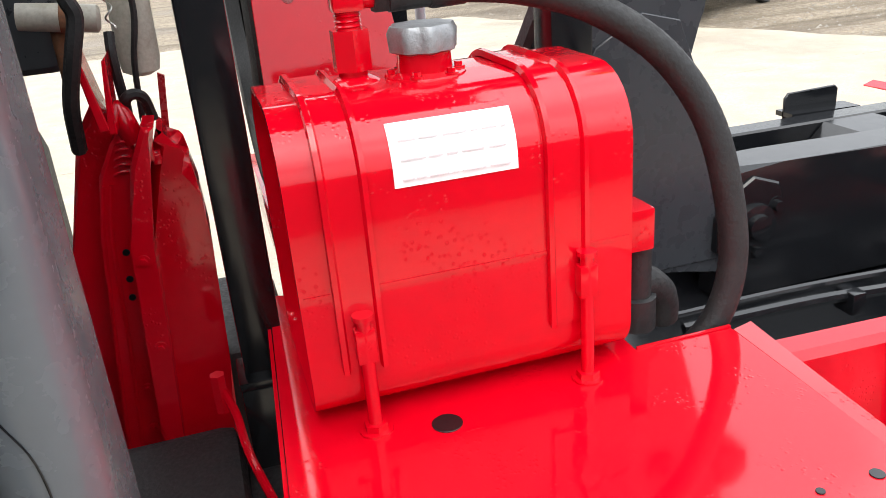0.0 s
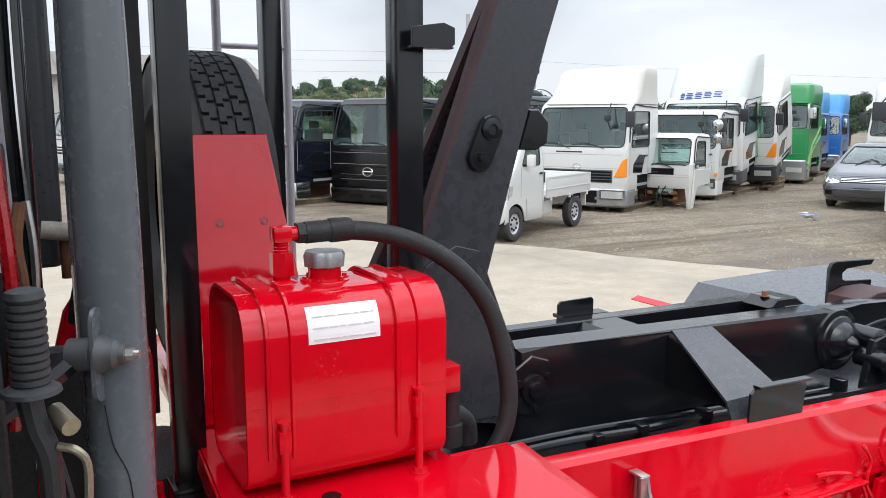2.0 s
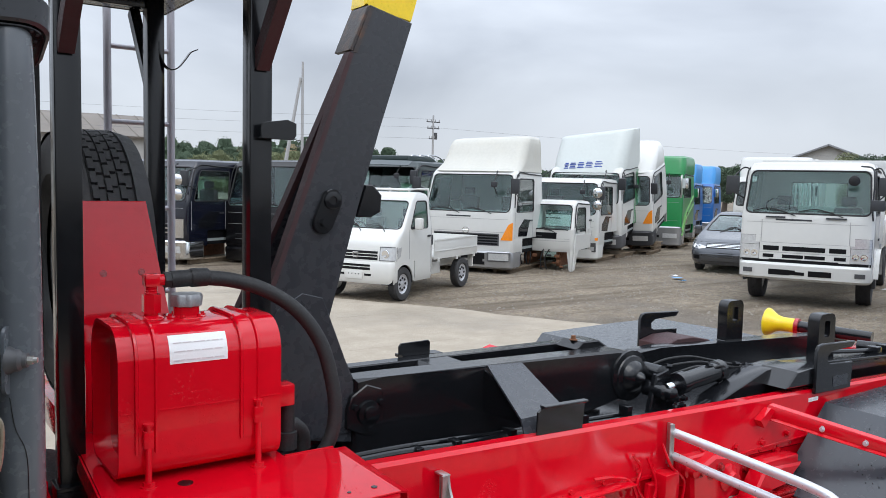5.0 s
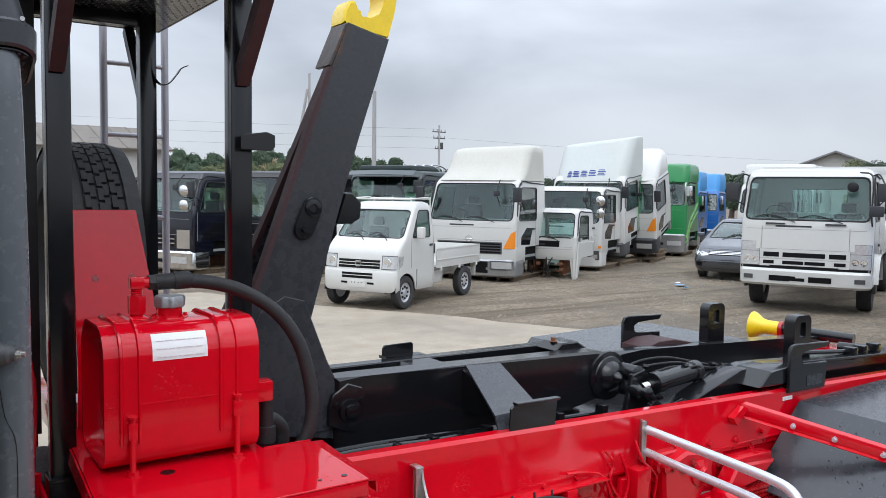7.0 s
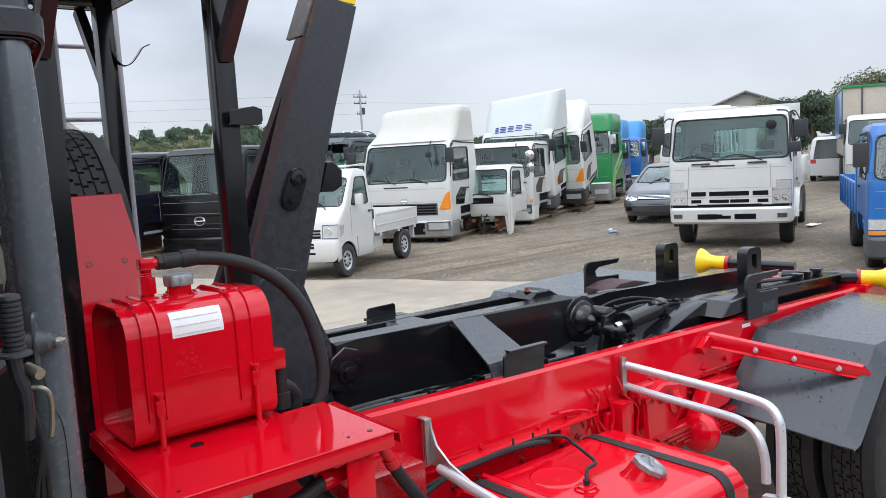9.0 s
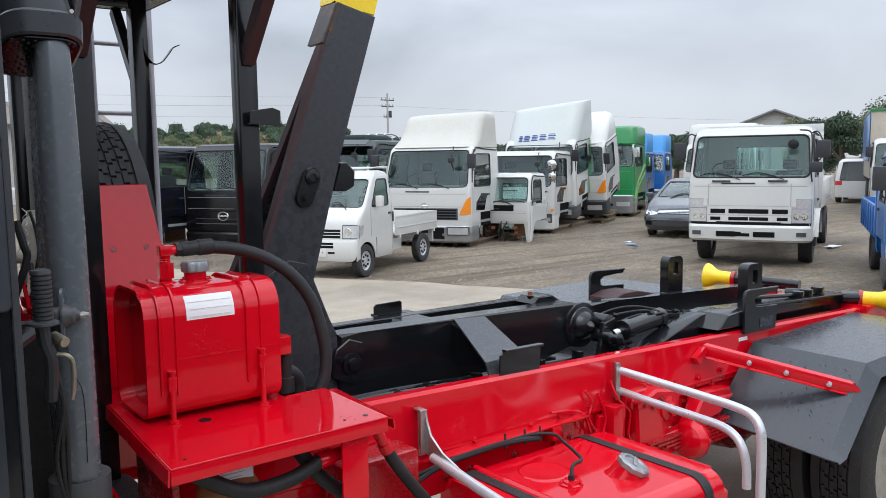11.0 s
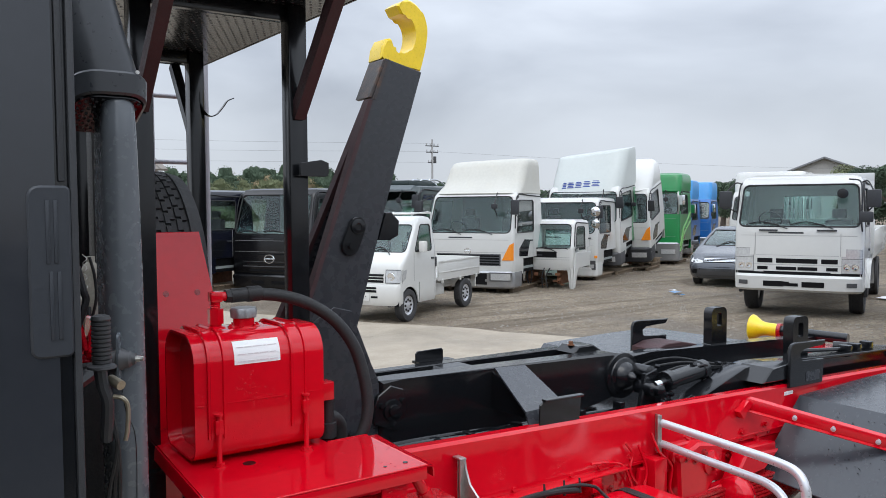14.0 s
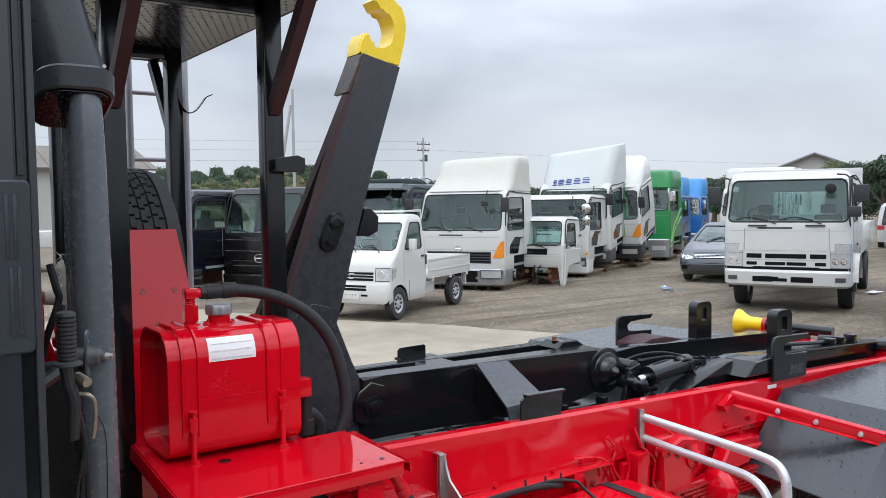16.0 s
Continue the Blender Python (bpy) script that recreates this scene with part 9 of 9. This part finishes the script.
pl = pole("utility_pole", 29.0, 41.8, 6.2, 0.085, ((5.75, 0.5), (5.35, 0.45), (4.7, 0.3)), "concrete utility pole with cross arms and transformer")
bm = B()
cyl(bm, (0.20, 0, 4.75), (0.20, 0, 5.12), 0.10)
part("transformer", bm, M_GREYP, pl)
pole("tall_pole", 29.4, 50.8, 9.2, 0.20, (), "tall plain grey pole")
mast = pole("tall_pole", 24.6, 51.5, 10.1, 0.12, (), "thin tall grey pole with an inclined stay pole")
bm = B()
cyl(bm, (-1.5, 0.7, 0.0), (-0.12, 0.06, 9.0), 0.16, 0.09, 10)
part("stay_pole", bm, M_POLE, mast)
pole("utility_pole", 27.6, 58.0, 5.4, 0.08, ((5.0, 0.45), (4.5, 0.4)), "thin far utility pole with cross arms")
for z, sag, y0 in ((5.95, 0.4, 0), (5.45, 0.5, 0.1), (4.75, 0.5, 0.0)):
    bm = B()
    pts = [(29.0 + (s - 1) * 40, 41.8 + y0 + (s - 1) * -4 + 25 * (1 - s), z + 2.0 * (1 - s) - sag * math.sin(math.pi * s)) for s in np.linspace(0, 1, 12)]
    tube(bm, pts, 0.006, 4, 1)
    solo("power_line", bm, M_WIRE, "thin grey overhead power line between poles", "power line", "overhead power lines")
for z, sag, y0 in ((5.45, 0.9, 0.1),):
    bm = B()
    pts = [(29.0 + s * 60, 41.8 + y0 - s * 22, z - sag * math.sin(math.pi * s)) for s in np.linspace(0, 1, 12)]
    tube(bm, pts, 0.005, 4, 1)
    solo("power_line", bm, M_WIRE, "thin grey overhead power line between poles", "power line", "overhead power lines")


def crown(bm, c, r, n, leaf, flat=0.8, seed=0):
    """Clumps of small leaf faces scattered in an uneven crown."""
    rnd = random.Random(seed)
    lobes = [(Vector(c) + Vector((rnd.uniform(-1, 1), rnd.uniform(-1, 1), rnd.uniform(-0.5, 0.8))) * r * 0.55, r * rnd.uniform(0.35, 0.65)) for _ in range(9)]
    for _ in range(n):
        p, q = lobes[rnd.randrange(9)]
        d = Vector((rnd.gauss(0, 1), rnd.gauss(0, 1), rnd.gauss(0, 1))).normalized()
        p = p + d * q * rnd.uniform(0.45, 1.05)
        up = (d + Vector((rnd.gauss(0, 0.9), rnd.gauss(0, 0.9), 0.2 + rnd.gauss(0, 0.9)))).normalized()
        a = up.orthogonal().normalized()
        b_ = up.cross(a)
        s = leaf * rnd.uniform(0.6, 1.3)
        vs = [bm.verts.new(p + s * v) for v in (a, b_, -a * 0.8, -b_ * 0.9)]
        bm.faces.new(vs)


def tree(x, y, h, r, seed, material, label):
    ob = thing("tree", pose(x, y, 0), label, "tree", "trees round the yard")
    bm = B()
    tube(bm, [(0, 0, 0), (0.1, 0, h * 0.3), (0, 0.1, h * 0.6), (0.1, 0, h * 0.85)], 0.2, 8, 4, lambda s: 0.25 * (1 - 0.8 * s))
    for k in range(5):
        a = k * 1.3 + seed
        tube(bm, [(0, 0, h * (0.35 + 0.08 * k)), (math.cos(a) * r * 0.4, math.sin(a) * r * 0.4, h * (0.5 + 0.08 * k)), (math.cos(a) * r * 0.7, math.sin(a) * r * 0.7, h * (0.58 + 0.08 * k))], 0.08, 6, 3, lambda s: 0.1 * (1 - 0.7 * s))
    part("trunk", bm, M_BARK, ob)
    bm = B()
    crown(bm, (0, 0, h - r * 0.75), r, 11000, 0.062, seed=seed)
    crown(bm, (0.2, -0.1, max(r * 0.8, h - r * 1.7)), r * 0.95, 9000, 0.062, seed=seed + 40)
    part("crown", bm, material, ob)
    return ob


for k, (x, y, h, r) in enumerate(((65.7, 34.6, 4.9, 1.9), (62, 31, 4.7, 1.8), (44.7, 20.7, 4.2, 1.0), (54.9, 22.4, 5.5, 2.2), (56.5, 20.0, 5.6, 2.3), (60, 25, 5.0, 2.0), (64, 27.5, 5.0, 2.1), (56.3, 40, 4.0, 1.3))):
    tree(x, y, h, r, k, M_LEAF if k % 3 else M_LEAF2, "dark green broadleaf tree behind the yard")

# wooded hill on the skyline
hill = B()
crest = [(-60, 4.8), (0, 7.0), (25, 8.0), (40, 8.6), (45, 10.2), (50, 9.2), (56, 10.6), (64, 9.4), (80, 6.0), (110, 4.2), (150, 3.6)]
rows = [[(-60 + 10 * i, 128 + 5 * j - 0.35 * (10 * i - 40), max(-1.0, float(np.interp(-60 + 10 * i, [c[0] for c in crest], [c[1] - 2.0 for c in crest])) * (j / 5.0) ** 0.7)) for i in range(0, 22)] for j in range(6)]
sheet(hill, rows)
solo("backdrop_hill", hill, M_LEAF, "low dark green hill under the wood", "hill", kind="structure")


def wood(seed, share, material, label, across=(0, 20.9), depth=(1.2, 4.99), tall=(1.0, 1.7), size=(0.9, 1.7)):
    """Tree crowns of many small leaf clumps spread over the hill, as one mesh."""
    rnd = np.random.RandomState(seed)
    quads = []
    for _ in range(share):
        i, j = rnd.uniform(*across), rnd.uniform(*depth)
        i0, j0 = int(i), int(j)
        p = np.array([rows[j0][i0][0] + (i - i0) * 10, rows[j0][i0][1] - 3.5 * (i - i0), (1 - i + i0) * rows[j0][i0][2] + (i - i0) * rows[j0][i0 + 1][2]])
        r, n, up = rnd.uniform(*size), 300, rnd.uniform(*tall)
        ph, th = np.meshgrid(np.linspace(0, 2 * math.pi, 13), np.linspace(0.0, 1.75, 7))
        u = np.stack([np.cos(ph) * np.sin(th), np.sin(ph) * np.sin(th), np.cos(th)], -1)
        ball = p + u * (r * (0.80 + 0.26 * np.sin(5 * u[..., 0] + 9 * u[..., 1] + 7 * u[..., 2] + p[0])))[..., None] * np.array([1.1, 1.1, up])
        quads.append(np.stack([ball[:-1, :-1], ball[1:, :-1], ball[1:, 1:], ball[:-1, 1:]], -2).reshape(-1, 4, 3))
        d = rnd.normal(size=(n, 3))
        d[:, 2] = abs(d[:, 2])
        d /= np.linalg.norm(d, axis=1)[:, None]
        k = r * rnd.uniform(0.90, 1.10, n) * (0.80 + 0.26 * np.sin(5 * d[:, 0] + 9 * d[:, 1] + 7 * d[:, 2] + p[0]))
        q = p + d * k[:, None] * np.array([1.1, 1.1, up])
        a = rnd.normal(size=(n, 3))
        b = np.cross(a, rnd.normal(size=(n, 3)))
        leaf = rnd.uniform(0.06, 0.12, n)[:, None]
        a, b = a / np.linalg.norm(a, axis=1)[:, None] * leaf, b / np.linalg.norm(b, axis=1)[:, None] * leaf
        quads.append(np.stack([q + a, q + b, q - a, q - b], 1))
    verts = np.concatenate(quads).reshape(-1, 3)
    me = bpy.data.meshes.new("far_wood")
    me.from_pydata(verts.tolist(), [], np.arange(len(verts)).reshape(-1, 4).tolist())
    me.materials.append(material)
    tagged(new("far_wood", me), label, "wood", kind="stuff")


wood(5, 760, M_LEAF, "dark green trees on the wooded skyline hill")
wood(6, 120, M_LEAF, "slim pointed conifers on the wooded skyline hill", depth=(3.5, 4.99), tall=(2.0, 3.2), size=(0.5, 0.9))
wood(7, 170, M_LEAF2, "pale olive trees on the wooded skyline hill", (9.8, 11.6), (0.8, 2.6))
wood(8, 16, M_LEAF3, "tan autumn trees on the wooded skyline hill", (10.6, 11.5), (2.4, 3.6), size=(1.0, 1.7))
wood(9, 90, M_LEAF2, "olive trees on the wooded skyline hill", (0, 9.8))

# litter on the ground
for x, y, s, mt, nm in ((14.3, 10.6, 0.20, M_PAPERB, "scrap of blue plastic sheet on the gravel"), (14.6, 10.9, 0.14, M_PAPER, "scrap of white paper on the gravel"), (14.0, 10.2, 0.12, M_PAPERB, "scrap of blue plastic sheet on the gravel"), (16.8, 7.2, 0.28, M_PAPER, "scrap of white sheet on the gravel")):
    bm = B()
    sheet(bm, [[(x + s * 0.5 * i + random.uniform(-0.03, 0.03), y + s * 0.35 * j + random.uniform(-0.03, 0.03), 0.004 + random.uniform(0, 0.03)) for i in range(4)] for j in range(3)], 0.003)
    solo("litter", bm, mt, nm, "litter", "litter on the gravel")
# stones strewn over the gravel
bm = B()
rnd = random.Random(11)
for _ in range(11000):
    u = rnd.random() ** 0.7
    x, y = 6.0 + 16 * u + rnd.uniform(-1, 1), rnd.uniform(3.0, 16.0)
    if x < edge_x(y) + 0.15:
        continue
    r = 0.006 + 0.026 * rnd.random() ** 2
    vs = [bm.verts.new((x + r * math.cos(t) * rnd.uniform(0.7, 1.2), y + r * math.sin(t) * rnd.uniform(0.7, 1.2), -0.03)) for t in np.linspace(0, 2 * math.pi, 5, endpoint=False)]
    top = bm.verts.new((x, y, -0.03 + r * rnd.uniform(0.6, 1.0)))
    for i in range(5):
        bm.faces.new((vs[i], vs[(i + 1) % 5], top))
solo("loose_stones", bm, mat("grey_stones", (0.24, 0.215, 0.18), 0.9, var=0.35, scale=6.0), "loose grey stones strewn over the gravel", "stones", kind="stuff")
